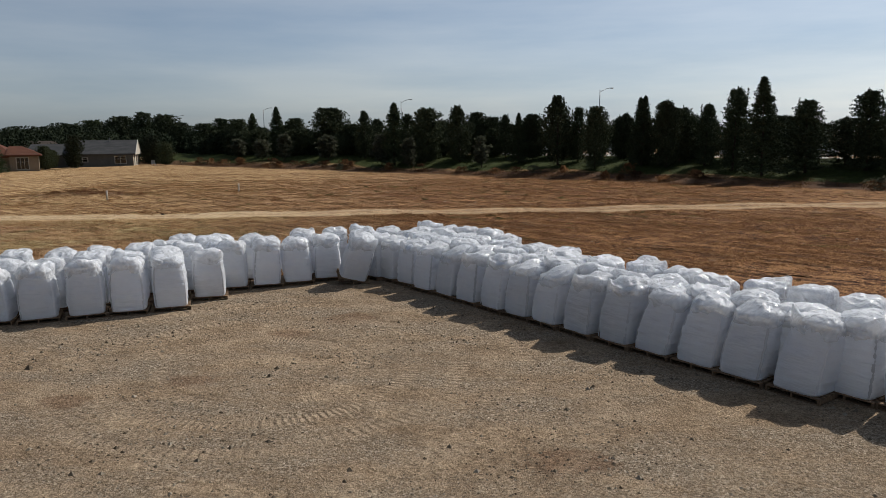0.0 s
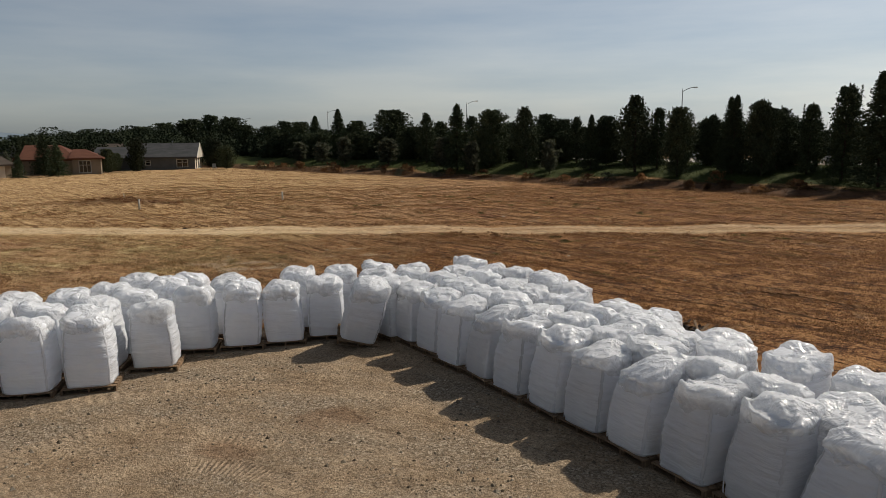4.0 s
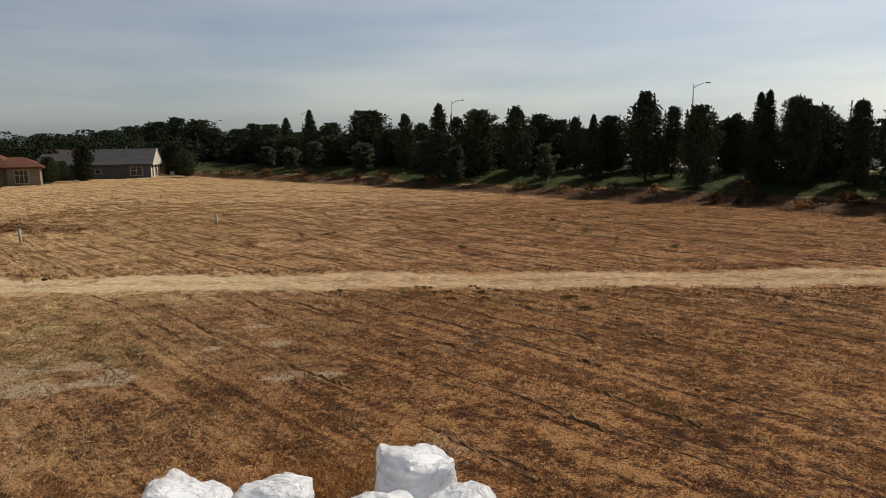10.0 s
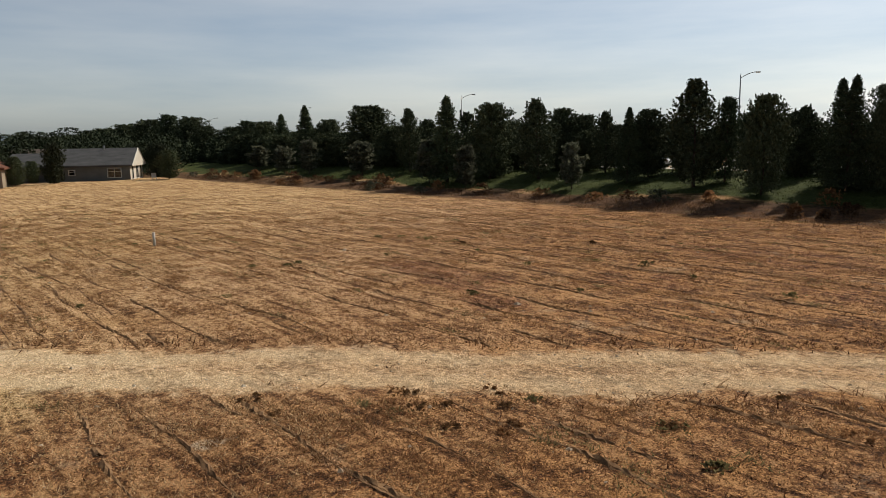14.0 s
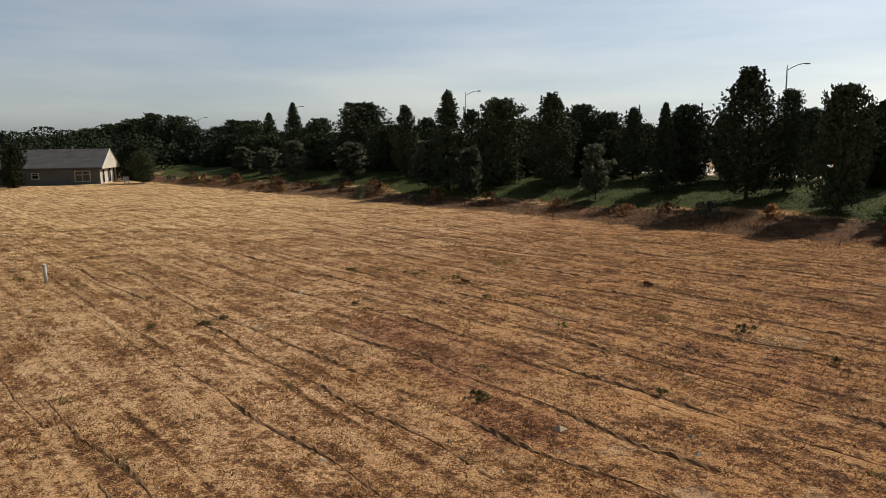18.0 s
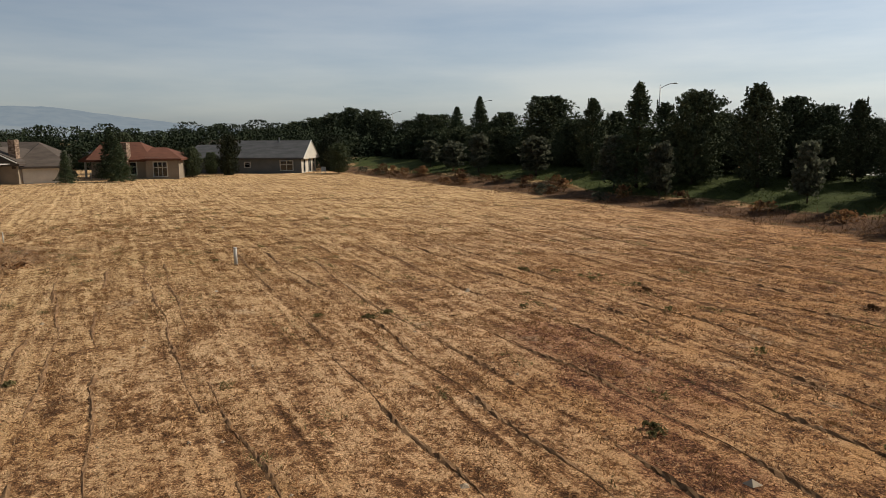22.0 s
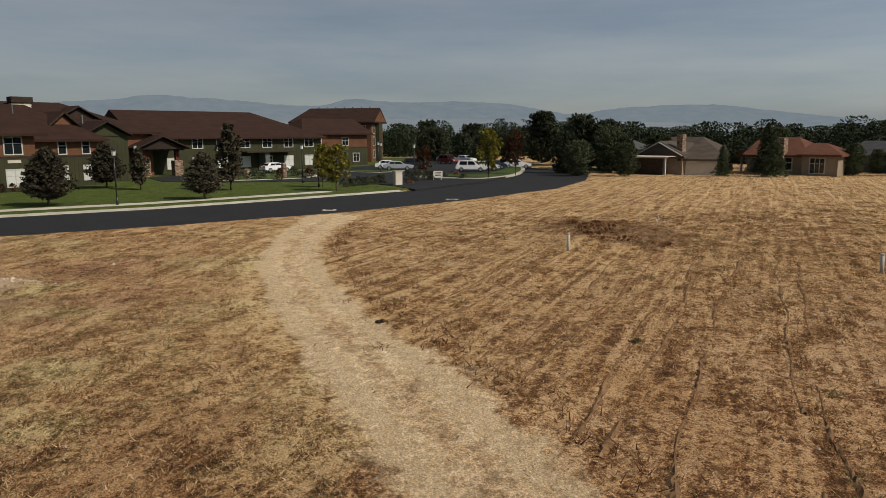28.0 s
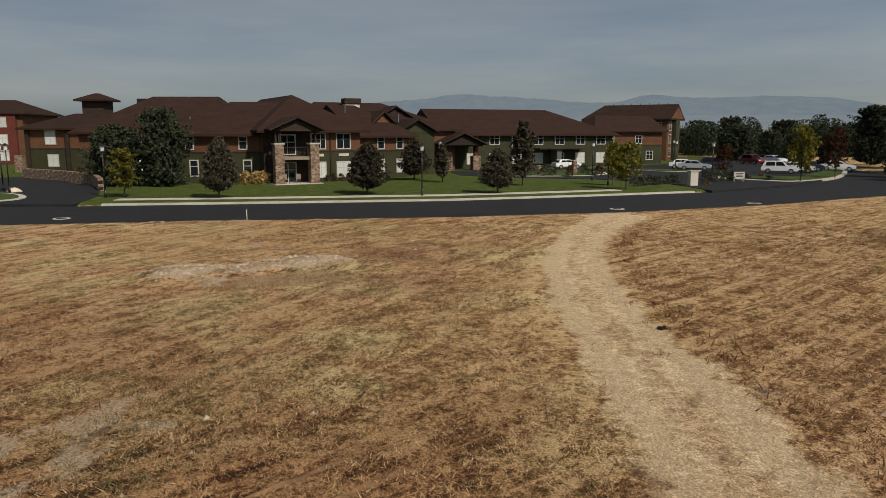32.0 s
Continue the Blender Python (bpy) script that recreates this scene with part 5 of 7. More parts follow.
on_bank(T_PINE, (183.3, 92, 10.8, 8.4), (145.8, 92, 7.8, 6.6), (46.8, 84, 7.1, 3.3), (25.8, 82, 8.9, 5.0), (29.7, 84, 7.0, 4.0), (18.3, 82, 7.5, 5.6), (35.6, 86, 7.4, 3.7), (13, 84, 8.0, 5.5), (8, 82, 7.2, 5.0), (2, 84, 8.5, 6.0), (-5, 83, 7.5, 5.5), (-12, 85, 8.5, 6.0), (10.5, 88, 5.6, 6.4), (5, 87, 5.2, 6.6), (-1.5, 88, 5.8, 6.8), (-8.5, 89, 5.6, 6.5), (15.5, 87, 5.0, 5.8), (20.5, 89, 5.2, 5.6), (28, 89, 5.0, 5.6), (-17, 86, 7.0, 6.5))
on_bank(T_TALL, (67.2, 84, 8.4, 4.7), (48.6, 82, 9.0, 5.0), (88.2, 84, 8.0, 3.6), (42.0, 88, 5.9, 3.6), (61.5, 88, 6.3, 3.2), (84.0, 90, 7.0, 4.5), (91.5, 90, 6.4, 5.0))
on_bank(T_SMALL, (80.1, 80, 4.9, 3.9), (72.2, 78, 4.7, 2.8), (59.9, 80, 4.4, 2.8), (105.6, 80, 4.9, 3.6), (94.4, 81, 4.4, 4.6), (114, 81, 4.0, 4.0), (125, 83, 4.0, 4.2))


# fillers between them, lower than the skyline
fill_rng = random.Random(31)
for _ in range(44):
    s0 = fill_rng.uniform(-4, 134)
    on_bank(fill_rng.choice((T_BROAD, T_PINE, T_BROAD)), (s0, fill_rng.uniform(88, 94), fill_rng.uniform(3.6, 5.6), fill_rng.uniform(4.2, 6.2)))


# ---- far woods and hills ----
def wood_stuff(name, label, centres, mat, seed, per=120, size=1.5):
    """Far tree crowns, joined."""
    rng = np.random.default_rng(seed)
    allv = []
    for x, y, tall, wide in centres:
        h = rng.uniform(0, 1, per)
        az = rng.uniform(0, math.tau, per)
        r = np.sqrt(np.clip(1 - ((h - 0.4) / 0.64) ** 2, 0.02, 1)) * wide / 2 * np.sqrt(rng.uniform(0.1, 1, per))
        c = np.stack([x + r * np.cos(az), y + r * np.sin(az), h * tall], -1)
        a = rng.normal(size=(per, 3)); a /= np.linalg.norm(a, axis=1)[:, None]
        b = np.cross(a, rng.normal(size=(per, 3))); b /= np.linalg.norm(b, axis=1)[:, None]
        s = size * rng.uniform(0.5, 1.2, (per, 1))
        allv.append(np.stack([c - a * s * 0.72, c + a * s * 0.4 + b * s * 0.52, c + a * s * 0.4 - b * s * 0.52], 1).reshape(-1, 3))
    v = np.concatenate(allv)
    ob = raw(name, v.tolist(), np.arange(len(v)).reshape(-1, 3).tolist(), mat)
    return tagged(ob, label, "woods", kind="stuff")


wr2 = random.Random(77)


def belt(ax, ay, bx, by, count, deep, lo, hi):
    rows = []
    for k in range(count):
        t = (k + wr2.random()) / count
        rows.append((ax + (bx - ax) * t + wr2.uniform(-deep, deep), ay + (by - ay) * t + wr2.uniform(-deep, deep), wr2.uniform(lo * 0.75, hi) * (1.0 + 0.12 * math.sin(k * 0.9) * math.sin(k * 0.37 + 1)), wr2.uniform(6, 13)))
    return rows


wood_stuff("far_woods", "dark belt of far green trees beyond the houses and car park", belt(-205, 40, -185, 130, 70, 12, 5.5, 8.5) + belt(-185, 130, -150, 180, 50, 10, 5.5, 8.5) + belt(-230, 50, -205, 160, 60, 10, 7, 10), M_FARWOOD, 3, 900, 0.46)
wood_stuff("far_woods", "dark trees between and behind the bungalows", belt(-150, 180, -85, 155, 46, 8, 5.5, 9) + belt(-150, 120, -95, 140, 36, 6, 4.5, 7.5) + belt(-260, 330, -120, 215, 60, 12, 7, 11), M_FARWOOD, 6, 1000, 0.42)
wood_stuff("far_woods", "dark far trees beyond the main road", belt(-120, 250, 130, 75, 150, 7, 5.5, 8.5) + belt(130, 75, 150, 10, 40, 10, 6, 9), M_FARWOOD, 4, 900, 0.60)
wood_stuff("far_woods", "scattered far trees behind the apartment building", belt(-150, -160, -190, -20, 40, 14, 7, 10), M_FARWOOD, 5, 500, 0.8)
UNDER = [(BX * s0 + NX * n0, BY * s0 + NY * n0, wr2.uniform(2.6, 5.6), wr2.uniform(3, 6)) for s0, n0 in ((wr2.uniform(84, 300), wr2.uniform(87, 95)) for _ in range(260))]
under = wood_stuff("undergrowth", "dark shrubs filling the bank between the trees", UNDER, M_FARWOOD, 8, 400, 0.50)
under.location.z = 1.2


def hills(name, label, dist, bearings, heights, seed, mat):
    """A long ridge on the horizon; bearings in degrees left of +y, with the height of the crest at each."""
    verts, faces = [], []
    count, depth = 360, 8
    for k in range(count + 1):
        t = k / count
        az = bearings[0] + (bearings[-1] - bearings[0]) * t
        a = radians(az)
        prof = sum(float(np.interp(az + o, bearings, heights)) for o in (-0.5, 0, 0.5)) / 3
        prof *= 1 + 0.03 * noise.noise(Vector((t * 60, seed, 0))) + 0.02 * noise.noise(Vector((t * 170, seed, 3)))
        for j in range(depth):
            w = j / (depth - 1)
            d = dist + 900 * w
            wob = 1 + 0.35 * (1 - w) * noise.noise(Vector((t * 60, w * 2.5, seed)))
            verts.append((-math.sin(a) * d, math.cos(a) * d, float(-12 + (prof * d / dist + 12) * (0.12 + 0.88 * w) * wob)))
    for k in range(count):
        for j in range(depth - 1):
            i = k * depth + j
            faces.append((i, i + depth, i + depth + 1, i + 1))
    ob = raw(name, verts, faces, mat, smooth=True)
    return tagged(ob, label, "mountains", kind="structure")


# Distance haze is painted: blue-grey emission over a near-black base, so the hills glow.
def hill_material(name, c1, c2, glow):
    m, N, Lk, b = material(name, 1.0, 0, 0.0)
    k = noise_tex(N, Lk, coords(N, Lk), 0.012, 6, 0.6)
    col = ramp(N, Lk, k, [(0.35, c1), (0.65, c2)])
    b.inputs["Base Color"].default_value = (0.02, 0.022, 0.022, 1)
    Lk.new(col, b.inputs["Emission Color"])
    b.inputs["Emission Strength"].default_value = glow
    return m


M_HILL_FAR = hill_material("far_hills_haze_glow", (0.165, 0.205, 0.24), (0.20, 0.235, 0.26), 1.0)
M_HILL = hill_material("foothills_haze_glow", (0.19, 0.225, 0.25), (0.235, 0.26, 0.27), 1.0)
hills("backdrop", "mountain ridge on the horizon with blue haze painted in as glow", 3300, (36, 45.5, 50, 55.2, 59, 62.9, 65.8, 68.6, 71.2, 74.8, 80, 83.4, 85, 87.7, 90, 94.9, 98.2, 101, 104, 110, 118), (8, 58, 92, 132, 133, 120, 92, 124, 149, 160, 154, 177, 145, 138, 151, 172, 184, 157, 150, 90, 10), 4.2, M_HILL_FAR)
hills("backdrop", "foothills below the ridge with pale haze painted in as glow", 2600, (40, 50, 60, 70, 80, 90, 100, 115), (6, 32, 48, 60, 66, 62, 50, 6), 7.7, M_HILL)
# ---- street lamps on the main road ----
M_STEEL = mottled("galvanised_steel", (0.16, 0.17, 0.17), (0.27, 0.28, 0.28), 2, 30, 0.45, 0.5, 0.1, 0.002, 0.8)
M_BLACKMETAL = mottled("black_painted_metal", (0.008, 0.008, 0.009), (0.02, 0.02, 0.02), 3, 30, 0.4, 0.5, 0.1, 0.002, 0.0)
M_LENS = mottled("frosted_lamp_glass", (0.55, 0.55, 0.5), (0.75, 0.75, 0.7), 5, 40, 0.25, 0.5, 0.1, 0.002)


def make_street_lamp():
    ob = thing("street_lamp", pose(0, 0, -60), "tall galvanised street lamp with a curved arm beside the main road", "street lamp", "street lamps along the main road")
    bm = bmesh.new()
    tube(bm, (0, 0, 0), (0, 0, 10.3), 0.12, 0.065, 10)
    part("pole", bm, M_STEEL, ob, smooth=True)
    bm = bmesh.new()
    box(bm, -0.2, 0.2, -0.2, 0.2, 0, 0.06)
    part("base_plate", bm, M_STEEL, ob)
    bm = bmesh.new()
    prev = Vector((0, 0, 10.0))
    for k in range(1, 8):
        t = k / 7
        q = Vector((1.75 * t, 0, 10.0 + 0.65 * math.sin(t * math.pi / 2)))
        tube(bm, prev, q, 0.05, 0.042, 7)
        prev = q
    part("arm", bm, M_STEEL, ob, smooth=True)
    bm = boxed(1.70, 2.25, -0.12, 0.12, 10.58, 10.72, bevel=0.04)
    head = part("lamp_head", bm, M_STEEL, ob)
    part("lens", boxed(1.8, 2.2, -0.09, 0.09, 10.555, 10.585), M_LENS, head)
    bm = bmesh.new()
    tube(bm, (0, 0, 10.3), (0, 0, 10.5), 0.03, 0.03, 6)
    part("photo_cell", bm, M_STEEL, ob)
    return ob


lamp0 = make_street_lamp()
for lx, ly in ((15.8, 119.3), (-21.4, 146.1), (-60.7, 173.8), (-96.0, 198.8), (-133, 225), (-178, 257)):
    copy_thing(lamp0, pose(lx, ly, float(land(lx, ly)), 0, 0, 12))
for o in (*lamp0.children_recursive, lamp0):
    bpy.data.objects.remove(o)

# ---- apartment building across the road ----
M_ROOF = mottled("brown_shingles", (0.022, 0.011, 0.008), (0.044, 0.023, 0.016), 0.6, 9, 0.9, 0.15, 0.5, 0.02, vary=0.06, stretch=(1, 1, 5))
M_ROOF_GREY = mottled("grey_shingles", (0.045, 0.046, 0.047), (0.09, 0.09, 0.09), 0.6, 9, 0.9, 0.15, 0.5, 0.02, vary=0, stretch=(1, 1, 5))
M_ROOF_TAN = mottled("tan_shingles", (0.055, 0.043, 0.034), (0.10, 0.08, 0.065), 0.6, 9, 0.9, 0.15, 0.5, 0.02, vary=0, stretch=(1, 1, 5))
M_ROOF_RED = mottled("red_tile_roof", (0.085, 0.035, 0.022), (0.145, 0.062, 0.038), 0.8, 9, 0.9, 0.15, 0.5, 0.02, vary=0, stretch=(1, 1, 5))
M_GREEN = mottled("green_board_siding", (0.030, 0.031, 0.014), (0.050, 0.050, 0.024), 0.5, 20, 0.8, 0.2, 0.2, 0.005, vary=0.05)
M_ORANGE = mottled("orange_lap_siding", (0.095, 0.043, 0.022), (0.15, 0.070, 0.036), 0.5, 20, 0.8, 0.2, 0.2, 0.005, vary=0.05)
M_REDWALL = mottled("red_siding", (0.085, 0.022, 0.016), (0.13, 0.035, 0.025), 0.5, 20, 0.8, 0.2, 0.2, 0.005, vary=0.05)
M_TIMBER = mottled("dark_stained_timber", (0.018, 0.012, 0.009), (0.045, 0.03, 0.021), 2, 25, 0.8, 0.2, 0.3, 0.005)
M_WHITE = mottled("white_painted_trim", (0.36, 0.345, 0.30), (0.50, 0.48, 0.42), 2, 30, 0.6, 0.3, 0.1, 0.002, vary=0.05)
M_BLIND = mottled("pale_window_blind", (0.42, 0.43, 0.40), (0.60, 0.60, 0.56), 3, 50, 0.5, 0.4, 0.1, 0.002, vary=0.15, stretch=(1, 1, 8))
M_GREYWALL = mottled("grey_siding", (0.085, 0.088, 0.084), (0.13, 0.133, 0.128), 0.6, 22, 0.8, 0.2, 0.2, 0.005, vary=0.04)
M_TAN = mottled("tan_siding", (0.20, 0.16, 0.115), (0.30, 0.245, 0.18), 0.6, 22, 0.8, 0.2, 0.2, 0.005, vary=0.04)
M_CREAM = mottled("cream_siding", (0.44, 0.40, 0.33), (0.58, 0.53, 0.44), 0.6, 22, 0.8, 0.2, 0.2, 0.005, vary=0.04)


def stone_material():
    m, N, Lk, b = material("stacked_stone", 0.9, 0, 0.2)
    v = N.new("ShaderNodeTexVoronoi")
    v.inputs["Scale"].default_value = 3.6
    Lk.new(coords(N, Lk, (1, 1, 2.2)), v.inputs["Vector"])
    col = ramp(N, Lk, v.outputs["Color"], [(0.1, (0.095, 0.058, 0.038)), (0.5, (0.20, 0.135, 0.092)), (0.9, (0.34, 0.25, 0.18))])
    Lk.new(col, b.inputs["Base Color"])
    relief(N, Lk, b, v.outputs["Distance"], 0.8, 0.05)
    return m


M_STONE = stone_material()
M_GLASS, _n, _l, _b = material("dark_window_glass", 0.06, 0, 0.6)
_b.inputs["Base Color"].default_value = (0.012, 0.015, 0.018, 1)
WINDOWS = {}


def window_on(parent, m, wide, tall, bars, blind, name="window"):
    """A white frame with a pane behind it; m puts the middle of its sill on the wall, x along the wall, -y outwards."""
    key = (wide, tall, bars, blind)
    h, t = wide / 2, 0.12
    if key not in WINDOWS:
        bm = bmesh.new()
        outer, inner = [(-h - t, -t), (h + t, -t), (h + t, tall + t), (-h - t, tall + t)], [(-h, 0), (h, 0), (h, tall), (-h, tall)]
        loops = [[bm.verts.new((x, y, z)) for x, z in ring] for ring, y in ((outer, 0.0), (outer, -0.07), (inner, -0.07), (inner, 0.0))]
        for p, q in zip(loops, loops[1:]):
            for k in range(4):
                bm.faces.new((p[k], p[(k + 1) % 4], q[(k + 1) % 4], q[k]))
        WINDOWS[key] = (mesh_of("window", bm, M_WHITE), mesh_of("pane", boxed(-h, h, -0.03, -0.004, 0, tall), M_BLIND if blind else M_GLASS),
                        mesh_of("mullion", boxed(-0.035, 0.035, -0.06, -0.032, 0, tall), M_WHITE), mesh_of("rail", boxed(-h, h, -0.064, -0.034, tall * 0.62, tall * 0.62 + 0.06), M_WHITE))
    frame_me, pane_me, bar_me, rail_me = WINDOWS[key]
    w = share(name, frame_me, parent, m)
    share("pane", pane_me, w)
    share("rail", rail_me, w)
    for k in range(1, bars):
        share("mullion", bar_me, w, pose(-h + wide * k / bars, 0, 0))
    return w


class Block:
    """A wing with its front from a to b (left to right as seen from the field), deep metres behind it."""

    def __init__(self, parent, a, b, deep, eave, z0=-0.3):
        self.parent, self.a, self.b, self.deep, self.eave, self.z0 = parent, Vector(a), Vector(b), deep, eave, z0
        d = self.b - self.a
        self.wide = d.length
        self.turn = math.degrees(math.atan2(d.y, d.x))
        self.m = pose(a[0], a[1], 0, 0, 0, self.turn)

    def walls(self, lower, upper=None, split=3.3, battens=True):
        w, dp = self.wide, self.deep
        top = split if upper else self.eave + 0.2
        part("wall", boxed(0, w, 0, dp, self.z0, top), lower, self.parent).matrix_basis = self.m
        if upper:
            part("upper_wall", boxed(0.02, w - 0.02, 0.02, dp - 0.02, split, self.eave + 0.2), upper, self.parent).matrix_basis = self.m
            bm = bmesh.new()
            box(bm, -0.03, w + 0.03, -0.03, 0.0, split - 0.08, split + 0.10)
            box(bm, w, w + 0.03, 0.0, dp, split - 0.08, split + 0.10)
            part("trim_band", bm, M_TIMBER, self.parent).matrix_basis = self.m
            bm = bmesh.new()
            z = split + 0.25
            while z < self.eave - 0.1:
                box(bm, 0.0, w, 0.0, 0.02, z, z + 0.03)
                z += 0.2
            part("lap_boards", bm, upper, self.parent).matrix_basis = self.m
        if battens:
            bm = bmesh.new()
            for k in range(int(w / 0.45)):
                box(bm, 0.2 + k * 0.45, 0.26 + k * 0.45, -0.025, 0.0, self.z0, top - 0.1)
            for k in range(int(dp / 0.45)):
                box(bm, w, w + 0.025, 0.2 + k * 0.45, 0.26 + k * 0.45, self.z0, top - 0.1)
            part("batten_siding", bm, lower, self.parent).matrix_basis = self.m
        return self

    def roof(self, ridge, axis="x", near=0.0, far=0.0, over=0.7, mat=None, shift=0.5):
        """A pitched roof; axis: the way the ridge runs; near and far: how far the hips draw the ridge in (0: gable)."""
        w, dp, e = self.wide, self.deep, self.eave
        mat = mat or M_ROOF
        bm = bmesh.new()
        x0, x1, y0, y1 = -over, w + over, -over, dp + over
        th = 0.26
        if axis == "x":
            ra, rb = (x0 + near, y0 + (y1 - y0) * shift, ridge), (x1 - far, y0 + (y1 - y0) * shift, ridge)
        else:
            ra, rb = (x0 + (x1 - x0) * shift, y0 + near, ridge), (x0 + (x1 - x0) * shift, y1 - far, ridge)
        base = [(x0, y0), (x1, y0), (x1, y1), (x0, y1)]
        lo = [bm.verts.new((x, y, e - th)) for x, y in base]
        hi = [bm.verts.new((x, y, e)) for x, y in base]
        A, B = bm.verts.new(ra), bm.verts.new(rb)
        bm.faces.new(lo[::-1])
        for k in range(4):
            j = (k + 1) % 4
            bm.faces.new((lo[k], lo[j], hi[j], hi[k]))
        if axis == "x":
            for f in ((hi[0], hi[1], B, A), (hi[1], hi[2], B), (hi[2], hi[3], A, B), (hi[3], hi[0], A)):
                bm.faces.new(f)
        else:
            for f in ((hi[0], hi[1], A), (hi[1], hi[2], B, A), (hi[2], hi[3], B), (hi[3], hi[0], A, B)):
                bm.faces.new(f)
        ob = part("roof", bm, mat, self.parent)
        ob.matrix_basis = self.m
        return self

    def front(self, x, z, wide, tall, bars=2, blind=False):
        window_on(self.parent, self.m @ pose(x, -0.0, z), wide, tall, bars, blind)
        return self

    def right(self, y, z, wide, tall, bars=2, blind=False):
        window_on(self.parent, self.m @ pose(self.wide, y, z, 0, 0, 90), wide, tall, bars, blind)
        return self

    def gable_front(self, x, wide, z, peak, out, mat, over=0.5, deep=3.0, fill=None):
        """A small gable roof that faces the front, with its dark timber and filled triangle."""
        bm = bmesh.new()
        h = wide / 2
        pr = [(x - h, z), (x, peak), (x + h, z)]
        for (ax, az), (bx, bz) in zip(pr, pr[1:]):
            vs = []
            for y in (-out - over, deep):
                for dz in (0, 0.24):
                    vs += [bm.verts.new((ax, y, az + dz)), bm.verts.new((bx, y, bz + dz))]
            for f in ((0, 1, 5, 4), (2, 6, 7, 3), (0, 2, 3, 1), (4, 5, 7, 6), (0, 4, 6, 2), (1, 3, 7, 5)):
                bm.faces.new([vs[i] for i in f])
        bmesh.ops.recalc_face_normals(bm, faces=bm.faces[:])
        part("gable_roof", bm, mat, self.parent).matrix_basis = self.m
        bm = bmesh.new()
        vs = [bm.verts.new(p) for p in ((x - h * 0.86, -out, z), (x + h * 0.86, -out, z), (x, -out, peak - 0.12), (x - h * 0.86, -out + 0.15, z), (x + h * 0.86, -out + 0.15, z), (x, -out + 0.15, peak - 0.12))]
        for f in ((0, 1, 2), (5, 4, 3), (0, 3, 4, 1), (1, 4, 5, 2), (2, 5, 3, 0)):
            bm.faces.new([vs[i] for i in f])
        part("gable_wall", bm, fill or M_TIMBER, self.parent).matrix_basis = self.m
        bm = bmesh.new()
        for s in (-1, 1):
            tube(bm, (x, -out - over - 0.02, peak + 0.05), (x + s * h, -out - over - 0.02, z + 0.06), 0.09, 0.09, 4)
        part("barge_board", bm, M_WHITE if fill == M_CREAM else M_TIMBER, self.parent).matrix_basis = self.m
        return self


apartments = thing("apartment_building", pose(0, 0, 0), "long two-storey apartment building, green and orange siding, brown shingle roofs", "building")
# left wing
b = Block(apartments, (-73.6, 1.0), (-76.6, 11.0), 14, 5.35).walls(M_GREEN, M_ORANGE, 3.35).roof(9.1, "x", 6.5, 0, 0.9)
for x in (2.2, 5.4, 7.9):
    b.front(x, 3.75, 0.75, 1.25, 1)
b.front(8.3, 0.85, 0.75, 1.6, 1).front(2.6, 0.85, 0.75, 1.6, 1)
# front wing with the porch
b = Block(apartments, (-75.1, 11.3), (-82.3, 20.0), 20, 5.75).walls(M_GREEN, M_ORANGE, 3.4).roof(9.95, "y", 8.0, 0, 0.9)
for x in (6.2, 9.2):
    b.front(x, 3.75, 1.55, 1.6, 3 if x < 7 else 2).front(x, 0.55, 1.55, 1.6, 3 if x < 7 else 2, True)
    bm = boxed(x - 0.6, x + 0.6, -0.10, -0.002, 2.85, 3.15)
    part("vent_grille", bm, M_CREAM, apartments).matrix_basis = b.m
bm = bmesh.new()
box(bm, 7.55, 7.67, -0.12, -0.002, -0.2, 5.5)
part("downpipe", bm, M_TIMBER, apartments).matrix_basis = b.m
# flat dark panel on the wall, painting in the shade behind the porch
bm = bmesh.new()
box(bm, -0.02, 5.6, -0.05, 0.0, -0.1, 5.55)
part("porch_recess", bm, M_TIMBER, apartments, "flat dark wall panel standing in for the shade behind the porch").matrix_basis = b.m
for x in (0.5, 4.4):
    part("stone_pillar", boxed(x, x + 1.0, -2.5, -1.5, -0.3, 4.25, bevel=0.03), M_STONE, apartments, "stacked tan stone pillar").matrix_basis = b.m
    part("pillar_cap", boxed(x - 0.08, x + 1.08, -2.58, -1.42, 4.25, 4.4), M_CONCRETE, apartments).matrix_basis = b.m
    bm = bmesh.new()
    for dx in (0.25, 0.75):
        box(bm, x + dx - 0.09, x + dx + 0.09, -2.1, -1.92, 4.4, 5.9)
    part("timber_posts", bm, M_TIMBER, apartments).matrix_basis = b.m
part("balcony_floor", boxed(1.5, 4.4, -2.2, 0, 2.6, 2.95), M_TAN, apartments, "tan balcony floor and fascia").matrix_basis = b.m
part("balcony_rail", boxed(1.5, 4.4, -2.2, -2.14, 3.9, 3.98), M_TIMBER, apartments).matrix_basis = b.m
for k in range(14):
    part("baluster", boxed(1.55 + k * 0.2, 1.58 + k * 0.2, -2.19, -2.16, 2.95, 3.9), M_TIMBER, apartments).matrix_basis = b.m
b.gable_front(2.95, 6.1, 5.65, 7.0, 2.4, M_ROOF, 0.5, 6.0)
window_on(apartments, b.m @ pose(2.6, -0.055, 3.2), 1.7, 2.0, 2, False)
window_on(apartments, b.m @ pose(2.6, -0.055, 0.1), 1.7, 2.1, 2, False, "glass_door")
part("patio", boxed(0.3, 5.6, -3.0, 0, -0.2, 0.06), M_CONCRETE, apartments).matrix_basis = b.m
porch_m = b.m
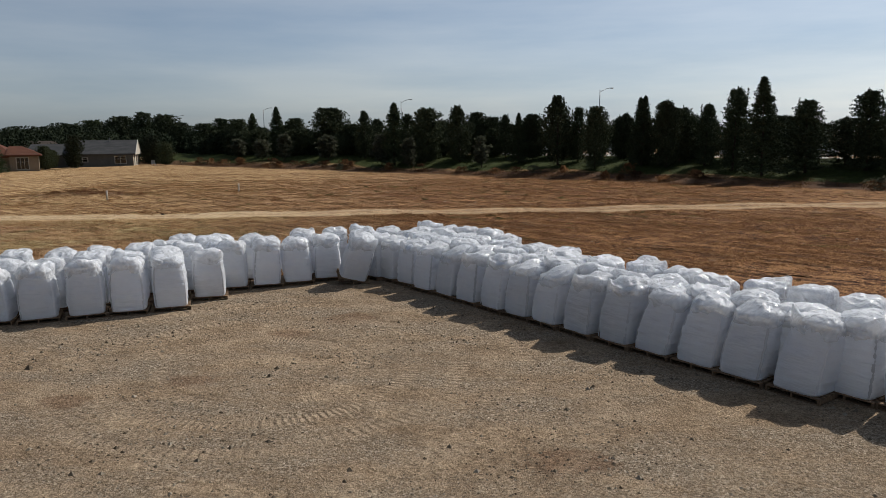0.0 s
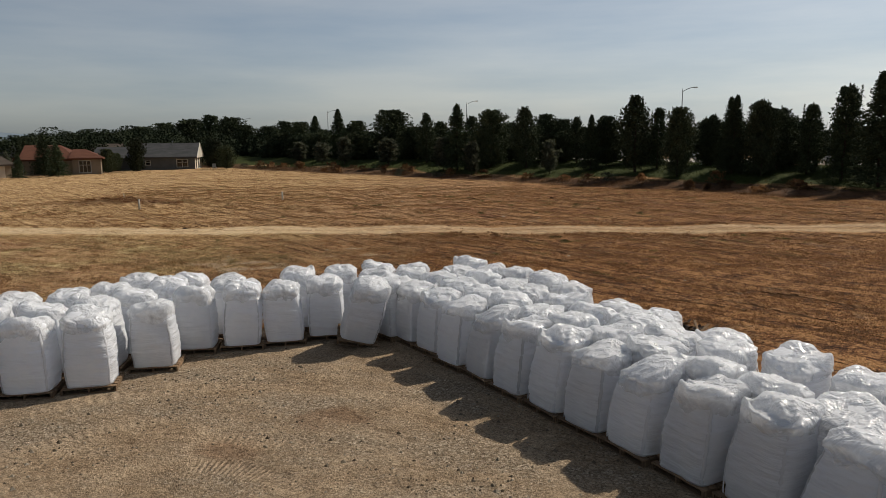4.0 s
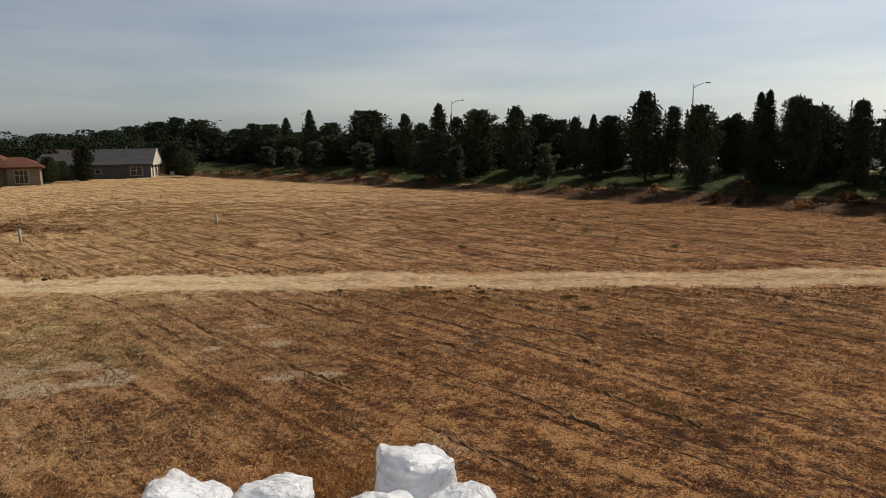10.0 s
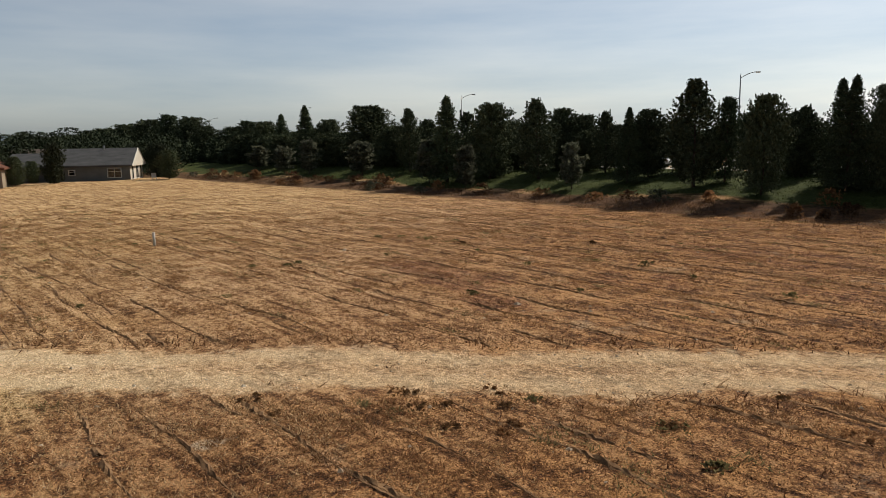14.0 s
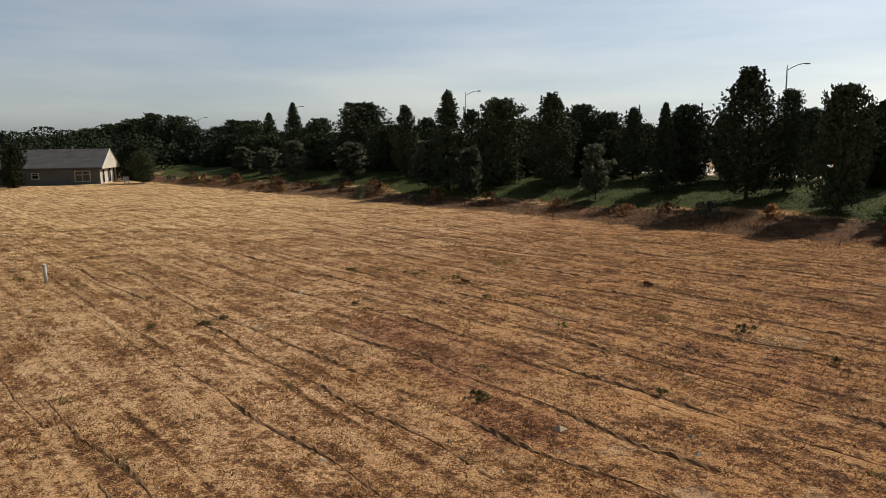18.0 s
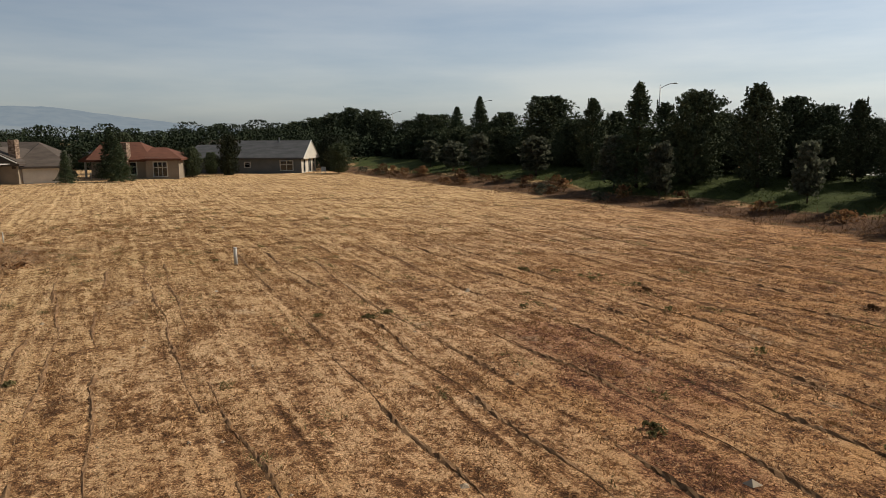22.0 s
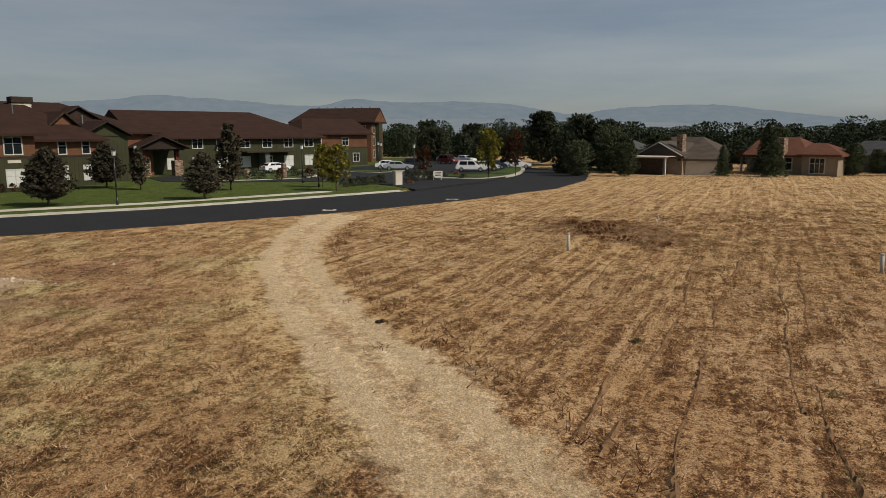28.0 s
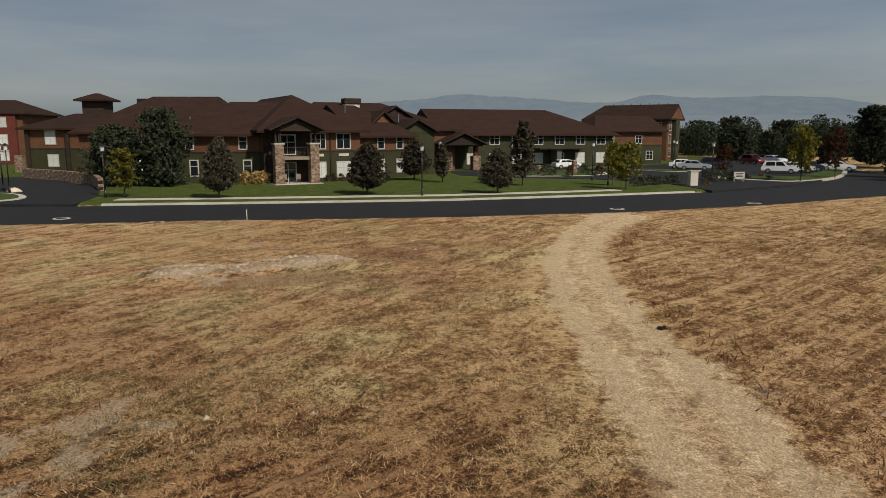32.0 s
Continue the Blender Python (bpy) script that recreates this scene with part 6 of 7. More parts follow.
for cx, cy, turn in ((2.0, -1.3, 200), (3.3, -1.4, 160)):
    chair = thing("patio_chair", porch_m @ pose(cx, cy, 0.06, 0, 0, turn), "tan patio chair on the stone porch", "chair", "patio chairs on the porch")
    part("seat", boxed(-0.27, 0.27, -0.27, 0.27, 0.40, 0.46, bevel=0.015), M_TAN, chair)
    part("backrest", boxed(-0.27, 0.27, -0.30, -0.25, 0.46, 0.98, bevel=0.015), M_TAN, chair)
    for lx in (-0.24, 0.20):
        for ly in (-0.25, 0.21):
            part("leg", boxed(lx, lx + 0.04, ly, ly + 0.04, 0, 0.40), M_TIMBER, chair)
# recessed wing
b = Block(apartments, (-85.2, 19.0), (-90.4, 24.2), 14, 5.15).walls(M_GREEN, M_ORANGE, 3.3).roof(9.0, "x", 0, 5.0, 0.8)
for x in (3.0, 5.7):
    b.front(x, 3.6, 0.8, 1.3, 1).front(x, 0.7, 0.8, 1.5, 1, True)
b.gable_front(4.8, 3.6, 6.5, 8.0, -2.5, M_ROOF, 0.4, 7.0, M_ORANGE)
# entrance gable behind
b = Block(apartments, (-94.5, 21.6), (-97.0, 26.0), 10, 5.6).walls(M_GREEN)
b.gable_front(2.6, 5.6, 5.5, 7.1, 0.1, M_ROOF, 0.6, 9.0, M_GREEN)
# central mass
b = Block(apartments, (-95.5, 8.0), (-108.5, 27.0), 20, 6.0).walls(M_ORANGE, battens=False).roof(10.1, "x", 5.0, 9.0, 0.8)
b.gable_front(15.0, 8.0, 7.0, 9.3, -4.0, M_ROOF, 0.4, 8.0)
part("roof_unit_base", boxed(8.2, 10.4, 7.0, 8.4, 8.6, 9.8), M_CREAM, apartments, "pale lattice roof curb").matrix_basis = b.m
part("roof_unit", boxed(8.0, 10.6, 6.8, 8.6, 9.8, 10.6, bevel=0.05), M_TIMBER, apartments, "black louvred rooftop box").matrix_basis = b.m
# entrance canopy
cb = Block(apartments, (-104.2, 25.9), (-107.4, 31.2), 12, 3.75)
cb.gable_front(3.1, 7.4, 3.7, 5.35, 0.2, M_ROOF, 0.5, 11.0, M_TIMBER)
for x in (0.5, 5.0):
    for y in (0.4, 6.0):
        part("stone_pier", boxed(x, x + 1.2, y, y + 1.2, -0.2, 2.1, bevel=0.03), M_STONE, apartments).matrix_basis = cb.m
        part("timber_post", boxed(x + 0.35, x + 0.85, y + 0.35, y + 0.85, 2.1, 3.7), M_REDWALL, apartments, "red-brown timber post").matrix_basis = cb.m
part("canopy_soffit", boxed(0.0, 6.4, 0.2, 11.0, 3.5, 3.7), M_TIMBER, apartments).matrix_basis = cb.m
# long wing
b = Block(apartments, (-110.8, 25.0), (-124.6, 51.0), 20, 5.25).walls(M_GREEN, None).roof(9.45, "x", 0, 8.5, 0.9)
for k in range(7):
    x = 4.5 + k * 3.8
    b.front(x, 3.7, 1.5, 1.4, 2).front(x, 0.7, 1.5, 1.5, 2, k % 3 != 1)
part("porch_wall", boxed(18.2, 19.0, -2.2, 0, -0.2, 2.9), M_GREYWALL, apartments).matrix_basis = b.m
part("porch_roof", boxed(15.0, 23.5, -2.6, 0, 2.9, 3.1), M_TIMBER, apartments).matrix_basis = b.m
b.right(3.5, 3.6, 1.2, 1.3).right(3.5, 0.7, 1.2, 1.4).right(8, 3.6, 1.2, 1.3)
# gabled end wing
b = Block(apartments, (-128.3, 48.5), (-136.0, 60.5), 10, 5.85).walls(M_GREEN, M_ORANGE, 3.3).roof(8.6, "x", 4.0, 0, 0.8)
b.front(3, 3.7, 1.3, 1.3).front(9, 3.7, 1.3, 1.3).front(11.5, 0.8, 1.3, 1.4).right(4, 3.7, 1.3, 1.4).right(4, 0.8, 1.3, 1.4)
# three-storey end
b = Block(apartments, (-157.0, 47.5), (-150.6, 63.2), 10, 8.3).walls(M_ORANGE, None, battens=False).roof(11.3, "x", 3.0, 0, 0.8)
bm = bmesh.new()
vs = [bm.verts.new(p) for p in ((b.wide + 0.82, 0, 8.35), (b.wide + 0.82, 10, 8.35), (b.wide + 0.82, 5, 10.7), (b.wide + 0.6, 0, 8.35), (b.wide + 0.6, 10, 8.35), (b.wide + 0.6, 5, 10.7))]
for f in ((0, 1, 2), (5, 4, 3), (0, 3, 4, 1), (1, 4, 5, 2), (2, 5, 3, 0)):
    bm.faces.new([vs[i] for i in f])
part("gable_wall", bm, M_ORANGE, apartments).matrix_basis = b.m
for k in range(4):
    b.front(3.0 + k * 4, 6.0, 1.5, 1.5, 2, k % 2 == 0)
for y in (2.2, 8.6):
    for z in (0.8, 3.5, 6.0):
        b.right(y, z, 1.4, 1.6, 2)
part("bay", boxed(b.wide, b.wide + 0.8, 3.8, 6.4, -0.2, 8.2), M_GREEN, apartments, "green projecting bay").matrix_basis = b.m
for k in range(7):
    bm = bmesh.new()
    tube(bm, (4 + k * 1.9, 5.5, 10.9), (4 + k * 1.9, 5.5, 11.6), 0.12, 0.12, 8)
    part("roof_vent", bm, M_STEEL, apartments).matrix_basis = b.m
for vx, vy, vz in ((-79.5, 4.2, 7.0), (-80.6, 8.0, 7.15), (-79.2, 0.6, 6.8), (-86.2, 17.0, 8.35), (-91.0, 22.5, 7.3)):
    bm = bmesh.new()
    tube(bm, (vx, vy, vz - 0.5), (vx, vy, vz + 0.55), 0.09, 0.09, 8)
    part("roof_vent", bm, M_STEEL, apartments)
# rear and far left roofs, turret
b = Block(apartments, (-84.5, -18.0), (-88.5, 1.0), 20, 5.6).walls(M_GREEN, M_ORANGE, 3.3).roof(10.55, "x", 7.0, 5.0, 0.9)
for k in range(4):
    b.front(3 + k * 4.2, 3.7, 1.3, 1.4).front(3 + k * 4.2, 0.8, 1.3, 1.4, 2, True)
b = Block(apartments, (-91.5, -31.5), (-93.5, -20.5), 16, 6.2).walls(M_GREEN, M_ORANGE, 3.3).roof(8.4, "x", 4.0, 0, 0.9)
b.front(3.4, 4.0, 1.3, 1.8, 2, True).front(3.6, 0.9, 1.3, 1.5, 2, True).front(8.5, 4.0, 1.3, 1.6)
for x in (0.0, 5.6):
    part("corner_post", boxed(x, x + 0.5, -0.35, -0.002, -0.2, 6.0), M_TIMBER, apartments).matrix_basis = b.m
part("stone_pillar", boxed(-1.6, -0.6, -0.6, 0.4, -0.3, 2.4), M_STONE, apartments).matrix_basis = b.m
tb = Block(apartments, (-104.4, -31.9), (-104.9, -28.6), 3.3, 10.7, 6.0).walls(M_TIMBER, None, battens=False).roof(11.75, "x", 2.2, 2.2, 0.9)
part("flue", boxed(10.5, 12.2, 6.0, 7.5, 9.0, 10.6), M_BLACKMETAL, apartments).matrix_basis = pose(-94, -30, 0, 0, 0, 98)

# red apartment block further off
redblock = thing("apartment_building", pose(0, 0, 0), "three-storey apartment block with red and orange siding", "building")
b = Block(redblock, (-109.0, -66.0), (-114.4, -51.3), 18, 9.0).walls(M_ORANGE, None, battens=False).roof(11.6, "x", 5, 5, 0.9)
for k in range(4):
    for z in (0.8, 3.6, 6.6):
        b.front(2.5 + k * 3.2, z, 1.4, 1.6, 2, True)
part("red_bay", boxed(10.2, 14.72, -0.6, 0, -0.2, 8.7), M_REDWALL, redblock, "red projecting bay").matrix_basis = b.m
for z in (0.8, 3.6, 6.6):
    window_on(redblock, b.m @ pose(12.4, -0.6, z), 1.5, 1.6, 2, True)

# ---- bungalows at the field's far edge ----
def chimney_on(parent, m, x, y, z0, z1, w=0.9):
    part("chimney", boxed(x, x + w, y, y + w, z0, z1, bevel=0.02), M_STONE, parent, "stacked stone chimney").matrix_basis = m


grey = thing("house", pose(0, 0, 0), "grey bungalow with a grey shingle gable roof", "house")
b = Block(grey, (-82.0, 126.7), (-71.9, 130.85), 8.6, 2.45, -0.5).walls(M_GREYWALL, None, battens=False).roof(5.05, "x", 0, 0, 0.45, M_ROOF_GREY)
b.front(8.6, 0.55, 1.9, 1.35, 2).front(2.4, 1.0, 0.8, 0.7, 1)
part("gable_end", boxed(b.wide, b.wide + 0.02, 0.0, 8.6, -0.4, 2.4), M_CREAM, grey, "sunlit cream end wall").matrix_basis = b.m
bm = bmesh.new()
vs = [bm.verts.new(p) for p in ((b.wide + 0.475, -0.3, 2.22), (b.wide + 0.475, 8.9, 2.22), (b.wide + 0.475, 4.3, 4.92), (b.wide + 0.3, -0.3, 2.22), (b.wide + 0.3, 8.9, 2.22), (b.wide + 0.3, 4.3, 4.92))]
for f in ((0, 1, 2), (5, 4, 3), (0, 3, 4, 1), (1, 4, 5, 2), (2, 5, 3, 0)):
    bm.faces.new([vs[i] for i in f])
part("gable_wall", bm, M_CREAM, grey, "sunlit cream gable").matrix_basis = b.m
bm = bmesh.new()
for y in (-0.45, 9.05):
    tube(bm, (b.wide + 0.5, 4.3, 5.02), (b.wide + 0.5, y, 2.34), 0.09, 0.09, 4)
part("barge_board", bm, M_WHITE, grey).matrix_basis = b.m
b.right(1.6, 0.2, 0.9, 1.9, 1).right(4.6, 0.2, 1.4, 2.2, 2).right(7.2, 0.2, 0.9, 1.9, 1)
bm = bmesh.new()
tube(bm, (6.4, 3.9, 4.4), (6.4, 3.9, 5.5), 0.14, 0.14, 8)
part("flue", bm, M_STEEL, grey).matrix_basis = b.m
b2 = Block(grey, (-90.2, 125.6), (-81.8, 128.0), 8, 2.35, -0.5).walls(M_GREYWALL, None, battens=False).roof(4.4, "x", 0, 0, 0.45, M_ROOF_GREY)
b2.front(4.0, 0.7, 0.9, 1.2, 1)
garden = thing("garden_chair", pose(-68.2, 131.5, 0.0, 0, 0, 40), "white wooden garden chair beside the grey bungalow", "chair")
part("seat", boxed(-0.35, 0.35, -0.35, 0.35, 0.38, 0.44), M_WHITE, garden)
part("backrest", boxed(-0.35, 0.35, 0.30, 0.36, 0.44, 1.05), M_WHITE, garden)
for x in (-0.32, 0.26):
    for y in (-0.33, 0.27):
        part("leg", boxed(x, x + 0.06, y, y + 0.06, -0.1, 0.38), M_WHITE, garden)

red = thing("house", pose(0, 0, 0), "tan bungalow with a red tile roof and stone chimney", "house")
b = Block(red, (-90.0, 108.2), (-83.0, 112.0), 10, 2.6, -0.5).walls(M_TAN, None, battens=False).roof(4.95, "x", 0, 3.5, 0.5, M_ROOF_RED)
b.front(5.6, 0.6, 1.0, 1.6, 1)
chimney_on(red, b.m, 4.0, -0.9, -0.4, 4.9, 1.3)
b = Block(red, (-82.9, 111.2), (-79.3, 113.6), 8, 2.75, -0.5).walls(M_TAN, None, battens=False).roof(4.2, "x", 0.4, 3.0, 0.5, M_ROOF_RED)
b.front(1.9, 0.35, 1.7, 1.9, 3, False)
b = Block(red, (-92.6, 108.9), (-89.5, 109.6), 5, 2.5).roof(3.4, "y", 0.0, 0, 0.4, M_ROOF_RED)
for x in (0.1, 2.7):
    part("porch_post", boxed(x, x + 0.2, 0.1, 0.3, -0.3, 2.4), M_WHITE, red).matrix_basis = b.m

tan = thing("house", pose(0, 0, 0), "tan bungalow with brown shingles and a white pergola", "house")
b = Block(tan, (-89.6, 97.6), (-86.6, 102.2), 11, 2.1, -0.4).walls(M_TAN, None, battens=False).roof(4.95, "y", 4.0, 2, 0.5, M_ROOF_TAN)
b = Block(tan, (-95.0, 94.4), (-89.0, 97.4), 9, 2.45, -0.4).walls(M_TAN, None, battens=False).roof(4.3, "y", 0.0, 2, 0.5, M_ROOF_TAN)
b.gable_front(3.3, 7.4, 2.5, 4.3, 0.15, M_ROOF_TAN, 0.4, 5.0, M_CREAM)
chimney_on(tan, b.m, 5.4, 0.5, 2.5, 5.4, 0.9)
# plain dark box added for the shaded interior of the pergola
part("shade_screen", boxed(-0.2, 5.6, -2.9, -2.8, -0.3, 2.2), M_TIMBER, tan, "flat dark panel standing in for the shade under the pergola").matrix_basis = b.m
for k in range(14):
    part("pergola_rafter", boxed(-0.5 + k * 0.5, -0.42 + k * 0.5, -3.3, 0.0, 2.42, 2.54), M_WHITE, tan).matrix_basis = b.m
part("pergola_beam", boxed(-0.6, 6.4, -3.05, -2.9, 2.28, 2.42), M_WHITE, tan, "white pergola beam").matrix_basis = b.m
for x in (-0.4, 5.9):
    part("pergola_post", boxed(x, x + 0.18, -3.05, -2.87, -0.3, 2.3), M_WHITE, tan).matrix_basis = b.m
part("garage_door", boxed(0.6, 4.6, -0.05, 0, -0.3, 1.9), M_CREAM, tan, "cream panelled garage door").matrix_basis = pose(-89.6, 97.6, 0, 0, 0, 57)
for hx, hy, turn, rf in ((-126, 112, 30, M_ROOF_TAN), (-118, 128, 40, M_ROOF_GREY), (-104, 138, 35, M_ROOF_TAN), (-140, 104, 20, M_ROOF_GREY)):
    far_house = thing("house", pose(0, 0, 0), "far bungalow half hidden among trees", "house", "far bungalows")
    q = Vector((math.cos(radians(turn)), math.sin(radians(turn)))) * 12
    Block(far_house, (hx, hy), (hx + q.x, hy + q.y), 10, 2.6, -0.4).walls(M_TAN, None, battens=False).roof(5.0, "x", 3, 3, 0.5, rf).front(3, 0.8, 1.4, 1.3).front(8, 0.8, 1.4, 1.3)

# ---- planting, lamps and cars in front of the apartments ----
T_PEAR = [make_tree("ornamental_tree", 70 + k, "egg", 4.6, 3.2, M_PURPLE, "dense dark egg-shaped ornamental tree on the lawn", group="ornamental trees on the lawn", leaves=9000, size=0.17, base=0.16, thick=0.09) for k in range(2)]
T_COLUMN = [make_tree("columnar_tree", 74, "tall", 6.0, 2.2, M_PURPLE, "narrow dark upright tree with bare leader tips", group="columnar trees", leaves=2600, size=0.24, base=0.16, thick=0.08)]
T_GOLD = [make_tree("yellowing_tree", 76, "round", 4.4, 3.4, M_YELLOW, "thin tree with yellow-green leaves", leaves=1500, size=0.24, base=0.25, thick=0.07)]
T_BIG = [make_tree("maple_tree", 78 + k, "round", 7.5, 7.0, M_SHADE, "large dark green shade tree", group="large shade trees", leaves=11000, size=0.27, base=0.04, thick=0.18) for k in range(2)]
T_RUST = [make_tree("rusty_tree", 82, "round", 4.8, 3.2, M_RUST, "thin tree with rust-red autumn leaves", leaves=1300, size=0.22, base=0.25, thick=0.07)]
T_SPRUCE = [make_tree("blue_spruce", 84, "cone", 4.5, 3.8, M_SAGE, "grey-blue spruce beside a bungalow", leaves=3200, size=0.3, base=0.0)]
SIZES.update({"ornamental_tree": (4.6, 3.2), "columnar_tree": (6.0, 2.2), "yellowing_tree": (4.4, 3.4), "maple_tree": (7.5, 7.0), "rusty_tree": (4.8, 3.2), "blue_spruce": (4.5, 3.8)})
for x, y, tall, wide in ((-57.9, 14.8, 5.1, 3.3), (-64.0, 26.0, 4.6, 4.0), (-66.8, 37.5, 4.1, 3.5), (-84.0, 26.0, 4.9, 4.0)):
    plant(T_PEAR, x, y, tall, wide)
for x, y, tall, wide in ((-80.5, 30.0, 4.2, 2.0), (-77.3, 39.1, 6.6, 2.8)):
    plant(T_COLUMN, x, y, tall, wide)
plant(T_GOLD, -57.4, 6.4, 4.2, 3.4)
plant(T_GOLD, -73.6, 49.4, 4.6, 3.6, "thin tree with olive and yellow leaves on the lawn")
plant(T_GOLD, -78.5, 48.4, 4.6, 2.8, "thin tree with olive and yellow leaves on the lawn")
plant(T_GOLD, -88.0, 69.6, 6.3, 3.8, "yellowing roadside tree on a kerbed island")
plant(T_RUST, -88.6, 61.5, 4.2, 2.6)
for x, y, tall, wide in ((-69.5, -2.6, 6.3, 7.0), (-70.2, 2.2, 7.9, 6.6)):
    plant(T_BIG, x, y, tall, wide)
for x, y, tall, wide in ((-108.9, 91.7, 8.4, 7.5), (-104.5, 94.0, 7.7, 6.8), (-100.0, 92.0, 6.0, 5.0), (-94.9, 91.6, 5.3, 4.6), (-78.6, 122.4, 6.0, 3.9), (-73.4, 141.0, 5.8, 5.8), (-100, 84.6, 6.2, 4.5), (-122, 97, 9, 8), (-135, 95, 10, 8.5)):
    plant(T_BIG, x, y, tall, wide, "large dark tree near the bungalows")
plant(T_RUST, -95.5, 75.8, 6.5, 3.6, "dark reddish tree on the roadside island")
plant(T_SPRUCE, -88.4, 103.3, 3.9, 3.0)
plant(T_CON, -85.4, 107.6, 6.8, 4.2, "dark conifer in front of the red-roofed bungalow")
for x, y, tall, wide in ((-155, 78, 7, 7), (-148, 82, 6, 6), (-160, 88, 8, 8), (-140, 84, 5.5, 5), (-170, 80, 9, 8), (-128, 86, 5.5, 5)):
    plant(T_BIG, x, y, tall, wide, "dark tree beside the car park")


def lump(name, label, x, y, tall, wide, mat, seed, leaves=500, size=0.16, category="shrub", form="round", group=""):
    ob = tagged(new(name, crown_mesh(name, seed, tall, wide, form, mat, leaves, size, 0.0)), label, category, group, "stuff" if category in ("weed", "brush") else "")
    ob.matrix_basis = pose(x, y, float(land(x, y)) - 0.02, 0, 0, seed * 37 % 360)
    return ob


for k in range(9):
    lump("hedge_shrub", "clipped grey-green shrub in a hedge by the entrance", -78.2 - k * 0.62 - (k % 2) * 0.5, 50.6 + k * 0.62, 0.95, 1.4, M_SAGE, 100 + k, 420, 0.16, group="hedge at the entrance")
for k in range(5):
    lump("hedge_shrub", "clipped green shrub at the car park entrance", -86.0 - k * 0.3, 59.0 + k * 0.8, 1.3, 1.5, M_SAGE, 112 + k, 420, 0.16, group="hedge at the car park")
for k in range(14):
    a = k * 2.4
    lump("bed_shrub", "rounded shrub in the planted island", -98 + 4.0 * math.cos(a) + (k % 3) * 0.6, 42 + 6.0 * math.sin(a), 0.9 + (k % 3) * 0.3, 1.7, (M_SAGE, M_LEAF, M_BRUSH)[k % 3], 120 + k, 380, 0.18, group="shrubs in the island bed")
for k, (x, y) in enumerate(((-74.0, 9.6), (-74.6, 10.6), (-75.2, 11.2))):
    lump("ornamental_grass", "tall tan ornamental grass clump by the porch", x, y, 1.3, 1.5, M_PLUME, 140 + k, 700, 0.30, "grass", "tall", "ornamental grasses")
for k in range(4):
    lump("red_shrub", "low dark red shrub under the windows", -79.6 - k * 0.55, 16.6 + k * 0.75, 0.9, 1.1, M_RUST, 150 + k, 380, 0.14, group="red shrubs at the wall")
for k in range(10):
    lump("wall_shrub", "dark shrub along the building wall", -72.6 - k * 1.1 - (k % 3) * 0.3, 3.2 - k * 2.2, 1.2 + (k % 3) * 0.4, 1.8, (M_LEAF, M_BRUSH)[k % 2], 160 + k, 420, 0.2, group="shrubs along the wall")
for k, (x, y) in enumerate(((-80.3, 58.0), (-80.9, 57.0), (-90.5, 62.5), (-93, 65), (-96, 67.5), (-89, 66.5))):
    lump("low_shrub", "low tan and green shrub beside the sign", x, y, 0.6, 1.2, (M_STRAW, M_SAGE)[k % 2], 175 + k, 300, 0.14, group="shrubs by the sign")
# garden trees round the bungalows
for x, y, tall, wide, kinds in ((-87.8, 88.3, 4.4, 4.0, T_BROAD), (-82.5, 99.0, 3.9, 2.4, T_CON), (-81.0, 105.6, 5.4, 3.6, T_CON), (-81.0, 117.6, 4.2, 3.8, T_BROAD), (-104.7, 103.2, 5.6, 6.0, T_BROAD), (-99.5, 120.9, 6.4, 6.0, T_BROAD),
                                (-93.0, 84.0, 5.0, 4.6, T_BROAD), (-66.5, 133.0, 4.6, 4.6, T_BROAD), (-84.6, 125.0, 3.4, 2.8, T_BROAD), (-95.5, 104.5, 4.0, 3.6, T_BROAD), (-96, 90.5, 6.2, 6.0, T_BROAD), (-103, 93, 6.8, 6.4, T_BROAD)):
    plant(kinds, x, y, tall, wide, "dark green garden tree beside the bungalows")
# field weeds that stand out
for k, (x, y, w, t, mt) in enumerate(((-10.3, 70.1, 2.2, 0.45, M_WEED), (-13.2, 70.4, 1.1, 0.4, M_WEED), (1.2, 62.8, 1.0, 0.5, M_WEED), (-5.5, 56.4, 0.9, 0.25, M_WEED), (5.6, 57.1, 0.9, 0.4, M_WEED), (0.8, 43.4, 0.8, 0.25, M_WEED),
                                      (-14.8, 61.1, 0.9, 0.2, M_WEED), (-14.75, 61.9, 0.7, 0.2, M_WEED), (-8.0, 68.6, 1.3, 0.3, M_BRUSH), (-1.1, 68.6, 0.7, 0.3, M_BRUSH), (-22.8, 46.4, 0.6, 0.12, M_TIMBER))):
    lump("weed_clump", "low weed clump standing out of the stubble", x, y, t * 0.55, w, mt, 190 + k, 220, 0.08, "weed", group="weed clumps in the field")
for k, (x, y, w, t) in enumerate(((-12.0, 70.6, 0.9, 0.2), (-8.6, 69.6, 0.8, 0.2), (-6.8, 66.0, 0.7, 0.2), (-16.2, 60.4, 0.5, 0.15), (-4.0, 62.5, 0.7, 0.2), (2.8, 60.2, 0.6, 0.2), (-11.0, 64.4, 0.6, 0.15), (-1.6, 57.4, 0.5, 0.18), (-26.5, 66.5, 0.6, 0.15), (-19.0, 52.6, 0.4, 0.12))):
    lump("weed_clump", "small olive weed clump in the stubble", x, y, t, w, M_WEED, 540 + k, 170, 0.07, "weed", group="weed clumps in the field")
wrand = random.Random(4)
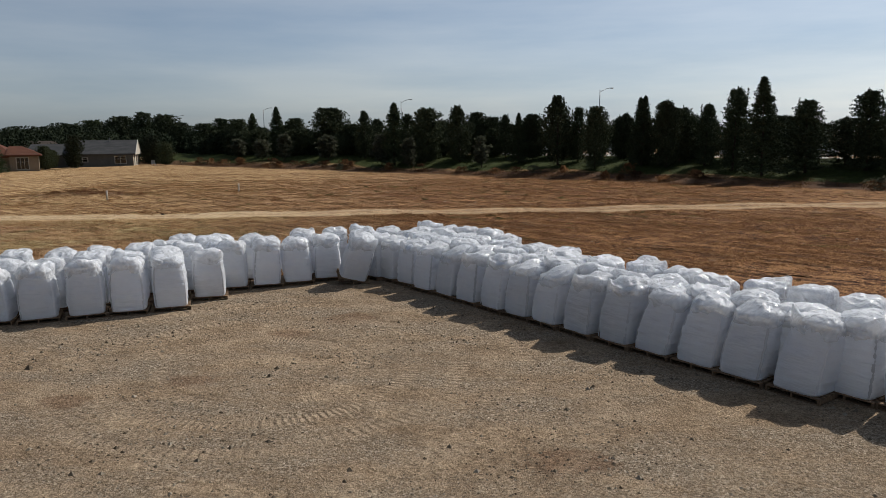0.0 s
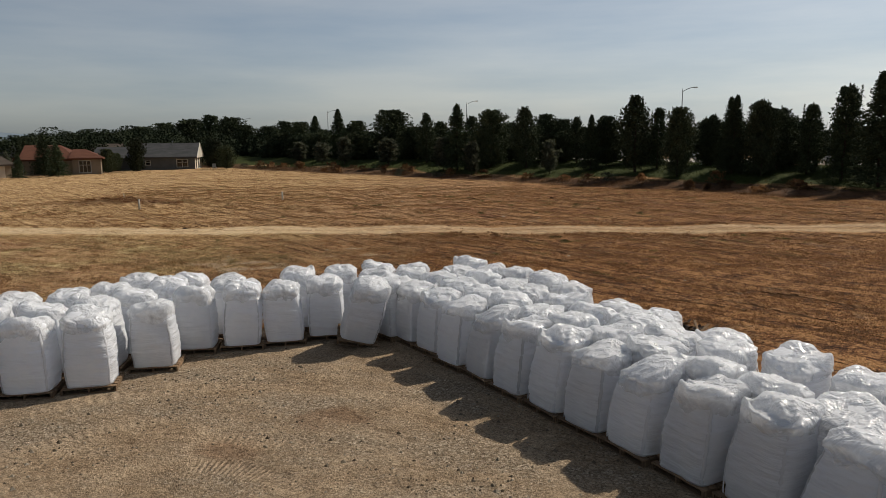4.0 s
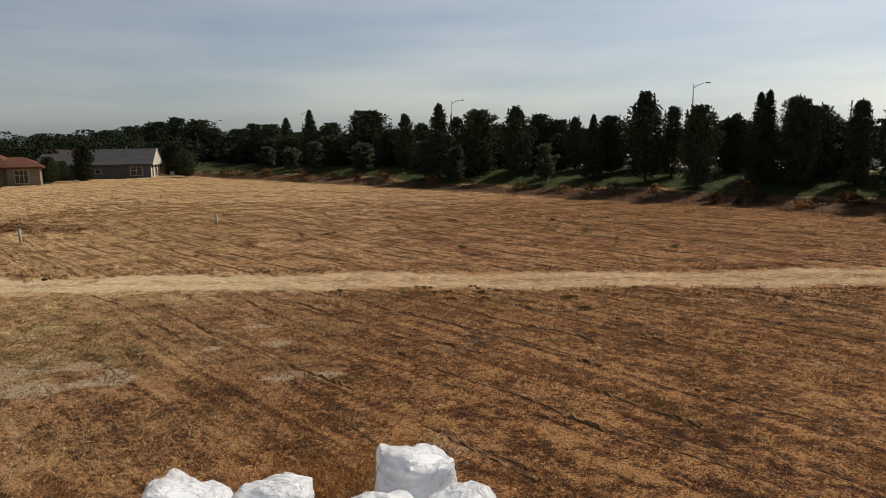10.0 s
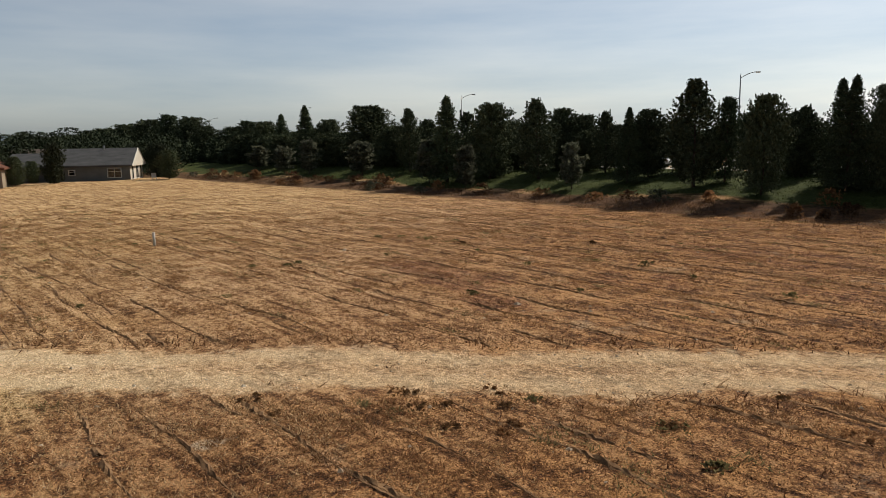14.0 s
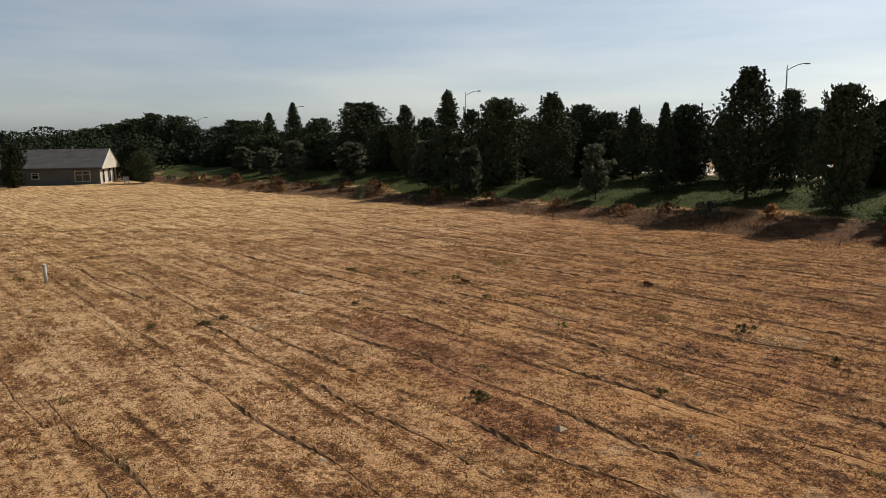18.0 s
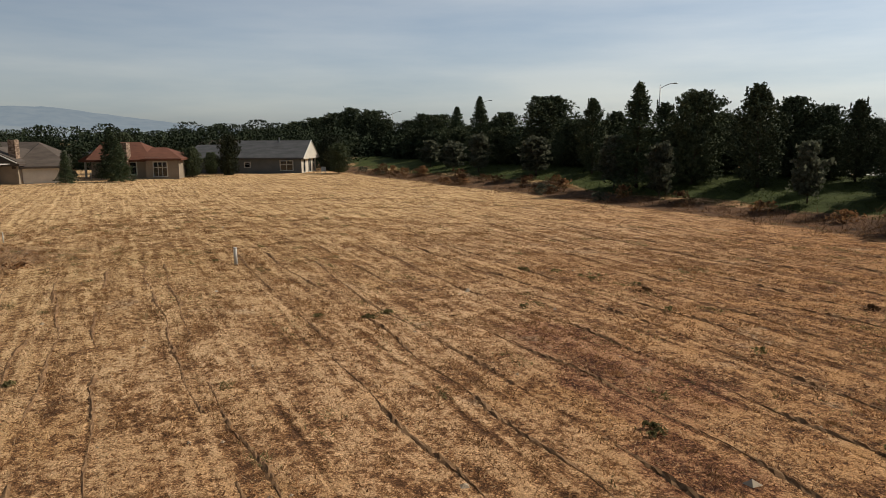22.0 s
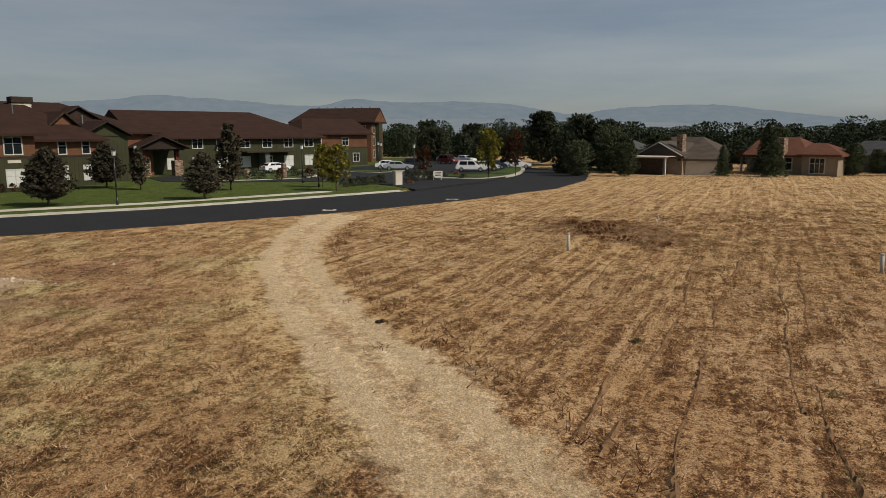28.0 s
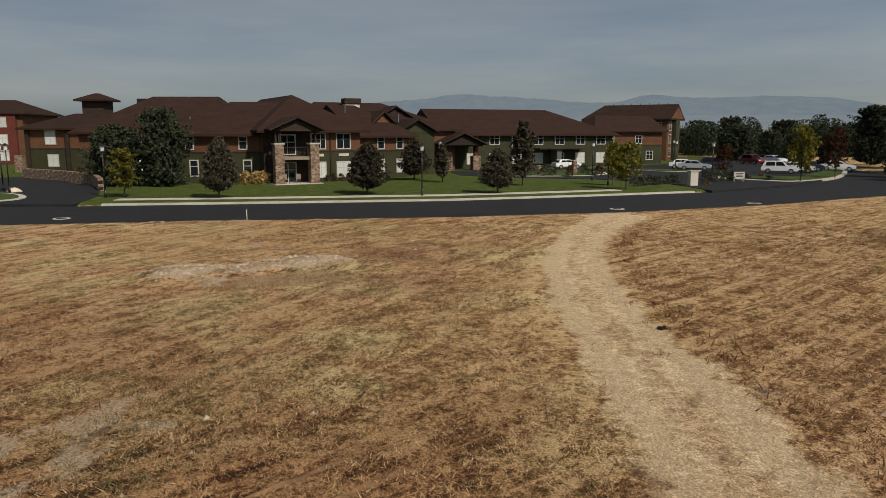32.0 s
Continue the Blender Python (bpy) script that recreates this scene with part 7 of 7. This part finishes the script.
for k in range(24):
    x, y = wrand.uniform(-9, 12), wrand.uniform(44.5, 47.0) + 0.0
    lump("weed_clump", "low dark weed clump on the verge of the track", x, y + x * 0.08, wrand.uniform(0.06, 0.12), wrand.uniform(0.7, 2.0), wrand.choice((M_THATCH, M_REDWEED, M_WEED)), 220 + k, 260, 0.06, "weed", group="weed clumps along the track")
for k in range(16):
    a = wrand.uniform(0, math.tau)
    r = wrand.uniform(0, 1)
    lump("weed_clump", "dark dry weed clump on the low hump", -37.0 + 5.0 * r * math.cos(a), 60.5 + 3.2 * r * math.sin(a), wrand.uniform(0.12, 0.3), wrand.uniform(0.8, 2.0), wrand.choice((M_STRAW, M_REDWEED)), 260 + k, 220, 0.09, "weed", group="weed clumps on the hump")
for k in range(60):
    s0, n0 = wrand.uniform(-20, 150), wrand.uniform(72.5, 78.5)
    lump("brush_clump", "reddish dry brush clump at the foot of the bank", BX * s0 + NX * n0, BY * s0 + NY * n0, wrand.uniform(0.6, 1.3), wrand.uniform(1.2, 3.0), wrand.choice((M_BRUSH, M_BRUSH, M_SAGE, M_REDWEED)), 300 + k, 420, 0.16, "brush", group="brush clumps at the bank")


def make_lantern():
    ob = thing("lamp_post", pose(0, 0, -60), "black lantern lamp post with a frosted globe", "lamp post", "lantern posts by the lawn")
    bm = bmesh.new()
    tube(bm, (0, 0, -0.1), (0, 0, 0.7), 0.11, 0.09, 10)
    tube(bm, (0, 0, 0.7), (0, 0, 3.9), 0.06, 0.05, 10)
    part("post", bm, M_BLACKMETAL, ob, smooth=True)
    part("crossbar", boxed(-0.45, 0.45, -0.03, 0.03, 3.72, 3.78), M_BLACKMETAL, ob)
    bm = bmesh.new()
    bmesh.ops.create_cone(bm, cap_ends=True, segments=8, radius1=0.14, radius2=0.20, depth=0.42, matrix=pose(0, 0, 4.14))
    part("lantern_glass", bm, M_LENS, ob, "pale frosted lantern glass")
    bm = bmesh.new()
    bmesh.ops.create_cone(bm, cap_ends=True, segments=8, radius1=0.30, radius2=0.04, depth=0.2, matrix=pose(0, 0, 4.45))
    part("lantern_cap", bm, M_BLACKMETAL, ob)
    return ob


lantern = make_lantern()
for x, y in ((-63.2, 31.2), (-57.1, 4.8), (-59.8, -6.9), (-79.3, 48.0), (-86.5, 46.6), (-79.5, 37.8), (-107, 58.8), (-88.5, 60.2), (-94.5, 27.2), (-118, 60), (-62, -9.5)):
    copy_thing(lantern, pose(x, y, float(land(x, y))))

# ---- cars ----
M_TYRE = mottled("tyre_rubber", (0.010, 0.010, 0.010), (0.022, 0.022, 0.022), 4, 30, 0.9, 0.2)
M_RIM = mottled("alloy_rim", (0.30, 0.30, 0.31), (0.45, 0.45, 0.46), 4, 30, 0.3, 0.5, 0.1, 0.002, 0.7)
M_LAMPGLASS = mottled("headlamp_glass", (0.5, 0.5, 0.52), (0.7, 0.7, 0.7), 4, 30, 0.1, 0.6)
M_TAIL = mottled("tail_lamp_red", (0.25, 0.01, 0.01), (0.4, 0.02, 0.02), 4, 30, 0.2, 0.6)


def paint(name, c):
    m, N, Lk, b = material(name, 0.28, 0, 0.5)
    k = noise_tex(N, Lk, coords(N, Lk), 3, 3)
    Lk.new(ramp(N, Lk, k, [(0.3, tuple(v * 0.9 for v in c)), (0.7, c)]), b.inputs["Base Color"])
    b.inputs["Coat Weight"].default_value = 0.6
    b.inputs["Coat Roughness"].default_value = 0.05
    return m


WHEEL = {}


def car(x, y, z, turn, paint_m, label, suv=False):
    ob = thing("car", pose(x, y, z, 0, 0, turn), label, "car", "parked cars")
    roof = 1.68 if suv else 1.45
    lower = [(-2.25, 0.35), (-2.3, 0.6), (-2.25, 0.92), (-1.2, 1.0), (1.0, 0.98), (1.7, 0.92), (2.2, 0.78), (2.3, 0.55), (2.25, 0.32)]
    tail = -2.15 if suv else -1.75
    upper = [(tail, 0.97), (tail + 0.35, roof - 0.06), (-0.7, roof), (0.3, roof - 0.04), (1.1, 0.96)]

    def extrude(profile, half, top_half):
        bm = bmesh.new()
        zs = [p[1] for p in profile]
        lo, hi = min(zs), max(zs)
        sides = []
        for sgn in (-1, 1):
            sides.append([bm.verts.new((px, sgn * (half + (top_half - half) * (pz - lo) / (hi - lo)), pz)) for px, pz in profile])
        bm.faces.new(sides[0])
        bm.faces.new(sides[1][::-1])
        for k in range(len(profile)):
            j = (k + 1) % len(profile)
            bm.faces.new((sides[0][j], sides[0][k], sides[1][k], sides[1][j]))
        bmesh.ops.recalc_face_normals(bm, faces=bm.faces[:])
        bmesh.ops.bevel(bm, geom=bm.edges[:], offset=0.05, segments=2, affect='EDGES')
        return bm

    part("body", extrude(lower, 0.90, 0.86), paint_m, ob, smooth=False)
    part("cabin", extrude(upper, 0.84, 0.64), paint_m, ob)
    def pane(name, pts, label):
        bm = bmesh.new()
        bm.faces.new([bm.verts.new(q) for q in pts])
        bmesh.ops.solidify(bm, geom=bm.faces[:], thickness=0.02)
        part(name, bm, M_GLASS, ob, label)

    for sgn in (-1, 1):
        yb, yt = sgn * 0.838, sgn * 0.71
        for x0, x1, x2, x3 in ((tail + 0.42, -0.55, -0.55, tail + 0.55), (-0.45, 0.75, 0.3, -0.45)):
            pane("side_window", ((x0, yb, 1.04), (x1, yb, 1.04), (x2, yt, roof - 0.13), (x3, yt, roof - 0.13)), "dark side glass")
    pane("windscreen", ((1.12, -0.72, 1.02), (1.12, 0.72, 1.02), (0.44, 0.6, roof - 0.06), (0.44, -0.6, roof - 0.06)), "dark windscreen")
    pane("rear_window", ((tail - 0.02, 0.7, 1.05), (tail - 0.02, -0.7, 1.05), (tail + 0.32, -0.6, roof - 0.12), (tail + 0.32, 0.6, roof - 0.12)), "dark rear glass")
    if not WHEEL:
        bm = bmesh.new()
        bmesh.ops.create_cone(bm, cap_ends=True, segments=18, radius1=0.33, radius2=0.33, depth=0.22, matrix=pose(0, 0, 0, 90))
        WHEEL["tyre"] = mesh_of("tyre", bm, M_TYRE)
        bm = bmesh.new()
        bmesh.ops.create_cone(bm, cap_ends=True, segments=14, radius1=0.22, radius2=0.22, depth=0.24, matrix=pose(0, 0, 0, 90))
        WHEEL["rim"] = mesh_of("rim", bm, M_RIM)
    for wx in (-1.4, 1.42):
        for wy in (-0.80, 0.80):
            w = share("wheel", WHEEL["tyre"], ob, pose(wx, wy, 0.33))
            share("rim", WHEEL["rim"], w)
    for wy in (-0.62, 0.62):
        part("headlight", boxed(2.20, 2.30, wy - 0.18, wy + 0.18, 0.62, 0.76), M_LAMPGLASS, ob)
        part("tail_light", boxed(-2.31, -2.22, wy - 0.16, wy + 0.16, 0.72, 0.9), M_TAIL, ob)
    return ob


P_WHITE, P_SILVER, P_BLACK, P_RED = paint("white_car_paint", (0.75, 0.75, 0.74)), paint("silver_car_paint", (0.36, 0.38, 0.40)), paint("black_car_paint", (0.012, 0.012, 0.014)), paint("red_car_paint", (0.20, 0.015, 0.015))
P_BLUE = paint("dark_blue_car_paint", (0.02, 0.03, 0.06))
car(-111.5, 62.2, 0.07, 75, P_SILVER, "silver saloon car parked beside a kerbed island")
car(-117.5, 66.2, 0.07, 75, P_BLACK, "black estate car parked in the car park", True)
car(-116.0, 61.5, 0.07, 75, P_WHITE, "white saloon car parked in the car park")
car(-104.6, 72.0, 0.07, 70, P_WHITE, "white sport utility car parked by the entrance", True)
car(-108.0, 75.2, 0.07, 70, P_WHITE, "white hatchback parked in a row")
car(-111.2, 77.5, 0.07, 70, P_BLUE, "dark blue saloon parked in a row")
car(-112.5, 82.0, 0.07, 70, P_WHITE, "white saloon parked at the row's end")
car(-135.5, 76.0, 0.07, 30, P_RED, "red sport utility car parked far off", True)
car(-139.0, 80.5, 0.07, 30, P_WHITE, "white car parked far off")
car(-112.5, 43.6, 0.07, 120, P_WHITE, "white saloon waiting near the building entrance")
car(-145, 78.0, 0.07, 30, P_SILVER, "silver car parked far off")
for s, n, t, pm, lab, suv in ((62.5, 99.0, 144.8, P_WHITE, "white car on the main road", False), (73.0, 99.0, 144.8, P_WHITE, "white van-like car on the main road", True), (52.5, 103.0, -35.2, P_WHITE, "white sport utility car on the main road", True),
                              (46.5, 99.0, 144.8, P_RED, "red car on the main road", False), (40.5, 103.0, -35.2, P_SILVER, "silver car on the main road", False), (31, 99.5, 144.8, P_WHITE, "white car on the main road", False), (22, 103, -35.2, P_WHITE, "white car on the main road", True), (84, 103, -35.2, P_SILVER, "silver car on the main road", False)):
    car(BX * s + NX * n, BY * s + NY * n, ROAD_Z + 0.035, t, pm, lab, suv)

# ---- signs, stones, posts, wall ----
sign = thing("entrance_sign", pose(-79.5, 56.6, 0.02, 0, 0, 112), "pale stone entrance pillar with a cap beside shrubs", "sign")
part("pillar", boxed(-0.45, 0.45, -0.3, 0.3, -0.1, 1.45, bevel=0.04), M_CREAM, sign)
part("cap", boxed(-0.52, 0.52, -0.37, 0.37, 1.45, 1.57, bevel=0.02), M_CONCRETE, sign)
board = thing("sign_board", pose(-86.8, 62.8, 0.02, 0, 0, 112), "white sign board on two posts with illegible dark lines", "sign")
part("panel", boxed(-0.68, 0.68, -0.04, 0.04, 0.35, 1.1), M_WHITE, board)
for x in (-0.6, 0.52):
    part("post", boxed(x, x + 0.08, 0.045, 0.12, -0.2, 1.05), M_WHITE, board)
for z, w in ((0.86, 0.5), (0.70, 0.4), (0.54, 0.45)):
    part("text_bar", boxed(-w, w, -0.048, -0.041, z, z + 0.08), M_TIMBER, board, "plain dark bar of writing")
for k, (x, y, t) in enumerate(((-97.6, 37.3, 2.0), (-98.4, 44.6, 1.8), (-95.8, 40.0, 1.2))):
    bm = boxed(-0.35, 0.35, -0.28, 0.28, -0.1, t, bevel=0.10)
    for v in bm.verts:
        v.co.x *= 1 - 0.12 * v.co.z
        v.co += Vector((0.05 * math.sin(v.co.z * 3 + k), 0, 0))
    st = tagged(new("standing_stone", mesh_of("standing_stone", bm, M_STONE)), "upright weathered stone in the planted island", "stone", "standing stones")
    st.matrix_basis = pose(x, y, 0.12, 0, 3, 30 * k)
# retaining wall of blocks by the driveway
wall_line = resample([(-63.5, -0.2), (-70.3, -5.8), (-75.0, -13.4), (-79.0, -21.6)], 22)
rwall = thing("retaining_wall", pose(0, 0, 0), "low curved retaining wall of tan concrete blocks", "wall", kind="structure")
blk = mesh_of("block", boxed(-0.56, 0.56, -0.25, 0.25, 0, 0.29, bevel=0.025), M_STONE)
for k, ((ax, ay), (bx2, by2)) in enumerate(zip(wall_line, wall_line[1:])):
    a = math.degrees(math.atan2(by2 - ay, bx2 - ax))
    for r in range(5):
        share("block", blk, rwall, pose((ax + bx2) / 2 + (0.25 if r % 2 else -0.25) * math.cos(radians(a)), (ay + by2) / 2 + (0.25 if r % 2 else -0.25) * math.sin(radians(a)), -0.25 + r * 0.30, 0, 0, a))
brand = random.Random(12)
for k, (x, y) in enumerate(((-58.5, -7.6), (-59.6, -8.6), (-60.4, -6.9))):
    bm = bmesh.new()
    bmesh.ops.create_icosphere(bm, subdivisions=2, radius=0.55 if k < 3 else 0.15)
    for v in bm.verts:
        v.co *= 1 + 0.35 * noise.noise(v.co * 2.2 + Vector((k * 5, 0, 0)))
        v.co.z *= 0.7 if k < 3 else 0.4
    rock = tagged(new("boulder", mesh_of("boulder", bm, M_PALESTONE)), "pale rounded boulder resting on the ground", "boulder", "boulders")
    rock.matrix_basis = pose(x, y, float(land(x, y)) + (0.10 if k < 3 else 0.0), 0, 0, k * 50)


def marker(x, y, tall, thick, label, tilt=0.0):
    ob = thing("marker_post", pose(x, y, float(land(x, y)), tilt, tilt * 0.5, 0), label, "post", "marker posts in the field")
    bm = bmesh.new()
    tube(bm, (0, 0, -0.1), (0, 0, tall), thick, thick, 14)
    part("pipe", bm, M_WHITE, ob, smooth=True)
    bm = bmesh.new()
    tube(bm, (0, 0, tall), (0, 0, tall + 0.05), thick * 1.15, thick * 1.05, 14)
    part("cap", bm, M_WHITE, ob, smooth=True)


marker(-33.0, 56.7, 0.78, 0.075, "white plastic pipe marker standing in the stubble")
marker(-25.2, 66.5, 0.72, 0.075, "white plastic pipe marker leaning slightly in the stubble", 4)
marker(-41.0, 66.0, 0.5, 0.03, "thin grey stake in the weeds on the hump")
marker(-44.6, 23.6, 0.7, 0.035, "thin pale marker stake at the road's edge")
marker(-89.4, 107.6, 0.8, 0.09, "white post at the field edge before a bungalow")

# broken wood beside the bags
heap = thing("debris_pile", pose(4.9, 26.6, 0.0), "small heap of broken boards and dark scrap by the bags", "debris")
for k in range(16):
    bm = boxed(-0.24, 0.24, -0.04, 0.04, 0, 0.018)
    bit = part("broken_board", bm, M_PALLET if k % 2 else M_TIMBER, heap)
    bit.matrix_basis = pose(brand.uniform(-0.4, 0.4), brand.uniform(-0.4, 0.4), 0.05 + 0.012 * k, brand.uniform(-35, 35), brand.uniform(-35, 35), brand.uniform(0, 180))

# ---- tidy ----
for src in (*T_CON, *T_PINE, *T_BROAD, *T_TALL, *T_SMALL, *T_PEAR, *T_COLUMN, *T_GOLD, *T_BIG, *T_RUST, *T_SPRUCE, lantern):
    for o in (*src.children_recursive, src):
        bpy.data.objects.remove(o)
